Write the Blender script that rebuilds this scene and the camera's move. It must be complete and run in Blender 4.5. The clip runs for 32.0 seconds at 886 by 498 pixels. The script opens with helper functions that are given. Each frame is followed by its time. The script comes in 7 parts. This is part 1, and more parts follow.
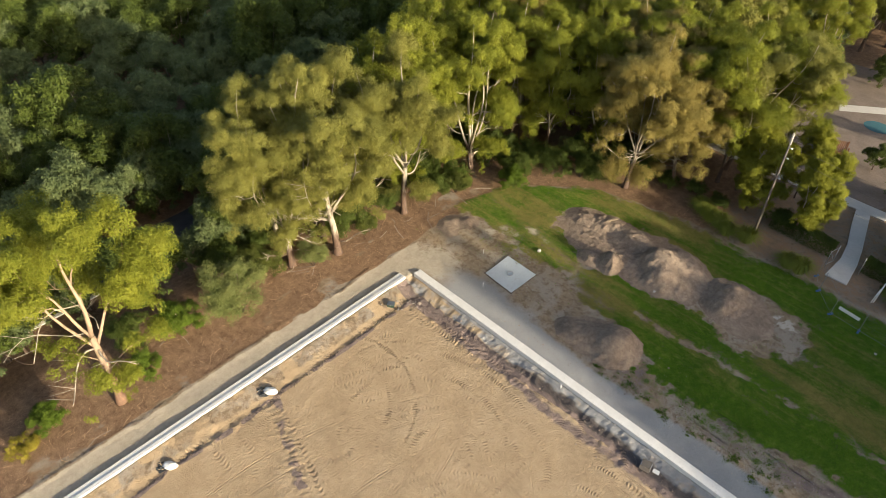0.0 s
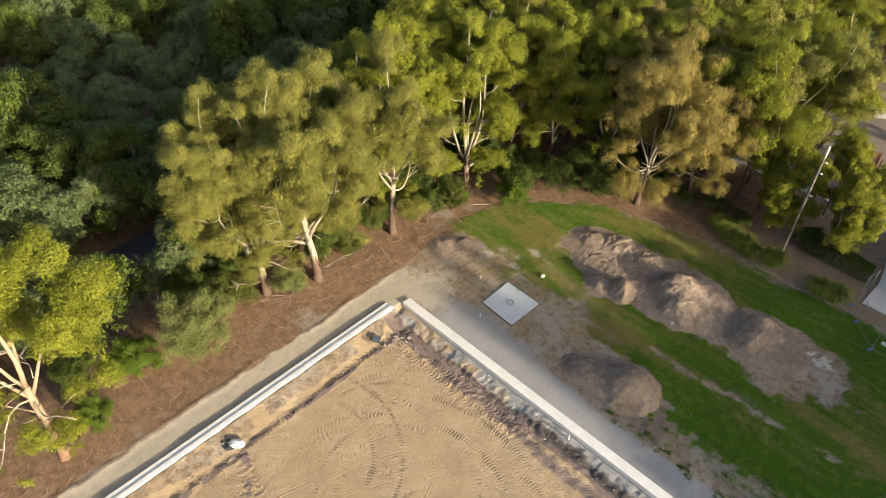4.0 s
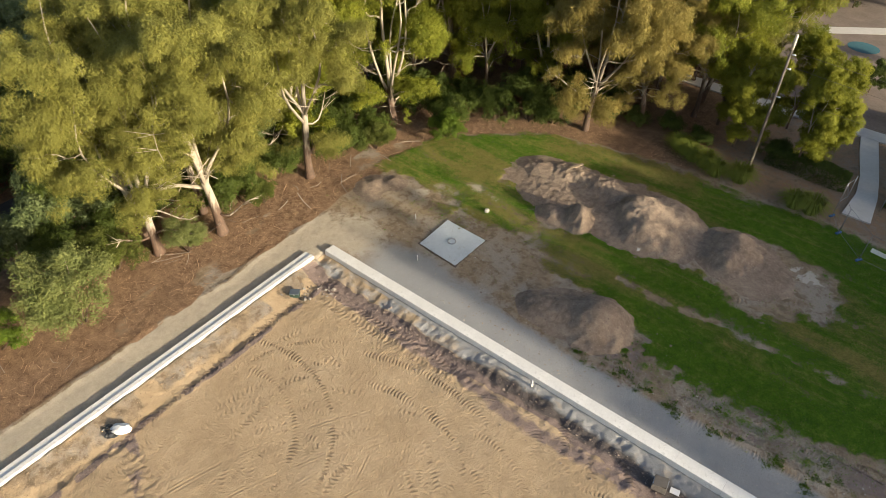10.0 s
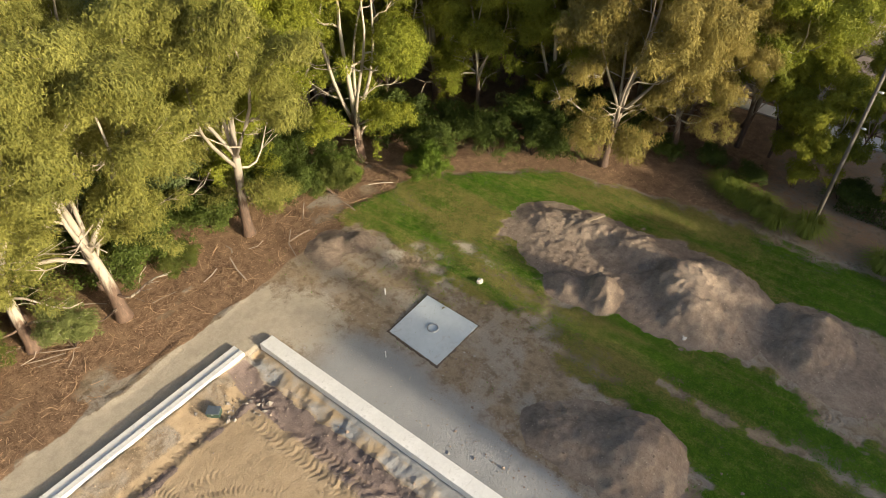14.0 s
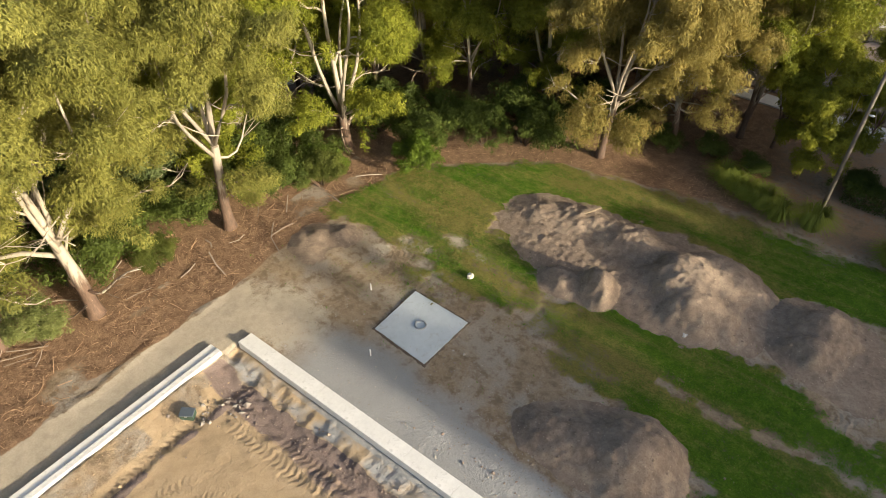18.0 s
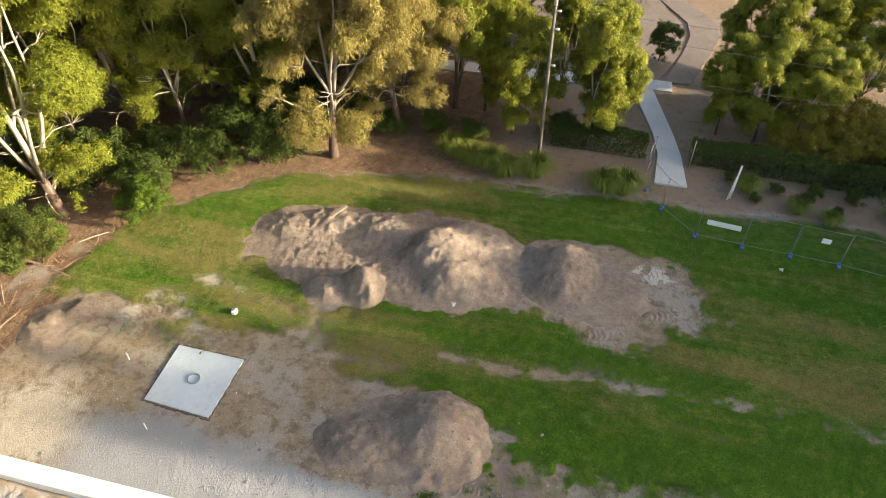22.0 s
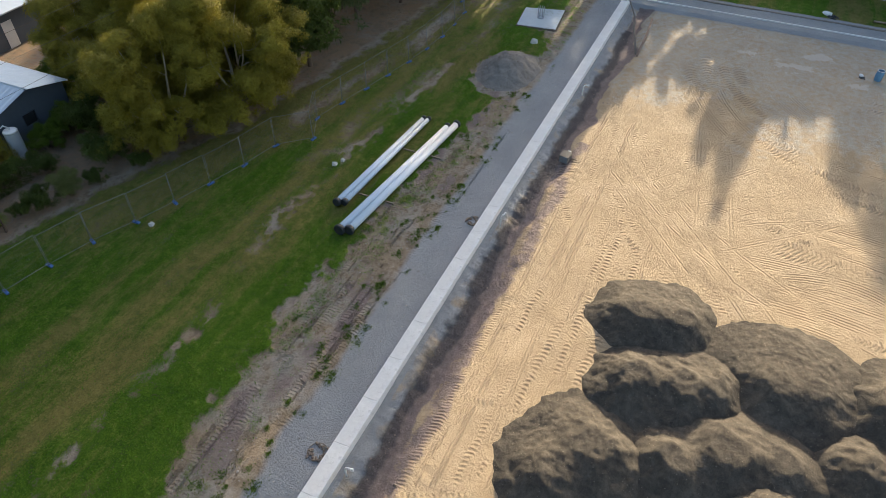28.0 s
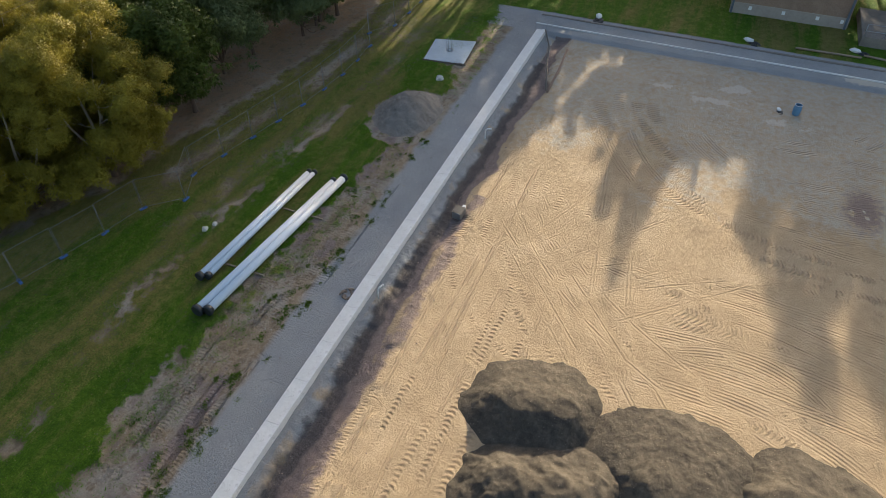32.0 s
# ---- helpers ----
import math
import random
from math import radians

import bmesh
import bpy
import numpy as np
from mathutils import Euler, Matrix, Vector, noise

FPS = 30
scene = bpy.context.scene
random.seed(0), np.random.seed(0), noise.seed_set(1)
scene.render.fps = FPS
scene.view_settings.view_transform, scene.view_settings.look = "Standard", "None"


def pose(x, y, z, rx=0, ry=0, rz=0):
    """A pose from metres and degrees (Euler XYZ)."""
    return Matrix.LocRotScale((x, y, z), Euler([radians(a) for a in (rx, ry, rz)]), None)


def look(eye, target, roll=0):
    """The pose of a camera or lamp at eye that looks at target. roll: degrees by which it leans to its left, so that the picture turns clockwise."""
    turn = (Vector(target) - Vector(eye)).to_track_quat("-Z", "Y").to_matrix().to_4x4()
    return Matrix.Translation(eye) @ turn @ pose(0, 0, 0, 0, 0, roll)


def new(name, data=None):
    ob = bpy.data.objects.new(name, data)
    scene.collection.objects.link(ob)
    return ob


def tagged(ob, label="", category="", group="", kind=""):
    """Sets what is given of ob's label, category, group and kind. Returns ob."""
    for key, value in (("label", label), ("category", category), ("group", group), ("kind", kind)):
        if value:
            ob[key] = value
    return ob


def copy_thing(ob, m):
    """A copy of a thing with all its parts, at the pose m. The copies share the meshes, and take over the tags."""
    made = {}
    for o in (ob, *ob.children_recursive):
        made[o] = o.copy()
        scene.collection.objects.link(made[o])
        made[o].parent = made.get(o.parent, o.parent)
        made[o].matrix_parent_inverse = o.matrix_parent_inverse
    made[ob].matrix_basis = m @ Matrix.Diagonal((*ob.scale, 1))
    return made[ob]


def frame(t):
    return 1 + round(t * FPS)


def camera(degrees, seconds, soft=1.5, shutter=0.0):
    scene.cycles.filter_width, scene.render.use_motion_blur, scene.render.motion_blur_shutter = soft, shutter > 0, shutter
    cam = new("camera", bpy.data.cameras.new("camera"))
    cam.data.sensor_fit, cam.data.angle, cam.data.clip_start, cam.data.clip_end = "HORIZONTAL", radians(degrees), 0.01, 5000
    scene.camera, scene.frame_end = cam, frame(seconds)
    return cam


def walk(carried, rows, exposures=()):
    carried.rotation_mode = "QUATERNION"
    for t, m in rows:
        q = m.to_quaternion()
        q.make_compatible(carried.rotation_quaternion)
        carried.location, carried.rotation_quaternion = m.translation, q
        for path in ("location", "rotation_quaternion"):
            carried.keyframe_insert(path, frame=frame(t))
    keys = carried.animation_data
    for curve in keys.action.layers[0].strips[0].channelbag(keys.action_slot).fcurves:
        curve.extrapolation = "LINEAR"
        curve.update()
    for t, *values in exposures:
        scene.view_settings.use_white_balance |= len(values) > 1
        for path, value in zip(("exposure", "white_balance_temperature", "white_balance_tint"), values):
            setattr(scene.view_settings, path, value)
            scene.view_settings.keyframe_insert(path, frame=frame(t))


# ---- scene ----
cam = camera(65.58, 32.0, soft=0.8)
# seconds, x, y, z, pitch, heading (degrees clockwise from +y)
ROWS = [
    (0.0, 31.81, -28.10, 41.63, -42.69, -45.14),
    (0.5, 30.37, -26.61, 41.49, -42.66, -44.87),
    (1.0, 28.90, -25.07, 41.36, -42.66, -44.66),
    (1.5, 28.11, -24.05, 41.35, -42.67, -44.69),
    (2.0, 27.80, -23.53, 41.14, -42.65, -44.87),
    (2.5, 27.77, -23.41, 40.78, -42.67, -44.95),
    (3.0, 27.91, -23.46, 40.34, -42.65, -45.03),
    (3.5, 27.88, -23.51, 39.59, -42.70, -45.00),
    (5.5, 27.87, -23.46, 36.98, -42.69, -44.12),
    (6.0, 27.88, -23.38, 36.35, -42.69, -43.22),
    (6.5, 27.91, -23.42, 35.69, -42.64, -42.61),
    (7.0, 27.95, -23.44, 34.98, -42.62, -42.01),
    (7.5, 28.00, -23.39, 34.27, -42.65, -41.49),
    (8.0, 27.87, -23.20, 33.44, -42.64, -40.81),
    (8.5, 27.71, -22.87, 32.71, -42.68, -40.20),
    (9.0, 27.48, -22.34, 31.95, -42.67, -39.66),
    (9.5, 27.11, -21.66, 31.08, -42.67, -39.17),
    (10.0, 26.61, -20.89, 30.22, -42.67, -38.72),
    (10.5, 26.05, -20.03, 29.32, -42.64, -38.49),
    (11.0, 25.45, -19.06, 28.42, -42.60, -38.42),
    (11.5, 24.69, -17.95, 27.52, -42.61, -38.35),
    (12.0, 23.85, -16.73, 26.78, -42.63, -38.29),
    (12.5, 22.86, -15.38, 26.24, -42.63, -38.18),
    (13.0, 21.76, -13.93, 25.98, -42.67, -38.03),
    (13.5, 20.67, -12.38, 25.73, -42.69, -38.03),
    (14.0, 20.02, -11.38, 25.54, -42.70, -38.01),
    (14.5, 19.77, -10.97, 25.55, -42.70, -37.96),
    (16.5, 19.62, -10.60, 24.39, -42.66, -37.87),
    (17.0, 19.58, -10.59, 24.10, -42.65, -37.92),
    (17.5, 19.60, -10.56, 24.11, -42.66, -37.89),
    (18.0, 19.81, -10.30, 24.19, -42.70, -37.87),
    (18.5, 20.29, -9.86, 24.26, -42.72, -37.81),
    (19.0, 20.59, -9.57, 24.31, -42.72, -37.07),
    (19.5, 20.67, -9.43, 24.32, -42.73, -35.48),
    (20.0, 20.71, -9.41, 24.26, -42.74, -32.91),
    (20.5, 20.73, -9.44, 24.19, -42.71, -28.48),
    (21.0, 20.78, -9.39, 24.24, -42.76, -24.11),
    (21.5, 20.80, -9.36, 24.30, -42.76, -19.58),
    (22.0, 20.86, -9.29, 24.34, -42.77, -13.79),
    (22.5, 20.89, -9.30, 24.45, -42.77, -7.18),
    (23.0, 21.05, -9.17, 24.33, -42.71, -0.64),
    (23.5, 21.14, -9.30, 24.45, -42.70, 6.29),
    (24.0, 21.30, -9.35, 24.50, -42.70, 13.16),
    (24.5, 21.33, -9.36, 24.56, -42.71, 20.39),
    (25.0, 21.43, -9.39, 24.56, -42.73, 27.94),
    (25.5, 21.47, -9.47, 24.60, -42.72, 36.10),
    (26.0, 21.76, -9.71, 24.60, -42.70, 44.92),
    (26.5, 21.91, -9.89, 24.61, -42.68, 54.03),
    (28.5, 21.92, -9.96, 25.15, -42.63, 66.53),
    (29.0, 21.93, -9.99, 25.74, -42.64, 67.65),
    (29.5, 22.10, -10.04, 25.92, -42.69, 67.76),
    (30.0, 22.74, -10.26, 25.88, -42.68, 67.79),
    (30.5, 23.73, -10.79, 25.85, -42.68, 67.72),
    (31.0, 25.15, -11.44, 25.71, -42.69, 67.76),
    (31.5, 26.86, -12.20, 25.58, -42.70, 67.74),
    (32.0, 28.70, -12.89, 25.48, -42.75, 67.76),
]
walk(cam, [(t, pose(x, y, z, 90 + pitch, 0, -az)) for t, x, y, z, pitch, az in ROWS],
     exposures=[(0.0, 0.80), (3.0, 0.92), (7.0, 0.82), (12.0, 0.75), (16.0, 0.88), (18.0, 0.9), (21.0, 1.26), (23.0, 1.84), (24.5, 1.98), (26.0, 1.68), (28.5, 1.2), (32.0, 1.0)])

# ---------------------------------------------------------------- light
SUN_AZ, SUN_EL = 88.0, 13.0          # degrees clockwise from +y, degrees above the horizon
world = bpy.data.worlds.new("sky")
scene.world = world
world.use_nodes = True
wn = world.node_tree.nodes
sky = wn.new("ShaderNodeTexSky")
sky.sky_type, sky.sun_disc = "NISHITA", False
sky.sun_elevation, sky.sun_rotation = radians(SUN_EL), radians(SUN_AZ)
sky.air_density, sky.dust_density = 0.9, 3.5
wn["Background"].inputs["Strength"].default_value = 0.15
world.node_tree.links.new(sky.outputs[0], wn["Background"].inputs["Color"])
sun = new("sun", bpy.data.lights.new("sun", "SUN"))
sun.data.energy, sun.data.angle, sun.data.color = 5.0, radians(0.6), (1.0, 0.86, 0.63)
sa, se = radians(SUN_AZ), radians(SUN_EL)
SUN_DIR = Vector((math.sin(sa) * math.cos(se), math.cos(sa) * math.cos(se), math.sin(se)))
sun.matrix_world = look(SUN_DIR * 200, (0, 0, 0))


# ---------------------------------------------------------------- numpy noise
def hash2(ix, iy, seed):
    h = (ix.astype(np.int64) * 374761393 + iy.astype(np.int64) * 668265263 + seed * 974711) & 0x7FFFFFFF
    h = ((h ^ (h >> 13)) * 1274126177) & 0x7FFFFFFF
    return ((h ^ (h >> 16)) & 0xFFFF) / 65535.0


def vnoise(x, y, seed=0):
    ix, iy = np.floor(x), np.floor(y)
    fx, fy = x - ix, y - iy
    fx, fy = fx * fx * (3 - 2 * fx), fy * fy * (3 - 2 * fy)
    a, b = hash2(ix, iy, seed), hash2(ix + 1, iy, seed)
    c, d = hash2(ix, iy + 1, seed), hash2(ix + 1, iy + 1, seed)
    return (a * (1 - fx) + b * fx) * (1 - fy) + (c * (1 - fx) + d * fx) * fy


def fbm(x, y, seed=0, octaves=4):
    """Between -1 and 1, about."""
    s, amp, tot = 0.0, 1.0, 0.0
    for o in range(octaves):
        s = s + amp * (vnoise(x * 2 ** o, y * 2 ** o, seed + o) * 2 - 1)
        tot += amp
        amp *= 0.5
    return s / tot


def ramp(v, a, b):
    t = np.clip((v - a) / (b - a), 0, 1)
    return t * t * (3 - 2 * t)


# ---------------------------------------------------------------- mesh helpers
def fast_mesh(name, verts, faces, smooth=False):
    """faces: an array (n, 3) or (n, 4)."""
    me = bpy.data.meshes.new(name)
    verts, faces = np.asarray(verts, np.float32), np.asarray(faces, np.int32)
    n, k = faces.shape
    me.vertices.add(len(verts))
    me.vertices.foreach_set("co", verts.ravel())
    me.loops.add(n * k)
    me.loops.foreach_set("vertex_index", faces.ravel())
    me.polygons.add(n)
    me.polygons.foreach_set("loop_start", np.arange(0, n * k, k, dtype=np.int32))
    me.polygons.foreach_set("use_smooth", np.full(n, smooth))
    me.update(calc_edges=True)
    return me


def empty(name, x=0, y=0, z=0, rz=0, scale=1.0):
    ob = new(name)
    ob.empty_display_size = 0.2
    ob.matrix_basis = pose(x, y, z, 0, 0, rz) @ Matrix.Diagonal((scale, scale, scale, 1))
    return ob


def part(name, bm, material, parent=None, label="", smooth=False):
    """Links a bmesh, or a ready mesh, as one mesh object under a thing or a part."""
    if isinstance(bm, bpy.types.Mesh):
        me = bm
    else:
        me = bpy.data.meshes.new(name)
        bm.to_mesh(me)
        bm.free()
        if smooth:
            for p in me.polygons:
                p.use_smooth = True
    if material and not me.materials:
        me.materials.append(material)
    ob = new(name, me)
    if parent:
        ob.parent = parent
    if label:
        ob["label"] = label
    return ob


def box(bm, x0, x1, y0, y1, z0, z1, m=None, bevel=0.0):
    r = bmesh.ops.create_cube(bm, size=1.0)
    vs = r["verts"]
    bmesh.ops.scale(bm, vec=(x1 - x0, y1 - y0, z1 - z0), verts=vs)
    bmesh.ops.translate(bm, vec=((x0 + x1) / 2, (y0 + y1) / 2, (z0 + z1) / 2), verts=vs)
    if bevel:
        es = list({e for v in vs for e in v.link_edges})
        r = bmesh.ops.bevel(bm, geom=es, offset=bevel, segments=2, affect="EDGES", profile=0.6)
        vs = list({v for f in r["faces"] for v in f.verts} | {v for v in vs if v.is_valid})
    if m is not None:
        bmesh.ops.transform(bm, matrix=m, verts=vs)
    return bm


def tube(bm, pts, radii, sides=8, caps=True):
    """A tapered tube along points."""
    rings = []
    pts = [Vector(p) for p in pts]
    up = Vector((0.31, 0.17, 0.93)).normalized()
    for i, p in enumerate(pts):
        d = (pts[min(i + 1, len(pts) - 1)] - pts[max(i - 1, 0)]).normalized()
        if abs(d.dot(up)) > 0.97:
            up = Vector((0.9, 0.3, 0.1)).normalized()
        a = d.cross(up).normalized()
        b = d.cross(a)
        r = radii[i] if hasattr(radii, "__len__") else radii
        rings.append([bm.verts.new(p + (a * math.cos(k * math.tau / sides) + b * math.sin(k * math.tau / sides)) * r) for k in range(sides)])
    for r0, r1 in zip(rings, rings[1:]):
        for k in range(sides):
            f = bm.faces.new((r0[k], r0[(k + 1) % sides], r1[(k + 1) % sides], r1[k]))
            f.smooth = True
    if caps:
        bm.faces.new(rings[0][::-1])
        bm.faces.new(rings[-1])
    return bm


# ---------------------------------------------------------------- materials
class Nodes:
    """A small helper to write node materials."""

    def __init__(self, name):
        self.mat = bpy.data.materials.new(name)
        self.mat.use_nodes = True
        self.t = self.mat.node_tree
        self.t.nodes.clear()
        self.out = self.t.nodes.new("ShaderNodeOutputMaterial")

    def n(self, kind, **ins):
        nd = self.t.nodes.new("ShaderNode" + kind)
        for k, v in ins.items():
            self.put(nd.inputs[k.replace("_", " ")], v)
        return nd

    def put(self, socket, v):
        if isinstance(v, bpy.types.NodeSocket):
            self.t.links.new(v, socket)
        elif isinstance(v, (tuple, list)) and len(v) == 3 and socket.type == "RGBA":
            socket.default_value = (*v, 1)
        else:
            socket.default_value = v

    def noise(self, scale, detail=4, rough=0.55, vec=None, distort=0.0):
        nd = self.n("TexNoise", Scale=scale, Detail=detail, Roughness=rough, Distortion=distort)
        if vec:
            self.put(nd.inputs["Vector"], vec)
        return nd.outputs["Fac"]

    def coords(self, scale=(1, 1, 1), which="Object"):
        tc = self.n("TexCoord")
        mp = self.n("Mapping", Vector=tc.outputs[which], Scale=scale)
        return mp.outputs[0]

    def ramp(self, fac, stops):
        nd = self.n("ValToRGB", Fac=fac)
        e = nd.color_ramp.elements
        while len(e) < len(stops):
            e.new(0.5)
        for el, (p, c) in zip(e, stops):
            el.position = p
            el.color = (*c, 1) if hasattr(c, "__len__") else (c, c, c, 1)
        return nd.outputs["Color"]

    def math(self, op, a, b=0.0, clamp=False):
        nd = self.n("Math")
        nd.operation, nd.use_clamp = op, clamp
        self.put(nd.inputs[0], a)
        self.put(nd.inputs[1], b)
        return nd.outputs[0]

    def mix(self, fac, a, b, mode="MIX"):
        nd = self.t.nodes.new("ShaderNodeMix")
        nd.data_type, nd.blend_type = "RGBA", mode
        self.put(nd.inputs[0], fac)
        self.put(nd.inputs[6], a)
        self.put(nd.inputs[7], b)
        return nd.outputs[2]

    def attr(self, name):
        nd = self.t.nodes.new("ShaderNodeAttribute")
        nd.attribute_name = name
        return nd.outputs["Fac"]

    def bump(self, height, strength=0.4, distance=0.03):
        return self.n("Bump", Height=height, Strength=strength, Distance=distance).outputs[0]

    def bsdf(self, color, rough=0.8, metal=0.0, normal=None, **more):
        nd = self.n("BsdfPrincipled", Base_Color=color, Roughness=rough, Metallic=metal)
        if normal:
            self.put(nd.inputs["Normal"], normal)
        for k, v in more.items():
            self.put(nd.inputs[k.replace("_", " ")], v)
        self.t.links.new(nd.outputs[0], self.out.inputs["Surface"])
        return self.mat


def rough_material(name, c0, c1, scale=6.0, rough=0.85, bump=0.4, distance=0.02, metal=0.0, spots=None, random_amount=0.0, **more):
    """Two colours mixed at two scales, with relief."""
    m = Nodes(name)
    v = m.coords()
    big = m.noise(scale * 0.12, 4, 0.6, v, 0.4)
    fine = m.noise(scale, 6, 0.65, v)
    f = m.math("ADD", m.math("MULTIPLY", big, 0.6), m.math("MULTIPLY", fine, 0.5))
    col = m.ramp(f, [(0.3, c0), (0.75, c1)])
    if spots:
        s = m.noise(scale * 0.5, 5, 0.7, v, 1.0)
        col = m.mix(m.ramp(s, [(0.58, 0.0), (0.68, 0.8)]), col, spots)
    if random_amount:
        r = m.n("ObjectInfo").outputs["Random"]
        col = m.mix(random_amount, col, m.ramp(r, [(0.0, tuple(c * 0.5 for c in c0)), (1.0, tuple(min(1, c * 1.4) for c in c1))]))
    return m.bsdf(col, rough, metal, m.bump(fine, bump, distance) if bump else None, **more)


def leaf_material(name, dark, light, glow=0.2):
    m = Nodes(name)
    isl = m.n("NewGeometry").outputs["Random Per Island"]
    rnd = m.n("ObjectInfo").outputs["Random"]
    v = m.coords()
    # patches of darker and paler tone stand in for lit tufts and dark gaps
    patch = m.noise(0.55, 2, 0.5, v)
    f = m.math("ADD", m.math("MULTIPLY", isl, 0.34), m.math("MULTIPLY", m.ramp(patch, [(0.3, 0.0), (0.7, 1.0)]), 0.5))
    col = m.ramp(f, [(0.1, dark), (0.9, light)])
    col = m.mix(m.math("MULTIPLY", rnd, 0.35), col, tuple((a * 0.7 + b * 0.3) for a, b in zip(dark, light)))
    d = m.n("BsdfPrincipled", Base_Color=col, Roughness=0.55)
    d.inputs["Specular IOR Level"].default_value = 0.15
    tcol = m.mix(0.5, col, tuple(min(1, c * 1.5) for c in light))
    tr = m.n("BsdfTranslucent", Color=tcol)
    mx = m.n("MixShader", Fac=glow)
    m.t.links.new(d.outputs[0], mx.inputs[1])
    m.t.links.new(tr.outputs[0], mx.inputs[2])
    m.t.links.new(mx.outputs[0], m.out.inputs["Surface"])
    return m.mat


def ground_material():
    m = Nodes("ground")
    v = m.coords()
    n1 = m.noise(0.35, 5, 0.6, v, 0.3)
    n2 = m.noise(2.2, 6, 0.65, v, 0.2)
    n3 = m.noise(14.0, 5, 0.7, v)
    n4 = m.noise(55.0, 3, 0.7, v)
    vs = m.coords((0.09, 1.0, 1.0))
    streak = m.noise(1.5, 6, 0.68, vs, 0.3)
    drag = m.noise(3.0, 5, 0.7, m.coords((0.3, 1.0, 1.0)), 0.8)
    # compacted sandy clay
    sand = m.ramp(m.math("ADD", m.math("MULTIPLY", n1, 0.7), m.math("MULTIPLY", n2, 0.35)), [(0.3, (0.345, 0.255, 0.16)), (0.52, (0.455, 0.345, 0.222)), (0.75, (0.54, 0.42, 0.285))])
    sand = m.mix(m.ramp(n3, [(0.35, 0.25), (0.6, 0.0)]), sand, (0.27, 0.19, 0.12))
    dirt = m.ramp(m.math("ADD", m.math("MULTIPLY", n2, 0.6), m.math("MULTIPLY", n3, 0.45)), [(0.3, (0.18, 0.132, 0.086)), (0.7, (0.40, 0.315, 0.215))])
    dirt = m.mix(m.ramp(drag, [(0.42, 0.22), (0.6, 0.0)]), dirt, (0.19, 0.15, 0.12))
    dirt = m.mix(m.ramp(m.math("ADD", n1, m.math("MULTIPLY", n2, 0.35)), [(0.62, 0.0), (0.78, 0.75)]), dirt, m.ramp(n3, [(0.3, (0.27, 0.24, 0.205)), (0.7, (0.42, 0.38, 0.33))]))
    dirt = m.mix(m.ramp(n2, [(0.36, 0.55), (0.48, 0.0)]), dirt, (0.17, 0.125, 0.085))
    gravel = m.ramp(m.math("ADD", m.math("MULTIPLY", n4, 0.7), m.math("MULTIPLY", n1, 0.35)), [(0.3, (0.20, 0.205, 0.212)), (0.55, (0.325, 0.33, 0.335)), (0.8, (0.46, 0.455, 0.445))])
    grass = m.ramp(m.math("ADD", m.math("MULTIPLY", n2, 0.5), m.math("MULTIPLY", n4, 0.55)), [(0.32, (0.038, 0.100, 0.007)), (0.55, (0.098, 0.205, 0.012)), (0.75, (0.215, 0.325, 0.034))])
    dry = m.ramp(m.math("ADD", m.math("MULTIPLY", n2, 0.5), m.math("MULTIPLY", n4, 0.55)), [(0.3, (0.155, 0.15, 0.034)), (0.75, (0.35, 0.305, 0.10))])
    grain = m.ramp(n3, [(0.38, 0.6), (0.56, 0.0)])
    grass = m.mix(grain, grass, (0.03, 0.07, 0.008))
    dry = m.mix(grain, dry, (0.10, 0.10, 0.028))
    grass = m.mix(m.ramp(n4, [(0.55, 0.0), (0.75, 0.5)]), grass, (0.22, 0.30, 0.06))
    bark = m.ramp(m.math("ADD", m.math("MULTIPLY", n3, 0.6), m.math("MULTIPLY", n2, 0.45)), [(0.32, (0.07, 0.042, 0.027)), (0.55, (0.25, 0.16, 0.10)), (0.78, (0.48, 0.335, 0.215))])
    clay = m.ramp(m.math("ADD", m.math("MULTIPLY", n3, 0.6), m.math("MULTIPLY", n2, 0.45)), [(0.3, (0.125, 0.097, 0.09)), (0.7, (0.31, 0.24, 0.212))])
    soft = m.math("SUBTRACT", m.math("ADD", m.math("MULTIPLY", n2, 0.7), m.math("MULTIPLY", n3, 0.5)), 0.6)

    def mask(name, spread=0.9):
        return m.ramp(m.math("ADD", m.attr(name), m.math("MULTIPLY", soft, spread)), [(0.42, 0.0), (0.58, 1.0)])

    col = dirt
    col = m.mix(mask("sand", 0.5), col, sand)
    # pale track earth; on the far pad its colour also stands in for haze
    earth = m.ramp(m.math("ADD", m.math("MULTIPLY", n2, 0.6), m.math("MULTIPLY", n3, 0.45)), [(0.3, (0.33, 0.285, 0.22)), (0.7, (0.52, 0.46, 0.37))])
    col = m.mix(mask("track", 0.7), col, earth)
    col = m.mix(m.ramp(m.math("ADD", m.attr("gravel"), m.math("MULTIPLY", soft, 0.8)), [(0.2, 0.0), (0.8, 1.0)]), col, gravel)
    col = m.mix(mask("bark", 0.9), col, bark)
    gm = m.ramp(m.math("ADD", m.attr("grass"), m.math("MULTIPLY", soft, 2.3)), [(0.32, 0.0), (0.70, 1.0)])
    dmix = m.ramp(m.math("ADD", m.attr("dry"), m.math("ADD", m.math("MULTIPLY", m.math("SUBTRACT", streak, 0.5), 2.2), m.math("MULTIPLY", soft, 1.6))), [(0.1, 0.0), (0.95, 1.0)])
    col = m.mix(gm, col, m.mix(dmix, grass, dry))
    col = m.mix(mask("clay", 0.8), col, clay)
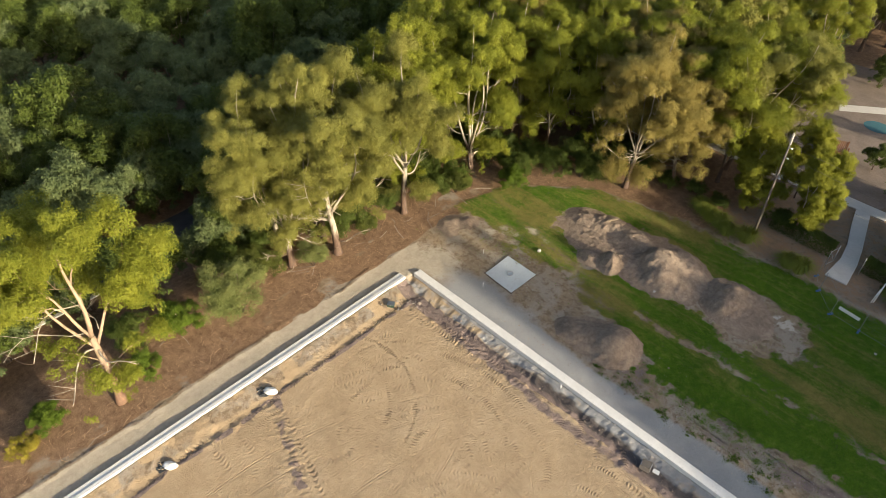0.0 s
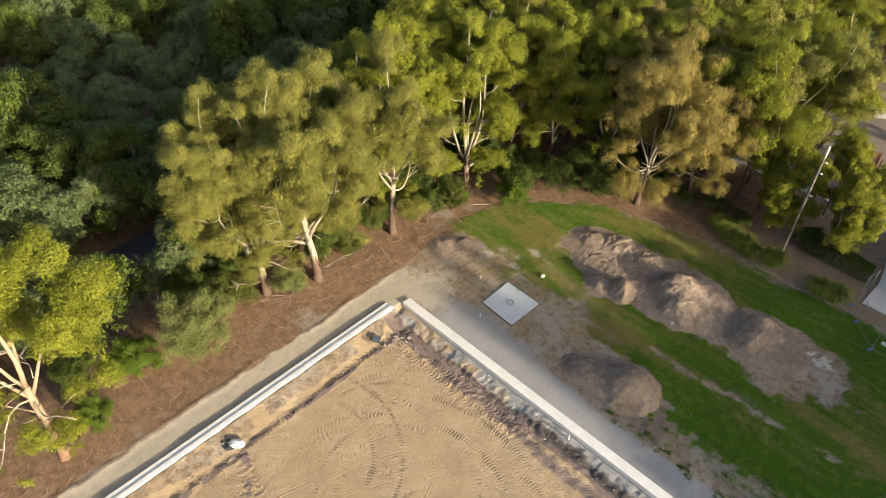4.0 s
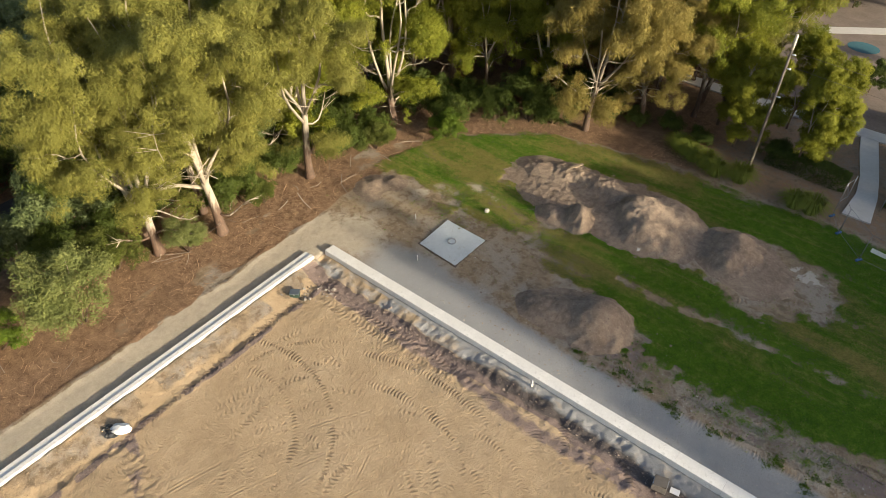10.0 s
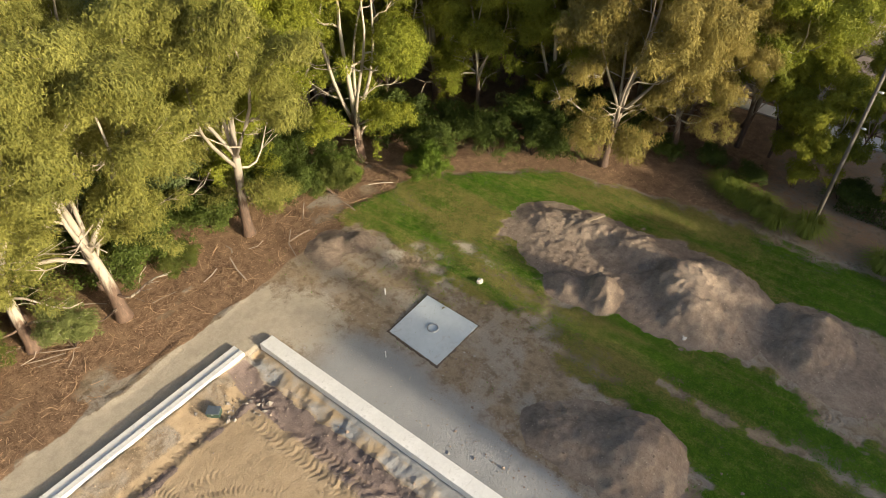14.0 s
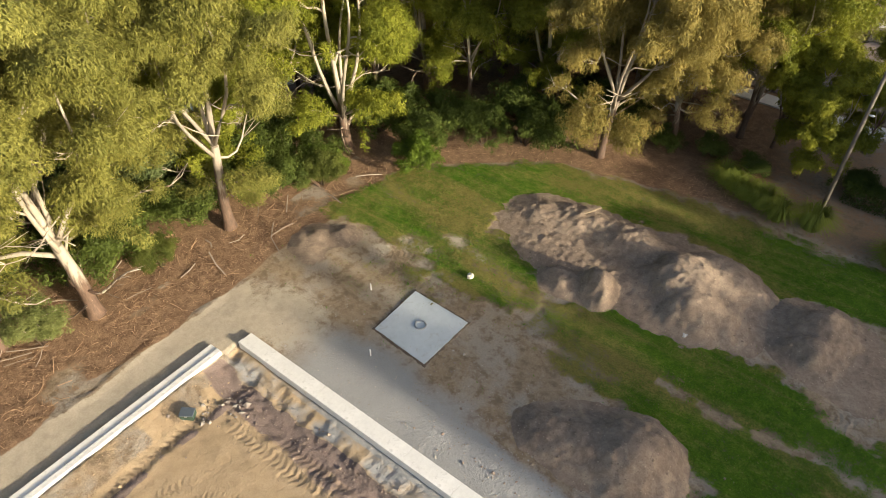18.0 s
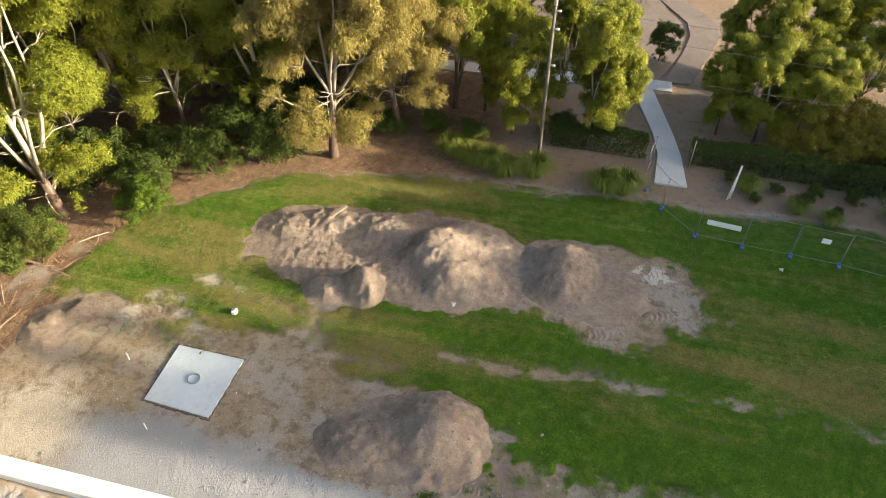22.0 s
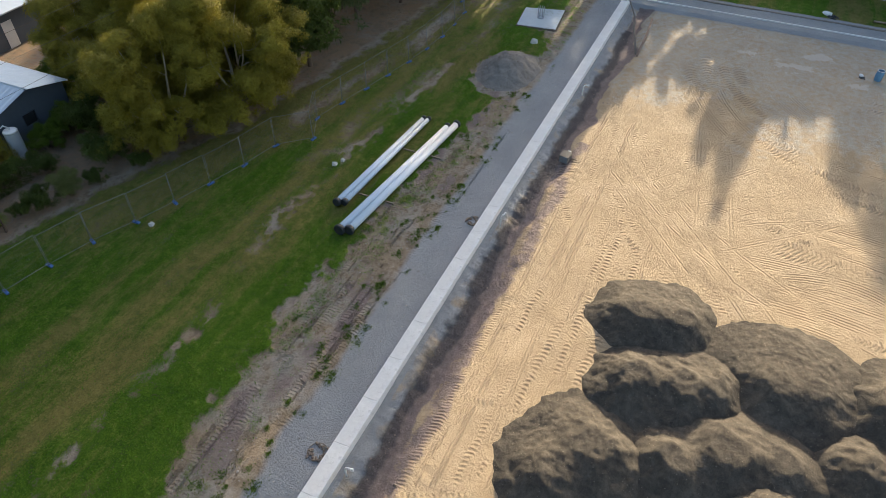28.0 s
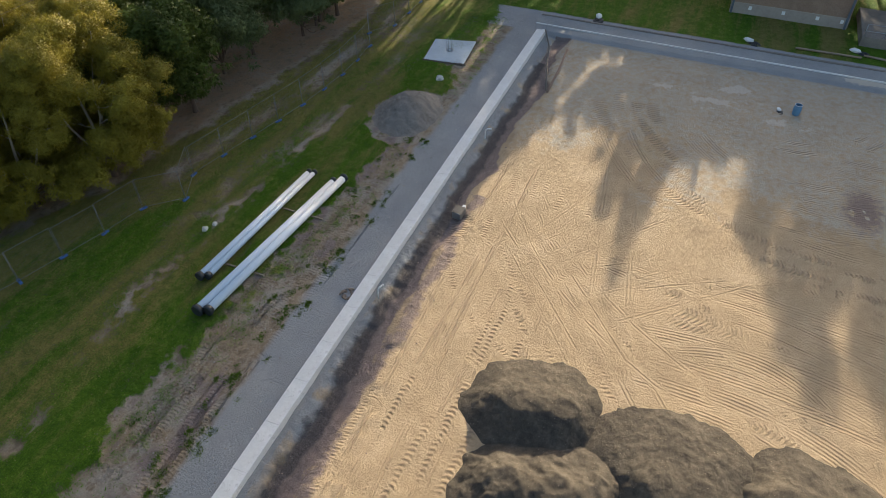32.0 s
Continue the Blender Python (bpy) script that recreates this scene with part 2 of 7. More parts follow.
    # near-black mix paints the trench step's shadow along with its wet soil
    col = m.mix(m.ramp(m.math("ADD", m.attr("damp"), m.math("MULTIPLY", soft, 0.7)), [(0.25, 0.0), (0.7, 0.9)]), col, m.ramp(n3, [(0.3, (0.05, 0.046, 0.046)), (0.7, (0.13, 0.115, 0.11))]))
    col = m.mix(mask("pale", 1.7), col, (0.50, 0.46, 0.40))
    churned = m.math("MULTIPLY", m.attr("tread"), m.ramp(n2, [(0.35, 0.1), (0.62, 0.75)]))
    col = m.mix(m.ramp(churned, [(0.1, 0.0), (0.8, 0.6)]), col, (0.26, 0.185, 0.125))
    h = m.math("ADD", m.math("MULTIPLY", n3, 0.7), m.math("MULTIPLY", n4, 0.5))
    h = m.math("ADD", h, m.math("MULTIPLY", m.math("MULTIPLY", n4, gm), 1.5))
    bars = m.math("SINE", m.math("MULTIPLY", m.attr("tread_along"), math.tau))
    bars = m.math("MULTIPLY", m.math("MULTIPLY", bars, 0.7), m.math("MULTIPLY", m.attr("tread"), m.ramp(n1, [(0.35, 0.15), (0.6, 1.0)])))
    b1 = m.n("Bump", Height=bars, Strength=1.0, Distance=0.085).outputs[0]
    ripple = m.noise(5.5, 4, 0.6, m.coords((1.0, 0.55, 1.0)), 1.2)
    b1 = m.n("Bump", Height=m.math("MULTIPLY", ripple, m.ramp(n1, [(0.3, 0.35), (0.62, 1.0)])), Strength=0.85, Distance=0.075, Normal=b1).outputs[0]
    b2 = m.n("Bump", Height=h, Strength=0.85, Distance=0.075, Normal=b1).outputs[0]
    return m.bsdf(col, 0.95, 0.0, b2, Specular_IOR_Level=0.15)


def soil_material(name, dark, mid, pale, relief=0.05):
    """Crumbly soil with stones and drier patches."""
    m = Nodes(name)
    v = m.coords()
    n1 = m.noise(0.5, 5, 0.65, v, 0.8)
    n2 = m.noise(3.0, 6, 0.7, v, 0.3)
    n3 = m.noise(16.0, 5, 0.75, v)
    cells = m.n("TexVoronoi", Vector=v, Scale=7.0)
    f = m.math("ADD", m.math("MULTIPLY", n1, 0.45), m.math("MULTIPLY", n2, 0.55))
    col = m.ramp(f, [(0.28, dark), (0.5, mid), (0.78, pale)])
    col = m.mix(m.ramp(n3, [(0.36, 0.35), (0.5, 0.0)]), col, dark)
    st = m.ramp(cells.outputs["Distance"], [(0.10, 1.0), (0.22, 0.0)])
    pick = m.ramp(m.n("SeparateColor", Color=cells.outputs["Color"]).outputs[0], [(0.72, 0.0), (0.78, 1.0)])
    st = m.math("MULTIPLY", st, pick)
    col = m.mix(st, col, pale)
    b1 = m.n("Bump", Height=n2, Strength=0.7, Distance=0.11).outputs[0]
    b2 = m.n("Bump", Height=m.math("ADD", n3, st), Strength=0.8, Distance=relief, Normal=b1).outputs[0]
    return m.bsdf(col, 0.95, 0.0, b2, Specular_IOR_Level=0.15)


def bark_material(name, pale, brown, dark, height=5.0):
    """Smooth pale gum bark, shedding to brown at the base."""
    m = Nodes(name)
    tc = m.n("TexCoord").outputs["Object"]
    sep = m.n("SeparateXYZ", Vector=tc)
    v = m.n("Mapping", Vector=tc, Scale=(1, 1, 0.25)).outputs[0]
    n1 = m.noise(1.6, 5, 0.65, v, 0.6)
    n2 = m.noise(9.0, 5, 0.7, v)
    f = m.math("ADD", m.math("DIVIDE", sep.outputs[2], height), m.math("MULTIPLY", m.math("SUBTRACT", n1, 0.5), 1.6))
    col = m.mix(m.ramp(f, [(0.3, 0.0), (0.5, 1.0)]), m.ramp(n2, [(0.3, dark), (0.7, brown)]), m.ramp(n1, [(0.3, tuple(c * 0.62 for c in pale)), (0.65, pale)]))
    return m.bsdf(col, 0.75, 0.0, m.bump(n2, 0.5, 0.03))


M_GROUND = ground_material()
M_CONCRETE = rough_material("concrete", (0.64, 0.63, 0.60), (0.82, 0.81, 0.78), 7.0, 0.85, 0.25, 0.01, spots=(0.58, 0.57, 0.54))
M_SLAB = rough_material("pale concrete slab", (0.41, 0.47, 0.505), (0.55, 0.605, 0.64), 4.0, 0.7, 0.15, 0.01, spots=(0.40, 0.42, 0.42))
M_SLAB_DIRT = rough_material("damp earth", (0.08, 0.06, 0.045), (0.17, 0.13, 0.10), 8.0, 0.95, 0.8, 0.04)
M_PATH = rough_material("path concrete", (0.46, 0.44, 0.41), (0.60, 0.58, 0.54), 5.0, 0.85, 0.2, 0.01)
M_MOUND = soil_material("loose clay soil", (0.12, 0.092, 0.075), (0.28, 0.216, 0.165), (0.47, 0.38, 0.285))
M_MOUND_GREY = rough_material("grey crushed rock", (0.15, 0.13, 0.112), (0.28, 0.245, 0.21), 9.0, 0.95, 0.9, 0.06)
M_TOPSOIL = soil_material("dark topsoil", (0.036, 0.031, 0.027), (0.088, 0.074, 0.058), (0.18, 0.152, 0.114), 0.018)
M_ROCK = rough_material("pale rock", (0.42, 0.39, 0.34), (0.66, 0.63, 0.57), 6.0, 0.85, 0.5, 0.03)
M_STEEL = rough_material("galvanised steel", (0.32, 0.34, 0.36), (0.48, 0.50, 0.52), 20.0, 0.4, 0.05, 0.005, metal=0.8)
M_FENCE = rough_material("dull galvanised wire", (0.20, 0.21, 0.21), (0.32, 0.33, 0.33), 20.0, 0.6, 0.05, 0.005, metal=0.5)
M_WHITE_STEEL = rough_material("white coated steel", (0.82, 0.83, 0.84), (0.90, 0.91, 0.92), 3.0, 0.3, 0.05, 0.004)
M_BLACK = rough_material("black plastic", (0.012, 0.014, 0.018), (0.04, 0.045, 0.05), 9.0, 0.5, 0.1, 0.01)
M_BLUE = rough_material("blue plastic", (0.04, 0.11, 0.30), (0.08, 0.18, 0.42), 9.0, 0.5, 0.15, 0.01)
M_WHITE = rough_material("white plastic", (0.70, 0.70, 0.68), (0.84, 0.84, 0.82), 9.0, 0.5, 0.1, 0.01)
M_TIMBER = rough_material("weathered timber", (0.20, 0.15, 0.10), (0.38, 0.30, 0.21), 9.0, 0.85, 0.5, 0.02)
M_POLE = rough_material("grey weathered pole", (0.085, 0.072, 0.06), (0.19, 0.168, 0.143), 5.0, 0.85, 0.5, 0.02)
M_ROOF = rough_material("zinc roof", (0.55, 0.60, 0.65), (0.68, 0.73, 0.78), 2.0, 0.38, 0.08, 0.01, metal=0.35)
M_SHED = rough_material("dark steel cladding", (0.075, 0.095, 0.12), (0.115, 0.14, 0.17), 3.0, 0.5, 0.1, 0.01)
M_BRICK = rough_material("brown brick", (0.22, 0.14, 0.10), (0.36, 0.25, 0.18), 8.0, 0.9, 0.4, 0.02)
M_PLAYSAND = rough_material("soft fall mulch", (0.14, 0.11, 0.09), (0.25, 0.20, 0.165), 5.0, 0.95, 0.5, 0.03)
M_ASPHALT = rough_material("worn asphalt", (0.035, 0.034, 0.034), (0.075, 0.072, 0.07), 9.0, 0.9, 0.4, 0.01)
M_TEAL = rough_material("teal rubber surface", (0.03, 0.10, 0.13), (0.05, 0.16, 0.19), 5.0, 0.9, 0.3, 0.02)
M_STRAW = rough_material("dead bark strips", (0.14, 0.085, 0.055), (0.46, 0.32, 0.22), 1.5, 0.9, 0.3, 0.02)
B_PALE = bark_material("pale gum bark", (0.44, 0.385, 0.31), (0.165, 0.105, 0.072), (0.07, 0.045, 0.034), 6.0)
B_GREY = bark_material("grey gum bark", (0.37, 0.32, 0.26), (0.15, 0.095, 0.065), (0.06, 0.04, 0.03), 7.0)
B_ORANGE = bark_material("peeling orange bark", (0.43, 0.31, 0.215), (0.28, 0.165, 0.105), (0.12, 0.075, 0.055), 8.0)
L_BRIGHT = leaf_material("bright young gum leaves", (0.09, 0.105, 0.010), (0.34, 0.345, 0.042))
L_OLIVE = leaf_material("olive gum leaves", (0.108, 0.114, 0.025), (0.298, 0.292, 0.074))
L_SHRUB = leaf_material("dull green shrub leaves", (0.05, 0.066, 0.013), (0.14, 0.158, 0.034), 0.15)
L_LIME = leaf_material("lime gum leaves", (0.084, 0.104, 0.010), (0.325, 0.345, 0.045))
L_BROWN = leaf_material("bronze gum leaves", (0.1404, 0.1242, 0.0324), (0.3564, 0.2862, 0.0886))
L_DARK = leaf_material("dark green leaves", (0.0425, 0.0625, 0.0125), (0.1187, 0.1562, 0.03), 0.15)
L_BLUE = leaf_material("grey-green leaves", (0.069, 0.0978, 0.0403), (0.1955, 0.2357, 0.0943), 0.2)
L_SAGE = leaf_material("sage green leaves", (0.10, 0.125, 0.04), (0.25, 0.27, 0.095), 0.2)
L_GREEN = leaf_material("fresh green leaves", (0.055, 0.095, 0.010), (0.15, 0.21, 0.025))
L_TUSSOCK = leaf_material("tussock leaves", (0.10, 0.14, 0.022), (0.30, 0.33, 0.07), 0.3)
L_GOLD = leaf_material("golden wattle leaves", (0.115, 0.105, 0.013), (0.43, 0.36, 0.05), 0.12)

# ---------------------------------------------------------------- ground
XC = 0.0            # corner of the two kerb beams


def axis(stops):
    """Grid lines from (start, step) pairs; the last entry is the end."""
    out = []
    for (a, step), (b, _) in zip(stops, stops[1:]):
        out.append(np.arange(a, b - 1e-6, step))
    return np.concatenate(out + [[stops[-1][0]]])


gx = axis([(-900, 150), (-150, 25), (-50, 3), (-20, 0.5), (-10, 0.2), (0, 0.11), (58, 0.2), (90, 1.0), (120, 20), (200, 140), (900, 1)])
gy = axis([(-900, 150), (-150, 20), (-60, 2), (-36, 0.25), (-27, 0.11), (0, 0.16), (24, 0.4), (46, 1.5), (76, 20), (160, 148), (900, 1)])
X, Y = np.meshgrid(gx, gy)
W1 = fbm(X * 0.35, Y * 0.35, 3)
W2 = fbm(X * 1.3, Y * 1.3, 9)
near = (np.abs(X) < 130) & (np.abs(Y) < 90)

inside = ((X > 0.0) & (X < 82.6) & (Y < 0.05)).astype(float)
sand = inside.copy()
# depth from each beam's inner face
dn, dw = -0.2 - Y, X - 0.1
rag = 0.35 * W1 + 0.22 * W2 + 0.12 * fbm(X * 3.6, Y * 3.6, 68, 3)
slope_n = np.clip(dn / 0.9, 0, 1) * 0.7 + 0.3 * ramp(dn + rag, 0.85, 1.2)
slope_n = slope_n * (1 - ramp(dn + 0.35 * W1, 1.4, 2.6))
wander = 0.5 * fbm(Y * 0.22, X * 0.1, 69) + 0.45 * W1 + 0.25 * W2
slope_w = np.clip(dw / 1.7, 0, 1) * (1 - ramp(dw + wander, 1.4, 2.2))
trench = inside * slope_n
bank_w = inside * (Y < -0.9) * (1 - ramp(dw + wander, 1.4, 2.2))
zone = inside * np.maximum((1 - ramp(dn + 0.9 * W1, 2.4, 4.2)), 0.5 * (1 - ramp(dw + 0.3 * W1, 1.6, 2.4)))
Z = np.full_like(X, -0.22)
Z = np.where(inside > 0, -0.42 - 0.30 * trench, Z)
Z = np.where(bank_w > 0.02, np.minimum(Z + 0.28 * bank_w * (1 - np.clip(dw / 1.7, 0, 1)) - 0.06 * slope_w + 0.07 * fbm(X * 1.7, Y * 1.7, 58, 4), -0.1), Z)
lump = np.clip(np.sin((X + 1.1 * W1 + 0.25 * W2) * math.tau / 0.42) * np.clip(0.5 + 2.2 * fbm(X * 0.5, Y * 0.5, 63), 0, 1) + 1.3 * fbm(X * 2.4, Y * 2.4, 64, 3), -0.5, 1.0) * np.exp(-((dn - 2.1 - 0.6 * W1) / 0.6) ** 2) * inside * (X > 1.8) * (X < 62)
Z += 0.06 * lump * (1 - 0.7 * ramp(X, 22, 28))
Z += inside * (X < 70) * 0.06 * np.exp(-((dn - 0.95) / 0.35) ** 2) * fbm(X * 2.0, Y * 1.6, 27, 4)
Z += inside * zone * (0.07 * fbm(X * 0.8, Y * 1.6, 21, 3) + 0.05 * np.abs(fbm(X * 1.6, Y * 2.6, 22, 3)) + 0.035 * fbm(X * 5.0, Y * 5.0, 23, 2))
Z += inside * (1 - ramp(dn, 0.9, 1.3)) * (X < 70) * (0.09 * fbm(X * 2.6, Y * 0.9, 72, 4) + 0.05 * fbm(X * 6.0, Y * 4.0, 73, 2)) * ramp(dn, 0.05, 0.3)
Z += (1 - inside) * (Y < 1.5) * (Y > -50) * 0.10 * np.exp(-((X + 2.85 + 0.35 * W1) / 0.16) ** 2) * np.clip(0.7 + W2, 0, 1)     # windrow beside the track
Z += near * (0.05 * W1 + 0.015 * W2)
Z += inside * 0.012 * fbm(X * 3.5, Y * 3.5, 15, 2)
clay = inside * np.maximum(ramp(dn + rag, 0.85, 1.0) * (1 - ramp(dn + 0.8 * W1, 1.6, 2.6)) * 0.9, 0.30 * (1 - ramp(dw + 0.5 * W1, 1.2, 2.0)))
# dark ragged line of the trench step: its shadow painted in over wet soil
damp = inside * (0.40 + 0.55 * ramp(X, 7, 18)) * np.exp(-((dn + rag - 1.05) / 0.42) ** 2) * (X > 1) * (X < 78)
Z += inside * 0.06 * fbm(X * 3.2, Y * 0.9, 72, 3) * np.exp(-((dn - 0.95) / 0.3) ** 2) * (X > 0.8) * (X < 60)          # rills in the trench side
# ridge left by tracks along the west trench
ridge = np.exp(-((dw - 2.1 - 0.25 * fbm(Y * 0.25, Y * 0 + 3.3, 5)) / 0.22) ** 2) * inside * (Y < -1.5)
Z += ridge * (0.03 + 0.05 * W1 + 0.06 * fbm(X * 2.5, Y * 2.5, 65, 3))
clay = np.maximum(clay, 0.85 * np.clip(ridge * 1.6, 0, 1) * np.clip(0.8 + 1.2 * W2, 0.3, 1))
sand = sand * (1 - 0.62 * (1 - ramp(dw + 0.5 * wander, 1.0, 1.9)) * np.clip(0.8 + 1.6 * fbm(X * 0.8, Y * 0.8, 70, 3), 0, 1))
clay = np.maximum(clay, 0.62 * np.exp(-((dn - 2.1 - 0.6 * W1) / 0.8) ** 2) * inside * (X > 1.8) * (X < 60))

# vehicle tracks pressed into the sand: straight runs and arcs
rng = np.random.RandomState(4)
ix0, ix1 = np.searchsorted(gx, (1.2, 82))
iy0, iy1 = np.searchsorted(gy, (-36, -1.2))
XS, YS, ZS = X[iy0:iy1, ix0:ix1], Y[iy0:iy1, ix0:ix1], Z[iy0:iy1, ix0:ix1]
TS, TM = np.zeros_like(X), np.zeros_like(X)
TSS, TMS = TS[iy0:iy1, ix0:ix1], TM[iy0:iy1, ix0:ix1]


PATCHES = [fbm(XS * 0.45, YS * 0.45, 170 + k) for k in range(8)]


def press(dist, along, half, depth, pitch, fade):
    """One wheel's print: bars across it, or drag lines along it where pitch is 0."""
    patchy = np.clip((0.62 if pitch else 0.9) + (2.4 if pitch else 1.4) * PATCHES[rng.randint(8)], 0, 1)
    inn = (1 - ramp(np.abs(dist), half * 0.7, half * 1.2)) * fade * patchy
    k = (inn > 0.12) & (inn > TMS * 0.7)
    rim = (fade > 0) & (np.abs(dist) < half * 1.2 + 0.3) & (TMS < 0.08)
    TSS[k | rim] = (along / pitch + np.abs(dist) * 1.6 if pitch else dist / 0.2)[k | rim]
    TMS[k] = (inn * min(1.0, depth / 0.03) * (1.0 if pitch else 0.6))[k]
    return -0.25 * inn * depth


def arc_tracks(cx, cy, r, a0, a1, gauge=1.9, half=0.22, depth=0.024, pitch=0.2):
    dx, dy = XS - cx, YS - cy
    rr = np.hypot(dx, dy)
    th = np.mod(np.arctan2(dy, dx) - a0, math.tau)
    span = np.mod(a1 - a0, math.tau)
    for off in (-gauge / 2, gauge / 2):
        q = r + off
        if q < 0.5:
            continue
        s = th * q
        fade = (th < span) * np.minimum(ramp(s, 0, 1.5), ramp(span * q - s, 0, 1.5))
        ZS[...] += press(rr - q, s, half, depth, pitch, fade)


def line_tracks(x0, y0, x1, y1, gauge=1.9, half=0.22, depth=0.032, pitch=0.2, bow=0.0):
    L = math.hypot(x1 - x0, y1 - y0)
    ux, uy = (x1 - x0) / L, (y1 - y0) / L
    s = (XS - x0) * ux + (YS - y0) * uy
    d = -(XS - x0) * uy + (YS - y0) * ux + 0.35 * np.sin(s * 0.13 + x0) + bow * (4 * (s / L - 0.5) ** 2 - 1)
    for off in (-gauge / 2, gauge / 2):
        fade = np.minimum(ramp(s, 0, 2), ramp(L - s, 0, 2))
        ZS[...] += press(d - off, s, half, depth, pitch, fade)


for cx, cy, r in ((12.5, -12.5, 3.0), (13.0, -12.0, 5.2), (11.5, -13.0, 7.4), (9.0, -8.5, 2.6), (16.5, -9.0, 3.4), (7.0, -14.5, 3.5), (18.5, -14.0, 4.5), (24.0, -10.0, 5.5), (60.0, -9.0, 6.0), (58.0, -12.0, 9.0)):
    a = rng.uniform(0, math.tau)
    arc_tracks(cx, cy, r, a, a + rng.uniform(1.2, 2.8))
for i in range(24):                                  # turning circles of a wheeled loader
    a = rng.uniform(0, math.tau)
    arc_tracks(12.5 + 3.4 * rng.normal(), -12.0 + 3.0 * rng.normal(), rng.uniform(1.6, 8.0), a, a + rng.uniform(0.7, 2.4), gauge=rng.uniform(1.2, 2.0), half=rng.uniform(0.16, 0.28), depth=rng.uniform(0.018, 0.03), pitch=rng.choice([0.2, 0.24, 0.28]))
for i in range(34):
    a = rng.uniform(0, math.tau)
    arc_tracks(rng.uniform(3, 30), rng.uniform(-30, -5), rng.uniform(3, 14), a, a + rng.uniform(0.5, 1.6), depth=rng.uniform(0.014, 0.028), pitch=rng.choice([0.0, 0.26, 0.3]))
for i in range(10):
    a = rng.uniform(0, math.tau)
    arc_tracks(rng.uniform(4, 55), rng.uniform(-26, -5), rng.uniform(3, 9), a, a + rng.uniform(0.8, 2.2), depth=rng.uniform(0.02, 0.036))
for y0, y1, half, pitch in ((-2.75, -2.75, 0.3, 0.17), (-4.7, -4.3, 0.18, 0.22), (-6.1, -5.6, 0.2, 0.22), (-6.9, -6.2, 0.2, 0.26)):
    line_tracks(24.0, y0, 64.0, y1, gauge=0.02, half=half, depth=0.019, pitch=pitch)
for i in range(9):                                   # runs beside the northern trench
    y = -3.6 - 0.55 * i
    line_tracks(rng.uniform(22, 36), y, rng.uniform(52, 68), y + rng.uniform(-1.6, 1.0), depth=rng.uniform(0.03, 0.05), pitch=(0, 0, 0.26)[i % 3])
for i in range(22):                                  # long curving runs across the pad
    xa = 58.5 - 0.62 * i + rng.uniform(-0.8, 0.8)
    line_tracks(xa, -9.5 - rng.uniform(0, 5) - 0.2 * i, xa - 3.5 + rng.uniform(-3.5, 2.5), -29.0 + rng.uniform(-4, 6), gauge=rng.uniform(0.5, 2.0), half=rng.uniform(0.25, 0.7), depth=rng.uniform(0.014, 0.034), pitch=(0, 0, 0, 0.25)[i % 4], bow=rng.uniform(-0.4, 2.2))
for i in range(9):                                   # slanting runs between the trench and the topsoil
    xa = rng.uniform(56, 62)
    line_tracks(xa, -4.2 - rng.uniform(0, 2), xa - rng.uniform(9, 14), -10 - rng.uniform(2, 9), depth=rng.uniform(0.02, 0.04), pitch=(0, 0.28, 0)[i % 3], bow=rng.uniform(-1.8, 1.0))
for i in range(40):                                  # short crossing marks
    a = rng.uniform(0, math.tau)
    arc_tracks(rng.uniform(4, 60), rng.uniform(-26, -5), rng.uniform(2.5, 12), a, a + rng.uniform(0.2, 0.8), depth=rng.uniform(0.008, 0.024), pitch=rng.choice([0.17, 0.2, 0.25]))
for i in range(8):
    line_tracks(55 + rng.uniform(-3, 3), -6 - rng.uniform(0, 8), 66 + rng.uniform(-3, 3), -20 + rng.uniform(-6, 10), depth=0.018, pitch=0)
for i in range(8):
    x = rng.uniform(3, 40)
    line_tracks(x, -6, x + rng.uniform(-9, 9), -30, depth=0.018, pitch=0, bow=rng.uniform(-5, 5))
for i in range(14):                                  # wide swirls on the grey end of the pad
    a = rng.uniform(1.6, 3.0)
    arc_tracks(78 + rng.uniform(-2, 2), -22 + rng.uniform(-3, 3), rng.uniform(6, 17), a, a + rng.uniform(0.6, 1.5), gauge=rng.uniform(0.6, 2.0), half=rng.uniform(0.25, 0.55), depth=rng.uniform(0.02, 0.04), pitch=(0, 0, 0.26)[i % 3])
for y0 in (-40.0, -22.0):                            # one track along the western ridge
    line_tracks(2.25, y0, 2.2, y0 + 20.0, gauge=0.02, half=0.22, depth=0.04, pitch=0.3)
line_tracks(1.8, -2.3, 14.0, -2.6, gauge=0.8, half=0.26, depth=0.022, pitch=0.28)
# dark ridged run across the pad, west of the middle
line_tracks(2.6, -16.2, 16.5, -21.5, gauge=0.7, half=0.24, depth=0.045, pitch=0.4, bow=0.5)
tdist = np.abs(-(X - 2.6) * -0.356 + (Y + 16.2) * 0.934)
clay = np.maximum(clay, inside * np.clip(0.6 + 0.8 * W2 + 0.4 * W1, 0, 0.75) * (1 - ramp(tdist + 0.5 * W2, 0.35, 0.75)) * (X > 2) * (X < 17))
clay = np.maximum(clay, inside * 0.62 * np.exp(-((X - 67) / 4.0) ** 2 - ((Y + 24) / 2.2) ** 2) * (fbm(X * 0.6, Y * 1.5, 66) > -0.12))
Z += inside * 0.03 * ramp(0.8 - tdist, 0.0, 0.4) * (X > 2) * (X < 17) * (fbm(X * 3.0, Y * 3.0, 67, 3) + 0.8 * np.sin((X * 0.934 - Y * 0.356 + 0.5 * W2) * math.tau / 0.45))

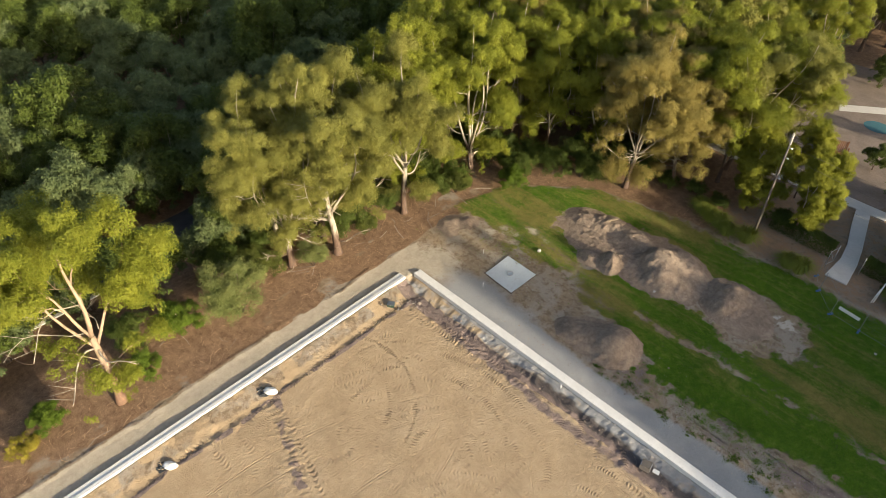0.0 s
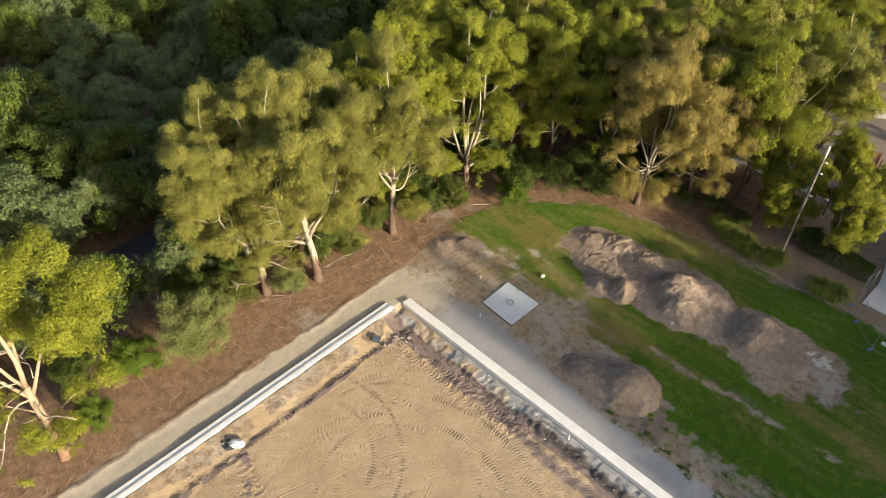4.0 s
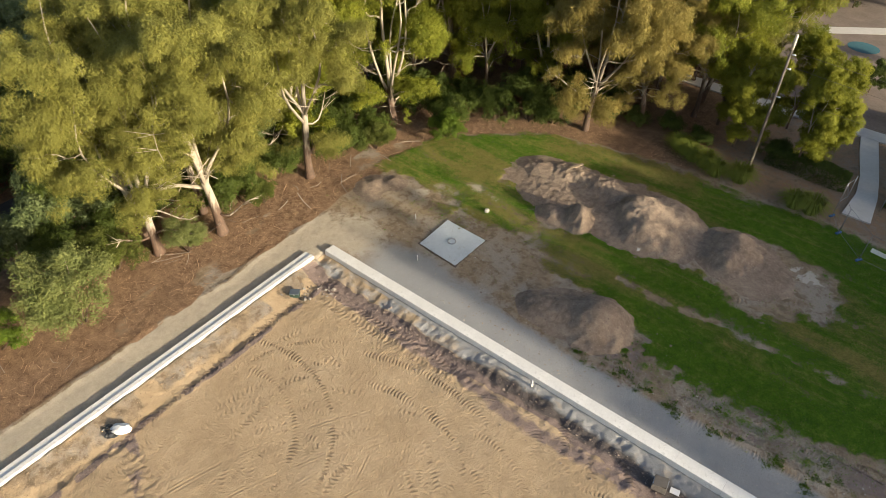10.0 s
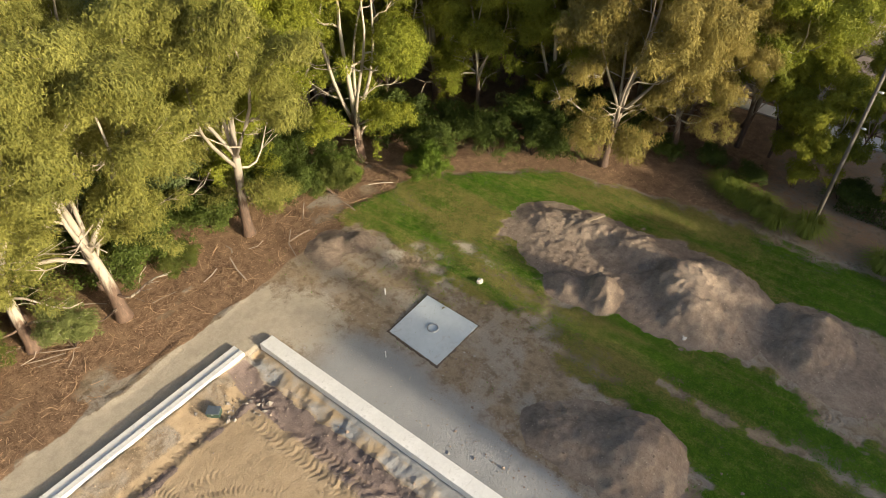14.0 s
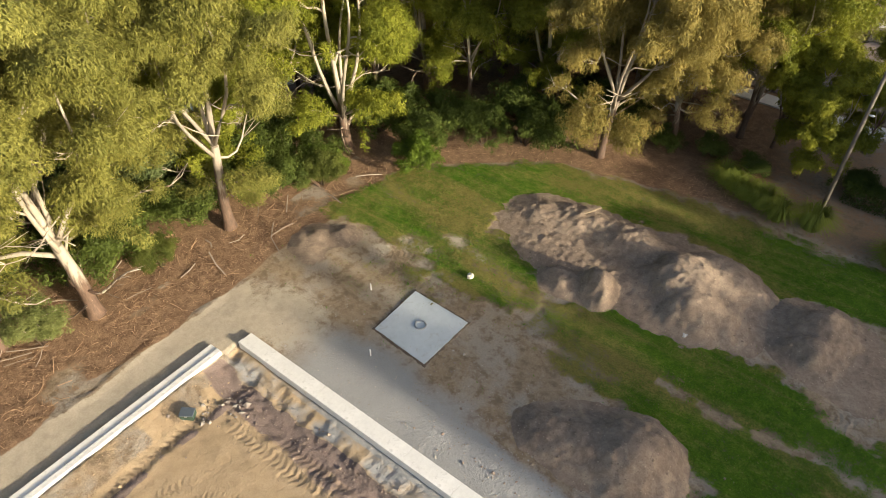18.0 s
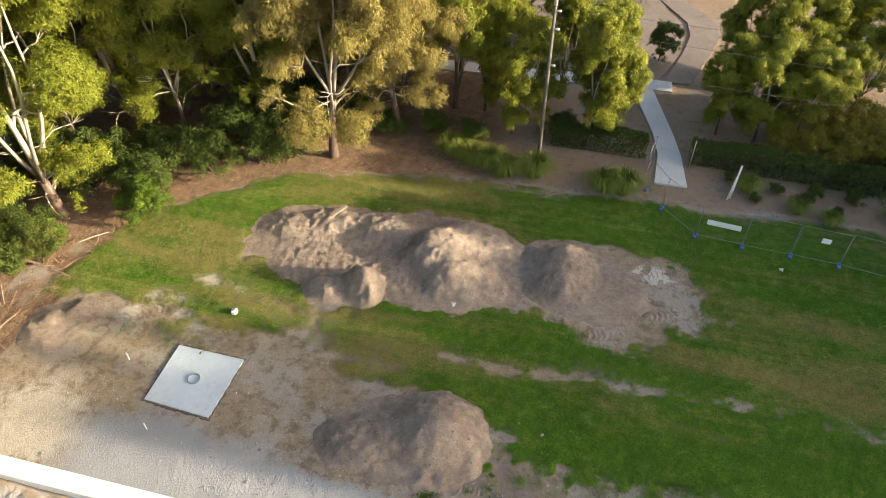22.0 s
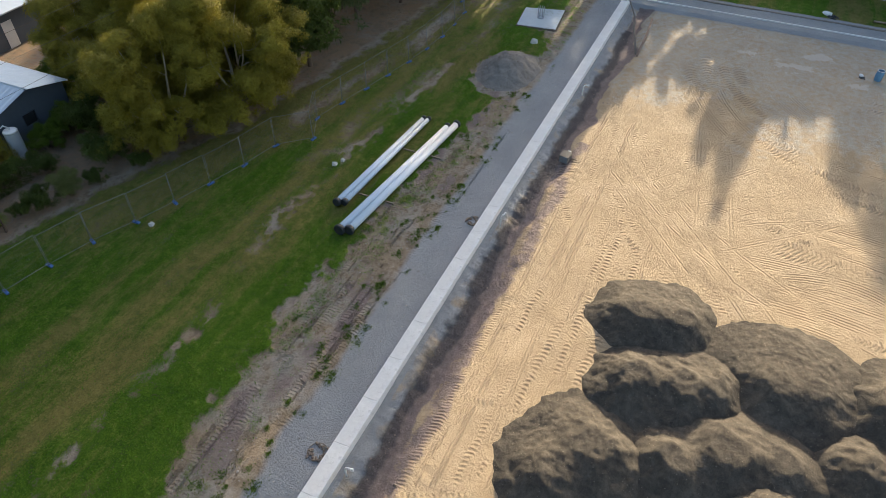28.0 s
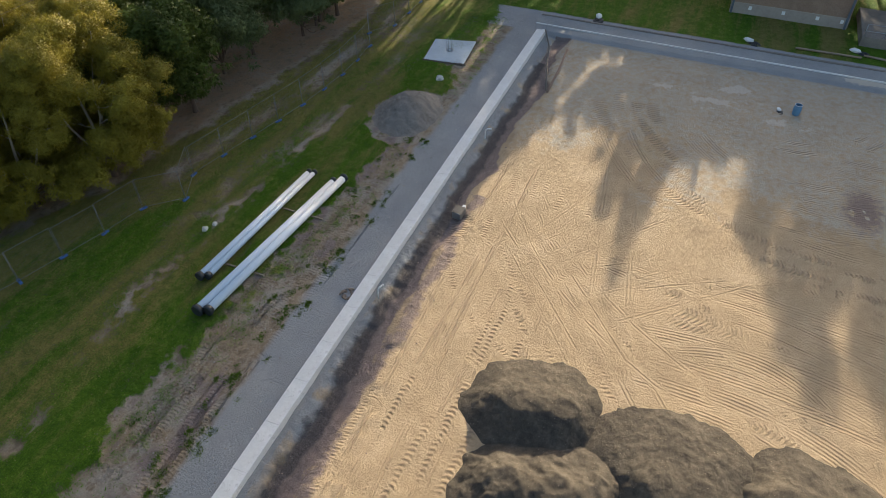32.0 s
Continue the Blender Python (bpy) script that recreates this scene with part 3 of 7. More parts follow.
# prints die out where one crosses another
seam = np.zeros(TS.shape, bool)
for dy, dx in ((0, 1), (1, 0), (1, 1), (1, -1)):
    a = (slice(0, TS.shape[0] - dy), slice(1, None) if dx < 0 else slice(0, TS.shape[1] - dx))
    b = (slice(dy, None), slice(0, -1) if dx < 0 else slice(dx, None))
    jump = np.abs(TS[a] - TS[b]) > 1.1
    seam[a] |= jump
    seam[b] |= jump
TM[seam] = 0.0

# gravel service strip outside the beams
gravel = (1 - ramp(Y + 0.5 * W1, 2.3, 3.1)) * (Y > -0.4) * (X > 0) * ramp(X, 0.5, 8)
gravel = np.maximum(gravel, ramp(X, 81.9, 82.6) * (1 - ramp(X, 86.0, 86.6)) * (Y < 7))
gravel = np.maximum(gravel, 0.95 * ramp(X, 0.0, 5.0) * (1 - ramp(X, 8.0, 14.0)) * (Y > 0.2) * (1 - ramp(Y + 0.8 * W1, 2.6, 4.6)))

gravel = np.maximum(gravel, inside * 0.30 * ramp(X + 6 * W1 - 0.25 * (Y + 12), 60, 70))
gravel = np.maximum(gravel, inside * np.clip(0.55 + 0.3 * ramp(X, 8, 20) + 0.9 * fbm(X * 1.1, Y * 1.1, 71, 4), 0, 0.9) * (1 - ramp(dn + rag, 0.8, 1.0)) * (X > 0.3))
ix0, ix1 = np.searchsorted(gx, (14, 66))
iy0, iy1 = np.searchsorted(gy, (2.4, 9.0))
XS, YS, ZS = X[iy0:iy1, ix0:ix1], Y[iy0:iy1, ix0:ix1], Z[iy0:iy1, ix0:ix1]
TSS, TMS = TS[iy0:iy1, ix0:ix1], TM[iy0:iy1, ix0:ix1]
PATCHES = [fbm(XS * 0.45, YS * 0.45, 180 + k) for k in range(8)]
for x0, y0, x1, y1 in ((16, 4.2, 34, 4.3), (24, 4.0, 46, 5.0), (33, 4.6, 52, 5.0), (44, 5.0, 64, 3.6), (36, 3.6, 60, 3.4), (22, 3.4, 44, 3.5)):
    line_tracks(x0, y0, x1, y1, gauge=1.7, half=0.24, depth=0.010, pitch=0.18)
ix0, ix1 = np.searchsorted(gx, (18, 30))
iy0, iy1 = np.searchsorted(gy, (11.5, 20))
XS, YS, ZS = X[iy0:iy1, ix0:ix1], Y[iy0:iy1, ix0:ix1], Z[iy0:iy1, ix0:ix1]
TSS, TMS = TS[iy0:iy1, ix0:ix1], TM[iy0:iy1, ix0:ix1]
PATCHES = [fbm(XS * 0.45, YS * 0.45, 190 + k) for k in range(8)]
for x0, y0, x1, y1 in ((20.5, 12.8, 27.5, 14.6), (21, 13.6, 27.8, 16.0), (22.5, 17.8, 27.5, 18.6), (22, 14.6, 27, 17.4)):
    line_tracks(x0, y0, x1, y1, gauge=1.0, half=0.3, depth=0.016, pitch=0.26)
ix0, ix1 = np.searchsorted(gx, (-1, 9))
iy0, iy1 = np.searchsorted(gy, (6.5, 16))
XS, YS, ZS = X[iy0:iy1, ix0:ix1], Y[iy0:iy1, ix0:ix1], Z[iy0:iy1, ix0:ix1]
TSS, TMS = TS[iy0:iy1, ix0:ix1], TM[iy0:iy1, ix0:ix1]
PATCHES = [fbm(XS * 0.45, YS * 0.45, 200 + k) for k in range(8)]
for x0, y0, x1, y1 in ((0.2, 8.2, 4.2, 11.8), (1.2, 9.0, 6.4, 10.6), (3.0, 9.4, 7.6, 12.6)):
    line_tracks(x0, y0, x1, y1, gauge=1.0, half=0.32, depth=0.02, pitch=0.3)
track = (X < 0.6) * ramp(X + 0.3 * W1, -3.0, -2.5) * (1 - ramp(Y + 1.6 * W1 + 0.5 * X, 0.0, 4.0)) * (1 - inside)
# far pad paled in colour to imitate the haze that veils its shade
track = np.maximum(track, inside * 0.52 * ramp(X + 6 * W1 - 0.25 * (Y + 12), 58, 70))
track = np.maximum(track, 0.75 * (1 - inside) * np.exp(-((X - 0.5) / 3.6) ** 2 - ((Y - 2.2) / 2.6) ** 2))
straw = np.zeros_like(X)
for sx, sy, rx, ry in ((2.3, 10.0, 1.5, 0.9), (3.8, 11.4, 1.0, 0.8), (5.6, 11.2, 1.6, 0.5), (1.0, 8.6, 1.0, 0.6)):
    straw = np.maximum(straw, np.exp(-((X - sx) / rx) ** 2 - ((Y - sy) / ry) ** 2))
track = np.maximum(track, np.clip(0.62 * straw + 0.5 * fbm(X * 1.6, Y * 1.6, 37, 3) * (straw > 0.15), 0, 1))
# grass field
edge = np.interp(X, [-4, 2, 9, 12, 19, 27, 30, 34, 47, 53, 61, 70, 80, 90], [9.2, 9.0, 9.0, 7.6, 4.9, 5.0, 5.7, 6.4, 6.3, 5.3, 4.6, 3.9, 4.6, 5.0])
north = np.interp(X, [-12, -4, -2.5, 0.2, 4.7, 10, 16, 22, 27.4, 34.5, 40, 48, 53, 60, 70, 78, 95], [4, 9, 15.2, 17.6, 21.0, 22.2, 22.6, 23.0, 22.8, 23.4, 22.6, 20.4, 18.0, 17.4, 15.6, 15.0, 15.0])
grass = ramp(Y + 0.8 * W1 + 0.7 * W2 + 0.4 * fbm(X * 3.0, Y * 3.0, 34, 2), edge - 0.45, edge + 0.5) * (1 - ramp(Y + 0.6 * W1 + 0.5 * W2, north - 0.9, north + 0.9)) * (X > -4.2 + 0.5 * W1)
tuft = 0.34 * np.exp(-((Y - edge + 0.9) / 1.3) ** 2) * (Y > 2.2) * (X > 16) * (X < 84) + 0.46 * np.exp(-((X - 4.0) / 6.5) ** 2 - ((Y - 8.2) / 2.6) ** 2) * (X > -3) + 0.44 * np.exp(-((X - 15) / 5.0) ** 2 - ((Y - 9.0) / 2.0) ** 2)
grass = np.maximum(grass, tuft + 0.25 * fbm(X * 0.6, Y * 1.2, 35, 3) * (tuft > 0.05))
far_grass = (X > 86.4) * (X < 130) * (Y < 30)
grass = np.maximum(grass, far_grass)
streaks = fbm(X * 0.09, Y * 0.55 + X * 0.05, 31, 4)
dry = np.clip(0.34 + 1.15 * streaks + 0.45 * fbm(X * 0.5, Y * 1.6, 33, 3) + 0.10 * (1 - ramp(X + 3 * W1, 7, 17)), 0, 1) * (1 - 0.85 * ramp(X + 3 * W1 + 2 * W2, 13, 21) * (1 - ramp(X, 44, 50)) * (1 - ramp(Y + 1.2 * W1 + 0.6 * W2, 7.8, 10.0)))
dry = np.maximum(dry, 0.95 * ramp(Y - north + 0.8 * W1, -5.5, -3.4) * ramp(X, 30, 40))
bare = np.clip(fbm(X * 0.22, Y * 1.3 + 2, 41, 5) * 2.4 - 0.22, 0, 1)
# worn strip of bare soil and a dry wheel run along the field
worn_y = np.interp(X, [17, 23, 29, 38, 44, 51, 61, 66], [9.6, 9.8, 10.0, 9.9, 10.9, 10.5, 9.75, 9.2])
worn = np.exp(-((Y - worn_y - 0.5 * W1 - 0.3 * W2) / 0.5) ** 2) * np.clip(0.85 + 1.7 * fbm(X * 0.3, Y * 0.8, 42, 4), 0, 1) * np.clip(0.75 + 1.8 * fbm(X * 1.3, Y * 2.4, 43, 3), 0, 1) * (X > 16) * (X < 66)
run_y = np.interp(X, [20, 27, 37, 42, 47, 56, 72, 80], [11.5, 12.2, 13.2, 12.4, 12.0, 12.3, 11.6, 11.0])
run = np.exp(-((Y - run_y - 0.5 * W1) / 1.0) ** 2) * ramp(X, 24, 32)
dry = np.maximum(dry, run * 0.95)
dry = np.maximum(dry, 0.95 * ramp(Y - north + 0.6 * W1, -3.4, -1.6) * ramp(X + 2 * W1, 1, 7) * (1 - ramp(X + 2 * W1, 15, 19)))
dry = dry * (1 - 0.8 * ramp(X + 3 * W1 + 2 * W2, 13, 21) * (1 - ramp(X + 4 * W1, 34, 44)) * ramp(Y - north + W1 + W2, -6.5, -3.5))
tuftn = fbm(X * 1.8, Y * 1.8, 44, 3)
grass = np.where(X < 84, np.clip(grass + 0.35 * tuftn * (1 - np.abs(2 * grass - 1)) - 0.95 * worn - 0.22 * run * ramp(X, 38, 46) - 0.30 * bare, 0, 1), grass)
grass = np.clip(grass - 0.55 * np.exp(-((X - 10.0) / 4.0) ** 2 - ((Y - 7.2) / 3.4) ** 2) + 0.5 * W2 * np.exp(-((X - 8) / 8) ** 2 - ((Y - 9) / 3.5) ** 2), 0, 1)
fy = np.interp(X, [46.0, 51.0, 52.6, 54.8, 60, 67, 72, 84], [16.4, 15.2, 13.4, 14.5, 13.4, 12.2, 12.0, 11.8])
grass = np.where(X < 84, np.clip(grass - 0.75 * ramp(X, 47, 54) * (np.exp(-((Y - fy - 1.2) / 0.9) ** 2) + 0.6 * np.exp(-((Y - fy + 2.6) / 0.7) ** 2)) * np.clip(0.8 + 1.2 * fbm(X * 0.35, Y * 0.9, 39, 4), 0, 1), 0, 1), grass)
MOUNDS = ((15.8, 5.2, 4.0, 2.5), (11.8, 15.2, 7.6, 3.9), (23.0, 15.6, 5.4, 3.5), (10.4, 12.4, 3.0, 1.7), (66.6, 5.3, 3.8, 2.9), (-2.0, 6.6, 2.0, 2.0))
for mx, my, rx, ry in MOUNDS:
    md = np.sqrt(((X - mx) / rx) ** 2 + ((Y - my) / ry) ** 2) + 0.32 * W1 + 0.30 * W2
    grass = np.clip(grass - 0.9 * (1 - ramp(md, 0.80, 1.04)), 0, 1)
grass = np.clip(grass - 0.8 * straw * (0.6 + 0.8 * W2), 0, 1)
bark = np.maximum(ramp(Y + 0.6 * W1 + 0.4 * W2, north - 0.5, north + 0.9), ramp(-X + 0.5 * W1, 2.7, 3.3)) * (X < 86) * (1 - inside)
bark = bark * (1 - 0.5 * ramp(X + 2 * W1, 9, 16) * (Y > 14))
bark = np.where((X > -6.0) & (X < 0) & (Y < 14), bark * np.clip(0.86 + 0.9 * fbm(X * 0.7, Y * 0.5, 36), 0.3, 1), bark)
strip = ramp(Y + 0.6 * W1, 2.7, 3.4) * (1 - grass) * ramp(X, 12, 18) * (1 - ramp(X, 62, 70)) * (Y < 9)
clay = np.maximum(clay, strip * np.clip(0.46 + 0.5 * fbm(X * 0.5, Y * 1.4, 38, 4), 0, 0.7))
# ground falls gently behind the western bank, and the garden lies level
Z = np.where((X < -9) & near, Z - 1.6 * ramp(-X, 9, 20), Z)
Z = np.where((grass > 0.5), Z + 0.04, Z)
pale = np.clip(fbm(X * 0.25, Y * 0.25, 77) * 1.4 - 0.55, 0, 1) * inside * (X > 62)
pale = np.maximum(pale, 0.9 * np.exp(-((X - 25.2) / 1.3) ** 2 - ((Y - 17.1) / 0.8) ** 2) * (fbm(X * 2.2, Y * 1.2, 79, 3) > -0.1))
scrape = fbm(X * 1.3 + Y * 0.5, Y * 0.5, 78)
for sx, sy, rx, ry in ((77.4, -11.5, 0.5, 1.9), (76.2, -14.4, 1.1, 1.8), (79.0, -15.6, 0.8, 1.6), (75.2, -19.6, 0.6, 1.8), (83.3, -24.8, 0.6, 2.2)):
    pale = np.maximum(pale, 1.0 * np.exp(-((X - sx) / rx) ** 2 - ((Y - sy) / ry) ** 2) * (scrape > -0.12))

ny, nx = X.shape
idx = np.arange(nx * ny).reshape(ny, nx)
quads = np.stack([idx[:-1, :-1], idx[:-1, 1:], idx[1:, 1:], idx[1:, :-1]], -1).reshape(-1, 4)
gme = fast_mesh("ground", np.stack([X, Y, Z], -1).reshape(-1, 3), quads, True)
for nm, val in (("sand", sand), ("gravel", gravel), ("grass", grass), ("bark", bark), ("clay", clay), ("dry", dry), ("pale", pale), ("damp", damp), ("track", track), ("tread_along", TS), ("tread", TM)):
    at = gme.attributes.new(nm, "FLOAT", "POINT")
    at.data.foreach_set("value", np.ascontiguousarray(val, np.float32).ravel())
ground = tagged(part("ground", gme, M_GROUND), "sandy building pad, gravel strip, grass and bark litter", "ground", kind="structure")


def ground_z(x, y):
    j, i = np.clip(np.searchsorted(gx, x), 1, nx - 1), np.clip(np.searchsorted(gy, y), 1, ny - 1)
    return float(Z[i, j])


# ---------------------------------------------------------------- kerb beams
def beam(name, length, label):
    """A stepped concrete kerb beam along +x, inner face towards -y, cast in bays."""
    root = tagged(empty(name), label, "kerb", kind="structure")
    bays = max(1, round(length / 2.42))
    step = length / bays
    prof = [(-0.27, -0.75), (-0.27, -0.012), (-0.258, 0.0), (0.0, 0.0), (0.012, -0.055), (0.468, -0.06), (0.48, -0.072), (0.48, -0.75)]
    bm = bmesh.new()
    g = 0.004
    ends = []
    for x in (g, step - g):
        ends.append([bm.verts.new((x, y, z)) for y, z in prof])
    n = len(prof)
    for k in range(n):
        bm.faces.new((ends[0][k], ends[1][k], ends[1][(k + 1) % n], ends[0][(k + 1) % n]))
    bm.faces.new(ends[0][::-1])
    bm.faces.new(ends[1])
    bmesh.ops.recalc_face_normals(bm, faces=bm.faces)
    first = part("bay", bm, M_CONCRETE, root)
    for i in range(1, bays):
        o = first.copy()
        scene.collection.objects.link(o)
        o.location.x = i * step
    return root


kn = beam("kerb_north", 82.2, "pale stepped concrete kerb beam along a gravel strip")
kn.matrix_basis = pose(0.2, 0.08, 0.0)
kw = beam("kerb_west", 82.0, "pale stepped concrete kerb beam beside a dirt track")
kw.matrix_basis = pose(-0.25, -83.0, 0.0, 0, 0, 90)

# ---------------------------------------------------------------- trees
def grow(rs, height, spread, fork, trunk_r, limbs, lean=(0, 0), droop=0.0, twigs=(2, 4)):
    """The skeleton of a gum: a trunk that forks into steep leaders, side limbs on them, and foliage at the limb ends.
    Returns trunk points and radii, the leaders with their limbs as lists of (points, radii), and foliage anchors (place, weight)."""
    lx, ly = lean
    N = 8
    ph = rs.uniform(0, math.tau)
    tr = []
    for z in np.linspace(-0.3, fork * height, N):
        q = max(z, 0) / height
        tr.append(Vector((lx * z + 0.05 * height * q * math.sin(7 * q + ph), ly * z + 0.05 * height * q * math.cos(6 * q + ph), z)))
    trr = [trunk_r * (1.5 if i == 0 else 1.12 if i == 1 else 1.0) * (1 - 0.35 * i / (N - 1)) for i in range(N)]
    leaders = 3 + (limbs > 11) + (limbs > 14)
    sides = max(2, round(limbs / leaders))
    branches, anchors = [], []
    a0 = rs.uniform(0, math.tau)
    for k in range(leaders):
        a = a0 + k * math.tau / leaders + rs.uniform(-0.4, 0.4)
        out = spread * (0.12 if k == 0 else rs.uniform(0.34, 0.62))
        top = height * (1.0 if k == 0 else rs.uniform(0.76, 0.94))
        start = tr[-1] if k % 2 == 0 else tr[-2]
        pts, rad = [], []
        for q in np.linspace(0, 1, 9):
            w = out * (1 - (1 - q) ** 1.7)
            sway = 0.035 * height * q
            pts.append(start + Vector((math.cos(a) * w + sway * math.sin(6 * q + k * 1.9 + ph) + lx * (top - start.z) * q, math.sin(a) * w + sway * math.cos(5 * q + k * 2.7) + ly * (top - start.z) * q, (top * 0.94 - start.z) * q)))
            rad.append(trr[-1] * (0.5 if k else 0.72) * (1 - 0.92 * q) + 0.014)
        group = [(pts, rad)]
        anchors += [(pts[-1], 1.0), (pts[-2], 0.9)]
        for j in range(sides):
            f = 0.22 + 0.66 * (j + rs.uniform(0.1, 0.9)) / sides
            i = min(int(f * 8), 7)
            p0 = pts[i].lerp(pts[i + 1], f * 8 - i)
            b = a + rs.uniform(-1.5, 1.5) if k else rs.uniform(0, math.tau)
            ln = spread * rs.uniform(0.3, 0.55) * (1.15 - 0.6 * f)
            up = rs.uniform(0.25, 0.9) - 0.25 * (f < 0.4)
            curl = rs.uniform(-0.5, 0.5)
            sub = [p0 + Vector((math.cos(b + curl * q) * ln * q, math.sin(b + curl * q) * ln * q, ln * (up * q + 0.10 * math.sin(8 * q + j)) - droop * q * q)) for q in np.linspace(0, 1, 6)]
            srad = [rad[i] * 0.5 * (1 - 0.82 * q) + 0.011 for q in np.linspace(0, 1, 6)]
            group.append((sub, srad))
            anchors.append((sub[-1], 1.0))
            for _ in range(rs.randint(*twigs)):
                m = rs.randint(2, 5)
                c = b + rs.uniform(-1.4, 1.4)
                tl = spread * rs.uniform(0.14, 0.28)
                tw = [sub[m] + Vector((math.cos(c) * tl * q, math.sin(c) * tl * q, tl * (rs.uniform(0.1, 0.7) * q))) for q in (0, 0.5, 1)]
                group.append((tw, [srad[m] * 0.55, srad[m] * 0.35, 0.008]))
                anchors.append((tw[-1], rs.uniform(0.65, 0.95)))
        branches.append(group)
    return tr, trr, branches, anchors


def leaf_mesh(name, rs, centres, sizes, per, length=0.24, width=0.05, hang=0.7, tufts=9):
    """Leaves in dense rounded tufts, the tufts gathered over the upper, outer side of each lobe. per: leaves a lobe of 1 m."""
    C, S = np.array([tuple(c) for c in centres]), np.array(sizes)
    T = np.maximum(4, np.round(tufts * (S / S.mean()) ** 1.5)).astype(int)
    tc, ts = np.repeat(C, T, 0), np.repeat(S, T)
    m = len(tc)
    d = rs.normal(size=(m, 3))
    d[:, 2] += 0.5
    d /= np.linalg.norm(d, axis=1)[:, None]
    tp = tc + d * (rs.uniform(0.45, 0.85, m) * ts)[:, None] * np.array([1.0, 1.0, 0.85])
    tr_ = ts * rs.uniform(0.30, 0.46, m)
    k = np.maximum(6, (per / tufts * (tr_ / (0.38 * S.mean())) ** 2)).astype(int)
    p0, d0, r0 = np.repeat(tp, k, 0), np.repeat(d, k, 0), np.repeat(tr_, k)
    n = len(p0)
    e = rs.normal(size=(n, 3))
    e /= np.linalg.norm(e, axis=1)[:, None]
    e[:, 2] *= 0.9
    pos = p0 + e * (r0 * rs.uniform(0.1, 1.0, n) ** 0.45 * rs.uniform(0.85, 1.2, n))[:, None]
    nrm = e * 0.75 + d0 * 0.55 + rs.normal(size=(n, 3)) * 0.5          # the leaf's face
    nrm /= np.linalg.norm(nrm, axis=1)[:, None]
    ax = rs.normal(size=(n, 3)) * 0.7 + e * 0.35
    ax[:, 2] -= hang
    ax -= nrm * (ax * nrm).sum(1)[:, None]
    ax /= np.linalg.norm(ax, axis=1)[:, None] + 1e-9
    side = np.cross(ax, nrm) * (width * 0.5 * rs.uniform(0.7, 1.4, n))[:, None]
    L = (length * rs.uniform(0.6, 1.3, n))[:, None]
    v = np.stack([pos - side, pos + side, pos + ax * L], 1).reshape(-1, 3)
    return fast_mesh(name, v, np.arange(n * 3).reshape(-1, 3), False)


def tree(name, label, seed, height, spread, fork=0.4, trunk_r=0.3, limbs=6, per=700, clump=1.0, bark=None, leaf=None, lean=(0, 0), droop=0.0, length=0.19, width=0.052, hang=0.7, extra=6, sides=6, twigs=(2, 4), bare=0, tufts=9, low=0):
    rs = np.random.RandomState(seed)
    root = tagged(empty(name), label, "tree")
    tr, trr, branches, anchors = grow(rs, height, spread, fork, trunk_r, limbs, lean, droop, twigs)
    part("trunk", tube(bmesh.new(), tr, trr, 10), bark or B_PALE, root)
    for group in branches:
        bm = bmesh.new()
        for pts, rad in group:
            tube(bm, pts, rad, sides)
        part("branch", bm, bark or B_PALE, root)
    for k in range(bare):                            # dead and bare limbs below the crown
        bough = branches[k % len(branches)][0]
        base, r = (tr[rs.randint(3, 7)], trr[3]) if k % 3 == 0 else (bough[0][rs.randint(1, 4)], bough[1][2])
        a, ln, up = rs.uniform(0, math.tau), spread * rs.uniform(0.4, 0.8), rs.uniform(-0.1, 0.45)
        bm = bmesh.new()
        pts = [base + Vector((math.cos(a + 0.5 * q) * ln * q, math.sin(a + 0.5 * q) * ln * q, ln * (up * q + 0.12 * math.sin(6 * q + k)))) for q in np.linspace(0, 1, 7)]
        tube(bm, pts, [r * 0.24 * (1 - 0.85 * q) + 0.012 for q in np.linspace(0, 1, 7)], 6)
        for j in range(5):
            q, b = rs.randint(2, 6), a + rs.uniform(-1.2, 1.2)
            tube(bm, [pts[q] + Vector((math.cos(b) * w, math.sin(b) * w, 0.5 * w)) * ln * 0.3 for w in (0, 0.5, 1)], [0.025, 0.016, 0.008], 4)
        part("bare_limb", bm, B_PALE, root)
    for k in range(low):                             # leafy limbs that hang low on the trunk
        a, z, ln = rs.uniform(0, math.tau), height * rs.uniform(0.12, 0.42), spread * rs.uniform(0.3, 0.7)
        base = tr[-1] * min(1.0, z / max(tr[-1].z, 0.1))
        tip = base + Vector((math.cos(a) * ln, math.sin(a) * ln, ln * rs.uniform(0.0, 0.5)))
        part("branch", tube(bmesh.new(), [base, base.lerp(tip, 0.5) + Vector((0, 0, 0.25)), tip], [0.06, 0.04, 0.012], 5), bark or B_PALE, root)
        anchors += [(tip, 0.95), (base.lerp(tip, 0.72) + Vector((0, 0, 0.4)), 0.8)]
    cs, ss = [], []
    for p, w in anchors:
        cs.append(p + Vector(rs.normal(size=3) * 0.15 * clump))
        ss.append(clump * w * rs.uniform(0.75, 1.25))
    for i in range(extra):
        p, w = anchors[rs.randint(len(anchors))]
        cs.append(p + Vector((rs.normal() * 0.8 * clump, rs.normal() * 0.8 * clump, rs.uniform(-1.8, -0.3) * clump)))
        ss.append(clump * rs.uniform(0.45, 0.8))
    part("crown", leaf_mesh("crown", rs, cs, ss, per, length, width, hang, tufts), leaf or L_OLIVE, root)
    return root


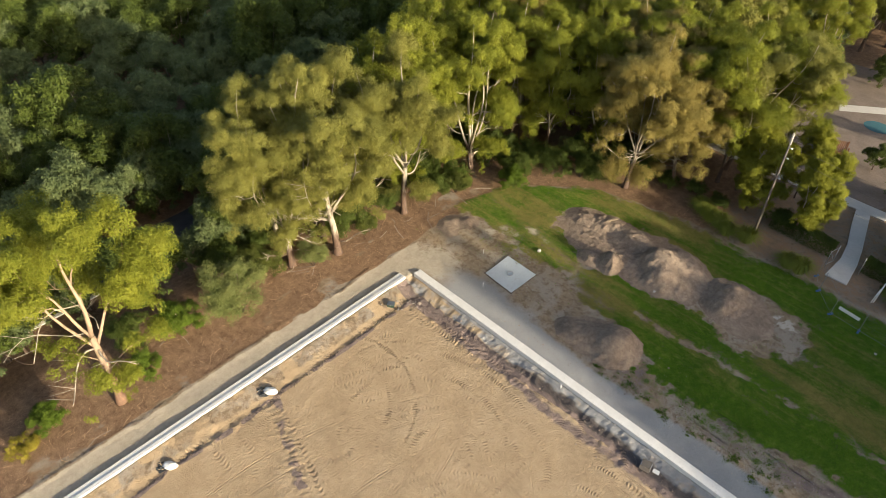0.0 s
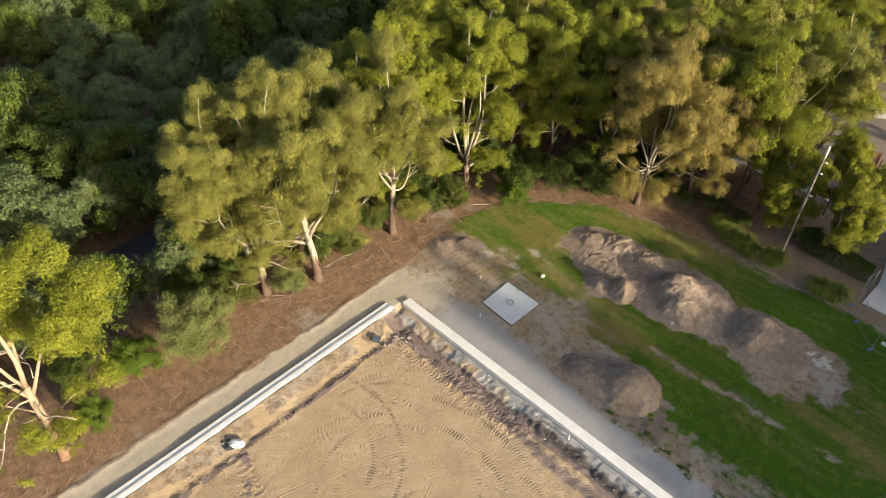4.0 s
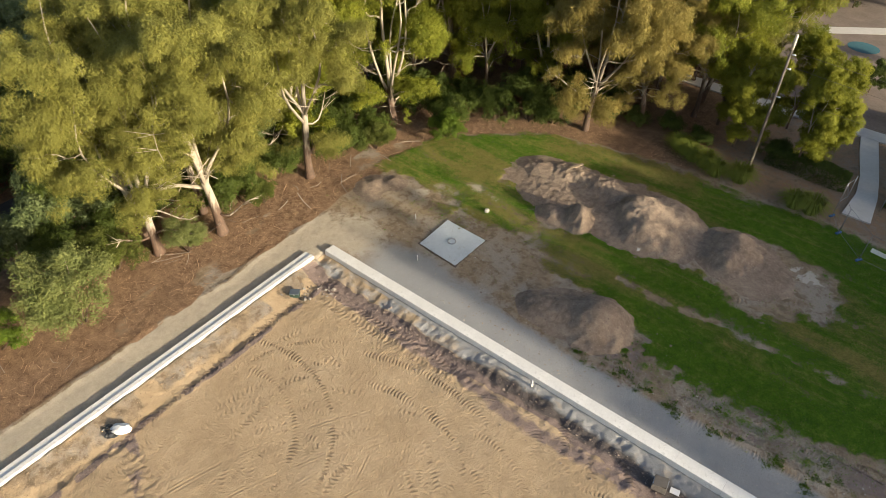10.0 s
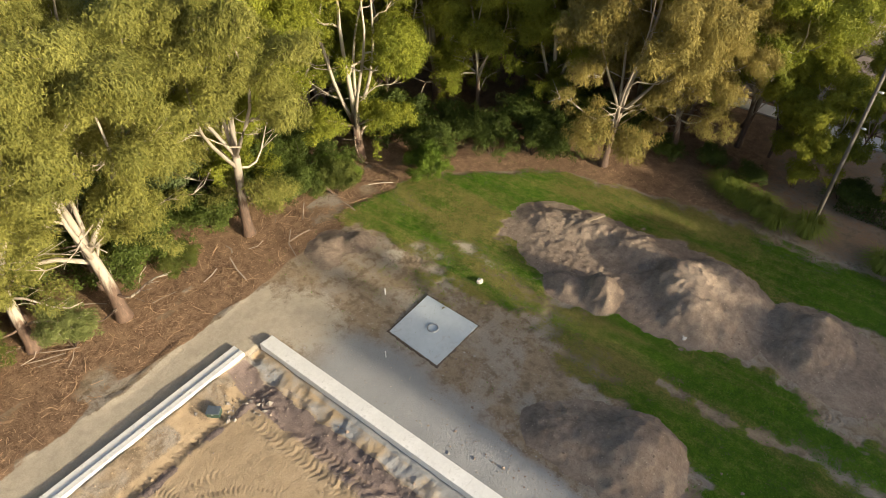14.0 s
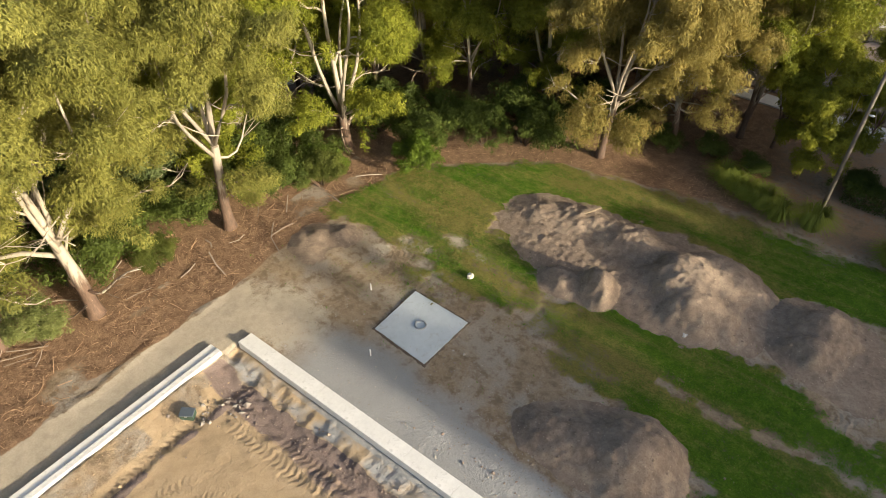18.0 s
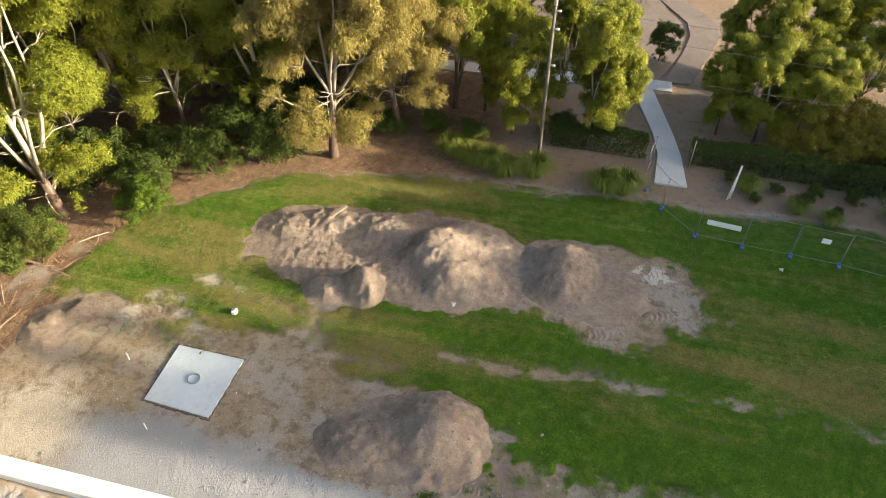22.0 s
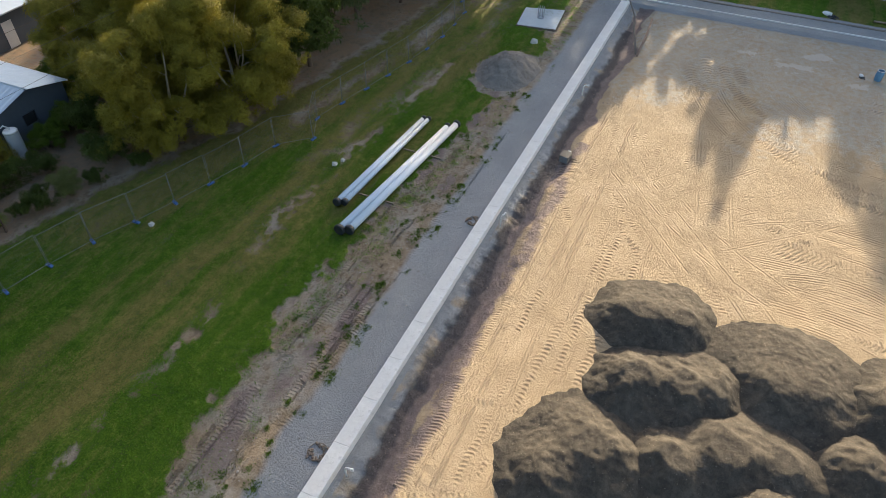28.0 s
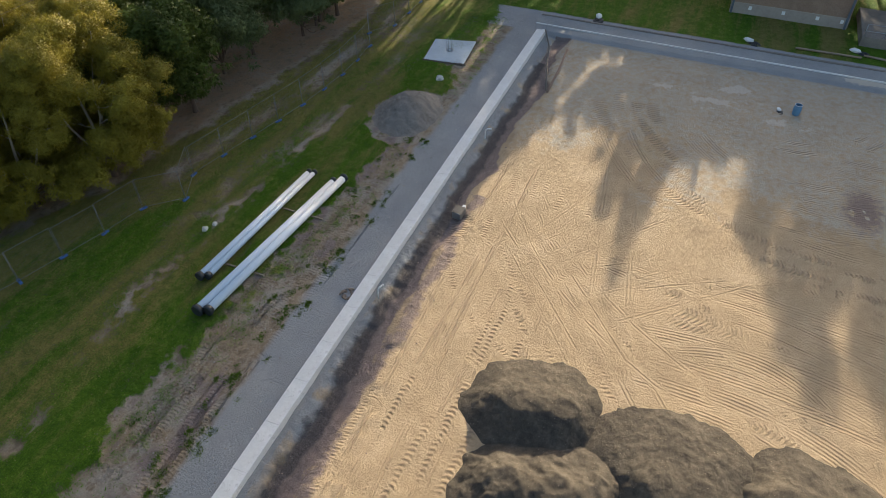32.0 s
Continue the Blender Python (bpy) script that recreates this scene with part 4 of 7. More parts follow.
def shrub(name, label, seed, height, spread, leaf, per=500, clumps=16, length=0.16, width=0.05, hang=0.2, category="shrub"):
    rs = np.random.RandomState(seed)
    root = tagged(empty(name), label, category)
    cs, ss = [], []
    for i in range(clumps):
        a, q = rs.uniform(0, math.tau), math.sqrt(rs.rand()) * spread * 0.75
        z = height * rs.uniform(0.3, 0.82) * (1.05 - 0.45 * q / spread)
        p = Vector((math.cos(a) * q, math.sin(a) * q, z))
        cs.append(p)
        ss.append(min(spread, height) * rs.uniform(0.26, 0.42))
        if i < 8:
            part("stem", tube(bmesh.new(), [Vector((p.x * 0.1, p.y * 0.1, -0.15)), Vector((p.x * 0.5, p.y * 0.5, p.z * 0.5)), p], [0.06, 0.04, 0.012], 6), B_GREY, root)
    part("foliage", leaf_mesh("foliage", rs, cs, ss, per, length, width, hang), leaf, root)
    return root


def put(ob, x, y, rz=0.0, scale=1.0, dz=0.0, sz=None):
    ob.matrix_basis = pose(x, y, ground_z(x, y) + dz, 0, 0, rz) @ Matrix.Diagonal((scale, scale, sz or scale, 1))
    return ob


def again(ob, x, y, rz=0.0, scale=1.0, group=""):
    o = copy_thing(ob, Matrix.Identity(4))
    put(o, x, y, rz, scale)
    if group:
        o["group"] = group
    return o


# name, label, seed, height, spread, fork, trunk radius, limbs, leaves a clump, clump radius
t_front = put(tree("gum_tree", "gum tree with peeling orange trunk and lime crown", 11, 17.0, 6.2, 0.38, 0.34, 18, 1150, 1.35, bark=B_ORANGE, leaf=L_LIME, lean=(-0.05, 0.09), extra=14, bare=6, twigs=(3, 5), low=5), -5.3, -24.0)
t_limb = put(tree("gum_tree", "tall gum with pale bare limbs above bark litter", 12, 18.4, 6.4, 0.24, 0.36, 20, 1250, 1.25, length=0.18, width=0.042, hang=1.1, leaf=L_OLIVE, lean=(-0.06, 0.0), extra=10, bare=7, twigs=(3, 5), low=3), -6.6, -3.1)
t_grey = put(tree("gum_tree", "olive gum with straight grey trunk on the bark bank", 13, 17.4, 5.4, 0.30, 0.31, 17, 1250, 1.2, length=0.18, width=0.042, hang=1.1, bark=B_GREY, leaf=L_OLIVE, extra=14, bare=6, twigs=(3, 5), low=3), -6.6, 4.9)
t_fork = put(tree("gum_tree", "gum with forked orange trunk behind the grass", 14, 17.0, 5.6, 0.14, 0.36, 17, 900, 1.2, leaf=L_LIME, extra=14, bare=7, twigs=(3, 5), low=5), -6.7, 14.2)
t_bronze = put(tree("gum_tree", "large bronze-leaved gum with pale branches", 15, 17.4, 6.2, 0.22, 0.28, 19, 1050, 1.25, bark=B_GREY, leaf=L_BROWN, lean=(0.05, 0.02), length=0.22, width=0.042, hang=1.1, extra=18, bare=6, twigs=(3, 5), low=5), 6.0, 23.1)
t_lime = put(tree("gum_tree", "tall gum with lime crown and thin trunks", 16, 16.8, 5.4, 0.24, 0.19, 16, 900, 1.25, bark=B_GREY, leaf=L_LIME, extra=14, bare=5, twigs=(3, 5), low=5), 12.0, 30.4)
t_wide = put(tree("gum_tree", "spreading lime gum with bare grey limbs beside the playground", 23, 16.5, 6.0, 0.28, 0.22, 18, 850, 1.15, leaf=L_OLIVE, lean=(0.22, -0.03), extra=10, bare=9, twigs=(3, 5), low=4), 11.5, 33.0)
t_low = put(tree("young_gum_tree", "young gum with drooping lime foliage near a pole", 17, 8.2, 3.4, 0.22, 0.12, 13, 900, 0.9, bark=B_GREY, leaf=L_BRIGHT, extra=8, twigs=(2, 5), low=3), 16.2, 28.2)
t_back = put(tree("background_gum_tree", "dark olive gum in the bush behind the site", 18, 14.0, 5.0, 0.2, 0.28, 12, 330, 1.45, bark=B_GREY, leaf=L_OLIVE, length=0.4, width=0.13, sides=4, extra=8, twigs=(1, 3), bare=3), -14.0, 9.0)
t_dark = put(tree("background_gum_tree", "dark green tree in the shaded bush", 19, 10.0, 4.8, 0.15, 0.22, 12, 330, 1.4, bark=B_GREY, leaf=L_DARK, length=0.36, width=0.13, hang=0.5, sides=4, extra=10, twigs=(1, 4), bare=2), -17.0, -6.0)
t_blue = put(tree("wattle_tree", "grey-green wattle in the shaded bush", 20, 8.0, 4.2, 0.12, 0.18, 12, 330, 1.35, bark=B_GREY, leaf=L_BLUE, length=0.34, width=0.12, hang=0.4, sides=4, extra=10, twigs=(1, 4), bare=2), -27.0, -17.0)
t_gold = put(tree("broad_gum_tree", "broad gum crown lit gold behind the mesh fence", 21, 9.6, 5.2, 0.12, 0.24, 17, 1700, 1.3, leaf=L_GOLD, length=0.15, width=0.05, extra=8, hang=0.0, twigs=(2, 4), tufts=8, low=6), 53.0, 19.1)
t_path = put(tree("young_gum_tree", "slender gum beside the concrete path", 22, 9.3, 2.6, 0.26, 0.10, 13, 700, 0.82, leaf=L_BRIGHT, extra=8, twigs=(2, 5), low=3), 20.9, 27.9)
s_dark = put(shrub("shrub", "dark green shrub under the gums", 31, 3.4, 2.3, L_DARK, 560, 24), -2.6, 16.2)
s_green = put(shrub("shrub", "fresh green shrub at the edge of the bank", 32, 3.2, 2.1, L_GREEN, 700, 24), -8.3, -17.4)
s_grey = put(shrub("shrub", "tall grey-green shrub above bark litter", 33, 5.4, 2.6, L_SAGE, 750, 32), -6.6, -13.2, 0, 1.15)
s_gold = put(shrub("shrub", "golden wattle shrub behind a low hedge", 34, 3.2, 2.4, L_GOLD, 560, 24), 37.2, 30.6)
s_olive = put(shrub("shrub", "olive shrub at the foot of a gum", 35, 3.6, 2.2, L_SHRUB, 700, 26), -9.0, -9.6)
again(s_grey, -6.9, -5.6, 110, 0.62)
for ob, x, y, q in ((t_limb, -8.2, -6.9, 0.9), (t_grey, -9.4, -2.6, 0.95), (t_fork, -10.2, 6.4, 1.0), (t_lime, -11.5, 14.0, 1.0), (t_fork, -7.0, 22.5, 1.0), (t_lime, -3.0, 27.5, 1.0), (t_bronze, 1.5, 29.5, 0.95), (t_lime, 5.4, 28.6, 0.95), (t_fork, -12.0, 22.0, 1.05), (t_bronze, -9.0, 28.0, 1.0), (t_lime, -14.5, 17.5, 1.0), (t_fork, 3.0, 34.5, 1.0)):
    again(ob, x, y, 47 * x + 13 * y, q)
again(s_olive, -6.9, 0.8, 80, 0.6)
again(s_olive, -5.4, 10.6, 200, 0.75)

rs = np.random.RandomState(77)
for ob, x, y, s in ((t_limb, -10.5, -6.5, 0.92), (t_grey, -9.8, 0.8, 1.02), (t_fork, -11.0, 9.5, 1.0), (t_lime, -8.5, 18.8, 0.95), (t_lime, -3.5, 22.4, 0.92), (t_fork, 0.3, 26.0, 0.92), (t_lime, 9.5, 36.0, 0.95), (t_bronze, 9.0, 26.8, 0.85), (t_lime, 14.6, 34.5, 0.85)):
    again(ob, x, y, rs.uniform(0, 360), s)
for x, y, s in ((22.0, 29.4, 0.92), (28.9, 31.2, 0.72), (32.0, 34.0, 0.88), (34.5, 38.4, 0.95), (31.0, 38.0, 0.9), (18.6, 33.4, 0.85), (37.5, 35.0, 0.8)):
    again(t_path, x, y, rs.uniform(0, 360), s)
for x, y, s in ((31.2, 30.9, 0.82), (33.6, 31.4, 0.75), (14.0, 30.5, 1.0), (38.8, 39.5, 0.95)):
    again(t_low, x, y, rs.uniform(0, 360), s)
for x, y, s in ((48.8, 21.0, 0.9), (47.4, 22.6, 0.72), (52.8, 24.6, 1.0), (57.5, 24.0, 0.9), (54.6, 29.0, 0.9), (58.6, 30.5, 0.95), (51.0, 30.2, 0.8), (61.5, 27.0, 0.9), (62.0, 33.0, 0.95), (57.0, 34.6, 0.8)):
    again(t_gold, x, y, rs.uniform(0, 360), s)
for x, y, s in ((-7.2, 9.0, 1.1), (-6.6, 12.2, 0.9), (-0.3, 19.8, 0.9), (1.6, 21.4, 1.0), (3.4, 22.4, 1.0), (-4.8, 17.8, 1.1), (-9.0, 4.0, 1.1), (-8.6, 7.0, 1.2), (9.0, 26.5, 0.6), (11.5, 27.4, 0.6), (14.0, 27.2, 0.55), (3.5, 25.5, 1.1), (18.8, 28.6, 0.6), (-9.6, -20.5, 0.9), (-11.6, -9.0, 1.1), (-12.0, -1.0, 1.1), (43.0, 26.5, 0.55), (45.5, 24.0, 0.8), (48.0, 27.0, 0.9), (-10.5, 12.5, 1.2), (-9.5, 16.0, 1.2), (6.6, 26.2, 0.8), (-12.4, -4.4, 1.2), (-11.6, 2.2, 1.2), (-10.4, 6.0, 1.3), (-8.0, 10.6, 1.1), (-11.5, -1.6, 1.2), (-11.0, -12.0, 1.2), (-6.4, 16.8, 1.2), (-2.8, 20.2, 1.1), (4.8, 26.8, 1.2), (0.8, 23.8, 1.2)):
    again(s_dark, x, y, rs.uniform(0, 360), s)
for x, y, s in ((-11.9, 0.7, 1.3), (-8.8, 0.7, 1.0), (-8.8, -1.6, 1.2), (-10.1, 3.4, 0.8)):
    again(s_dark, x, y, rs.uniform(0, 360), s)
for x, y, s in ((-5.9, 11.4, 0.75), (-2.2, 15.4, 0.8), (-7.0, -28.5, 0.7), (-6.2, -21.5, 0.7), (47.0, 28.4, 0.7), (44.8, 28.3, 0.6), (50.5, 33.0, 0.9)):
    again(s_green, x, y, rs.uniform(0, 360), s)
for x, y, s in ((35.0, 29.9, 0.8), (39.6, 30.0, 0.85), (41.3, 29.2, 0.75), (33.0, 29.6, 0.7), (38.6, 32.8, 0.9), (-6.0, -30.5, 0.5), (36.5, 32.6, 1.0), (40.8, 32.0, 0.8)):
    again(s_gold, x, y, rs.uniform(0, 360), s)
for i in range(135):                                 # bush to the west
    x, y = rs.uniform(-80, -12.5), rs.uniform(-52, 46)
    if -26 < x < -17 and 0 < y < 22 or (-24.5 < x < -17.5 and -20 < y < -7):
        continue
    if x > -30:
        again((t_dark, t_blue)[rs.randint(2)], x, y, rs.uniform(0, 360), rs.uniform(0.6, 0.95))
    else:
        again((t_dark, t_dark, t_blue, t_dark, t_blue, t_back)[rs.randint(6)], x, y, rs.uniform(0, 360), rs.uniform(0.75, 1.1))
for x, y in ((-66, 2), (-70, 8), (-58, -5), (-56, 3), (-66, -7), (-62, 4), (-68, 11), (-61, -1), (-73, 3), (-64, 8)):
    again(t_dark, x, y, 31 * x, 0.9)
for i in range(7):                                   # wattles that close the bush above the asphalt path
    for j in range(6):
        x, y = -63 + 6.0 * i + rs.uniform(-2, 2), -17 + 6.0 * j + rs.uniform(-2, 2)
        again((t_blue, t_dark, t_blue, t_blue)[rs.randint(4)], x, y, rs.uniform(0, 360), rs.uniform(0.7, 0.95))
for x, y, q in ((-25.6, -16.0, 0.85), (-26.0, -11.0, 0.8), (-25.2, -6.0, 0.8), (-16.4, -17.6, 0.5), (-15.6, -8.6, 0.5), (-14.6, -13.0, 0.42), (-26.4, -21.0, 0.9), (-17.0, -21.5, 0.6)):
    again(t_blue, x, y, 53 * y, q)
for i in range(46):                                  # low growth under the western bush
    x, y = rs.uniform(-40, -11.5), rs.uniform(-46, 8)
    if not (-24 < x < -18 and -19 < y < -8):
        again((t_dark, t_blue, t_dark)[rs.randint(3)], x, y, rs.uniform(0, 360), rs.uniform(0.32, 0.55))
for i in range(44):                                  # bush to the north
    x, y = rs.uniform(-14, 10), rs.uniform(27, 62)
    again((t_back, t_dark, t_lime, t_back)[rs.randint(4)], x, y, rs.uniform(0, 360), rs.uniform(0.75, 1.05))
for i in range(26):                                  # trees and shrubs beyond the playground
    again((t_dark, t_blue, t_back)[rs.randint(3)], rs.uniform(-2, 40), rs.uniform(62, 90), rs.uniform(0, 360), rs.uniform(0.5, 1.0))
for x, y, q in ((12.6, 49.5, 0.4), (16.2, 61.0, 0.45), (23.6, 50.6, 0.3), (11.0, 57.0, 0.5), (10.2, 44.0, 0.5), (21.4, 64.0, 0.5), (25.2, 40.2, 0.3), (22.2, 43.4, 0.3)):
    again(t_dark, x, y, 40 * x, q)
for i in range(24):                                  # dark row behind the eastern fence
    x = 58 + 1.3 * i + rs.uniform(-0.6, 0.6)
    again((t_blue, t_dark, t_blue)[rs.randint(3)], x, 20.0 + rs.uniform(-0.6, 5.5) - 0.12 * (x - 58), rs.uniform(0, 360), rs.uniform(0.7, 0.95))
# tall tree belt beyond the far lawn, lower towards the south; out of view, added to cast shade
for x, y, h, wide in ((104, 4.4, 19.4, 0.85), (108.5, 8.9, 25.6, 0.95), (103, 10.8, 24.4, 1.0), (108, 13.8, 22.6, 0.9), (103, 16.6, 22.0, 0.8), (107, 18.6, 21.7, 0.65), (109, 22.0, 14, 0.9), (104, 23.0, 13, 1.0), (109, 27.0, 14, 0.9), (104, 31.0, 12, 1.0), (109, 35.0, 12.5, 1.0), (104, 39.0, 12, 1.0), (105, 0.5, 10, 0.75), (106, -4.0, 8.6, 0.7), (105, -7.4, 8.6, 0.6), (106, -9.9, 11.2, 0.62), (107, -18.8, 12.0, 0.8), (104, -22.5, 12.5, 0.9), (108, -26.0, 14, 1.0), (104, -30.0, 15, 1.0), (108, -34.0, 16, 1.1), (104, -38.0, 16, 1.1)):
    put(again(t_back, x, y), x, y, rs.uniform(0, 360), wide, 0.0, h / 14.0)
# further unseen trees that fill and shape the belt's shadow edges
put(again(t_back, 106, 2.0), 106, 2.0, 200, 0.66, 0.0, 18.5 / 14)
for y, h in ((7.4, 20.6), (9.5, 21.6), (12.5, 21.6), (15.2, 21.2), (17.8, 20.6)):
    put(again(t_dark, 106.5, y), 106.5, y, 37 * y, 0.85, 0.0, h / 10.0)
again(t_dark, 105.5, -12.4, 30, 0.82)
for y, h, wide in ((-8.6, 7.4, 0.5), (-11.0, 8.6, 0.5), (-17.4, 9.4, 0.5), (-20.4, 10.4, 0.6), (-13.2, 9.2, 0.4)):
    put(again(t_back, 107, y), 107, y, 61 * y, wide, 0.0, h / 14.0)
again(t_dark, 103.8, -14.2, 90, 0.76)
again(t_dark, 106.0, -16.2, 150, 0.78)
for i in range(17):                                  # lower trees, also out of view, that close the belt's shade
    again(t_dark, 105.5 + rs.uniform(-1.5, 1.5), -38 + 2.8 * i + rs.uniform(-0.5, 0.5), rs.uniform(0, 360), rs.uniform(0.44, 0.68))

# long dead limb low on the gum above the bark litter
dead = [Vector(p) for p in ((-0.25, 0.0, 3.6), (-1.4, -1.2, 4.0), (-2.4, -2.0, 3.7), (-3.6, -3.0, 4.1), (-5.0, -4.3, 4.0), (-6.4, -5.4, 4.5))]
bm = tube(bmesh.new(), dead, [0.13, 0.11, 0.095, 0.08, 0.055, 0.02], 8)
for i, dx, dy, dz in ((2, -0.9, 0.7, 0.9), (3, -1.2, -0.5, 0.8), (3, -1.6, 0.6, 1.2), (4, -1.2, 0.2, 0.9), (4, -1.0, -1.2, 0.5), (4, -1.5, -0.4, 1.3), (5, -0.8, 0.3, 0.6)):
    tube(bm, [dead[i], dead[i] + Vector((dx * 0.5, dy * 0.5, dz * 0.6)), dead[i] + Vector((dx, dy, dz))], [0.04, 0.026, 0.01], 5)
part("bare_limb", bm, B_PALE, t_limb, "long pale dead limb")

# sapling behind the fence
sapling = put(tree("sapling", "thin dark sapling in mulch behind the fence", 41, 4.6, 1.3, 0.45, 0.06, 7, 90, 0.55, bark=B_GREY, leaf=L_DARK, extra=8), 37.8, 23.9)
again(s_dark, 40.5, 23.6, 30, 0.5)


for x, y, q in ((30.8, 24.6, 0.22), (33.2, 25.0, 0.3), (35.0, 24.2, 0.2), (36.2, 25.6, 0.3), (39.2, 24.4, 0.35), (41.8, 23.2, 0.4), (43.4, 22.6, 0.35), (32.0, 25.8, 0.25), (29.6, 26.2, 0.22), (45.8, 21.6, 0.4), (34.2, 26.0, 0.25)):
    again((s_green, s_grey, s_dark)[int(x * 10) % 3], x, y, 50 * x, q)


# ---------------------------------------------------------------- heaps
HEAPS = []


def heap(name, label, peaks, seed, material, rough=0.08, step=0.10, plates=0.0, category="dirt mound", warp=0.6):
    """A heap of loose soil. peaks: x, y, radius towards +x, radius y, height, sharpness and, if it differs, radius towards -x."""
    x0 = min(p[0] - max(p[2], p[-1] if len(p) > 6 else 0) for p in peaks) - 1.0
    x1 = max(p[0] + p[2] for p in peaks) + 1.0
    y0 = min(p[1] - p[3] for p in peaks) - 1.0
    y1 = max(p[1] + p[3] for p in peaks) + 1.0
    xs, ys = np.arange(x0, x1, step), np.arange(y0, y1, step)
    HX, HY = np.meshgrid(xs, ys)
    wx = HX + warp * fbm(HX * 0.45, HY * 0.45, seed, 4)
    wy = HY + warp * fbm(HX * 0.45, HY * 0.45, seed + 50, 4)
    wx = wx + 0.16 * fbm(HX * 2.2, HY * 2.2, seed + 20, 3)
    wy = wy + 0.16 * fbm(HX * 2.2, HY * 2.2, seed + 30, 3)
    tot, tipped = np.zeros_like(HX), category == "soil heap"
    soft = 4.0 if tipped else 7.0
    for pk in peaks:
        px, py, rx, ry, hh, sharp = pk[:6]
        rneg = pk[6] if len(pk) > 6 else rx
        if tipped:
            hh = 0.72 * hh
        dx = wx - px
        d = np.sqrt(np.where(dx > 0, dx / rx, dx / rneg) ** 2 + ((wy - py) / ry) ** 2)
        e = 0.86 * d ** (1.0 if sharp < 1.6 else 1.25)
        shape = np.where(e < 1, 0.5 + 0.5 * np.cos(math.pi * np.minimum(e, 1)), -0.35 * (e - 1))
        if tipped:                                   # slopes at the angle of repose under a rounded crest
            shape = 1.1 - np.sqrt(0.01 + (np.clip(d - 0.28, 0, 2) / 0.7) ** 2)
            tot += np.exp(np.clip(soft * (0.28 * (1 - (d / 1.2) ** 2) - 0.12), -12, 30))      # loose skirt
        tot += np.exp(np.clip(soft * ((hh + 0.12) * shape - 0.12), -12, 30))
    h = np.log(tot + math.exp(-3.0)) / soft
    on = ramp(h, -0.05, 0.4)
    gully = np.abs(fbm(HX * 0.8 + HY * 0.3, HY * 0.8, seed + 7, 5))
    h = h + on * (rough * 1.6 * (0.3 - gully) + rough * 0.9 * np.abs(fbm(HX * 2.7, HY * 2.7, seed + 9, 4)) + rough * 0.3 * fbm(HX * 7.0, HY * 7.0, seed + 11, 1))
    h = h + on * (0.9 * rough * fbm(HX * 4.2, HY * 4.2, seed + 13, 3) + 0.35 * rough * fbm(HX * 1.3 + HY, HY * 3.4, seed + 15, 3))
    if plates:
        h = h - on * plates * ramp(vnoise(HX * 2.6, HY * 1.8, seed + 3), 0.62, 0.70)
    cx, cy = (x0 + x1) / 2, (y0 + y1) / 2
    n_y, n_x = HX.shape
    ii = np.arange(n_x * n_y).reshape(n_y, n_x)
    q = np.stack([ii[:-1, :-1], ii[:-1, 1:], ii[1:, 1:], ii[1:, :-1]], -1).reshape(-1, 4)
    hf = h.ravel()
    q = q[hf[q].max(1) > -0.14]
    base = ground_z(cx, cy)
    HEAPS.append((xs, ys, h + base, material))
    used, inv = np.unique(q, return_inverse=True)
    v = np.stack([HX.ravel() - cx, HY.ravel() - cy, hf], -1)[used]
    ob = part(name, fast_mesh(name, v, inv.reshape(-1, 4), True), material)
    ob.location = (cx, cy, base)
    return tagged(ob, label, category)


heap("dirt_mound", "low brown soil mound with a pale dry top on grass", [(14.2, 4.7, 2.2, 1.6, 0.55, 1.7), (15.6, 5.0, 2.2, 1.8, 0.8, 1.7), (16.9, 5.4, 2.3, 2.4, 1.35, 1.8, 2.2)], 101, M_MOUND, 0.05, warp=0.35)
heap("dirt_mound", "long heap of grey-brown soil with a pale crest", [(8.4, 14.4, 4.0, 3.0, 0.22, 2.2), (12.8, 14.2, 4.4, 2.6, 0.34, 2.0), (6.4, 16.2, 2.2, 1.6, 0.32, 1.8), (8.8, 16.9, 2.8, 1.6, 0.5, 1.8), (11.4, 17.0, 3.0, 1.8, 0.75, 1.8), (14.0, 15.7, 4.2, 2.5, 1.45, 1.7, 2.1), (15.4, 14.4, 3.2, 1.9, 1.15, 1.7, 1.7), (16.2, 17.0, 2.8, 2.0, 1.1, 1.7, 3.4)], 102, M_MOUND, 0.075)
heap("dirt_mound", "small conical soil heap with stones", [(11.75, 12.8, 1.05, 1.4, 1.45, 1.1, 2.0), (9.7, 12.3, 1.6, 1.2, 0.55, 1.5)], 103, M_MOUND, warp=0.3)
heap("dirt_mound", "spread soil heap with a broken peak and tyre marks", [(22.4, 15.0, 3.6, 2.6, 0.2, 2.4), (20.9, 16.6, 2.0, 2.0, 1.3, 1.3, 2.2), (20.8, 15.1, 1.9, 1.5, 0.95, 1.3, 2.0), (19.6, 17.2, 1.6, 1.2, 0.5, 1.5)], 104, M_MOUND, 0.075)
heap("dirt_mound", "low beige heap of loose soil at the bank", [(-1.9, 6.2, 1.4, 1.5, 0.16, 1.4), (-2.2, 7.6, 1.0, 0.9, 0.22, 1.4), (-1.4, 8.4, 0.6, 0.6, 0.3, 1.3)], 105, M_MOUND, 0.05, warp=0.9)
heap("dirt_mound", "round heap of dark crushed rock on grass", [(66.6, 5.3, 3.2, 2.4, 1.25, 1.25)], 106, M_MOUND_GREY, 0.07, warp=0.3)
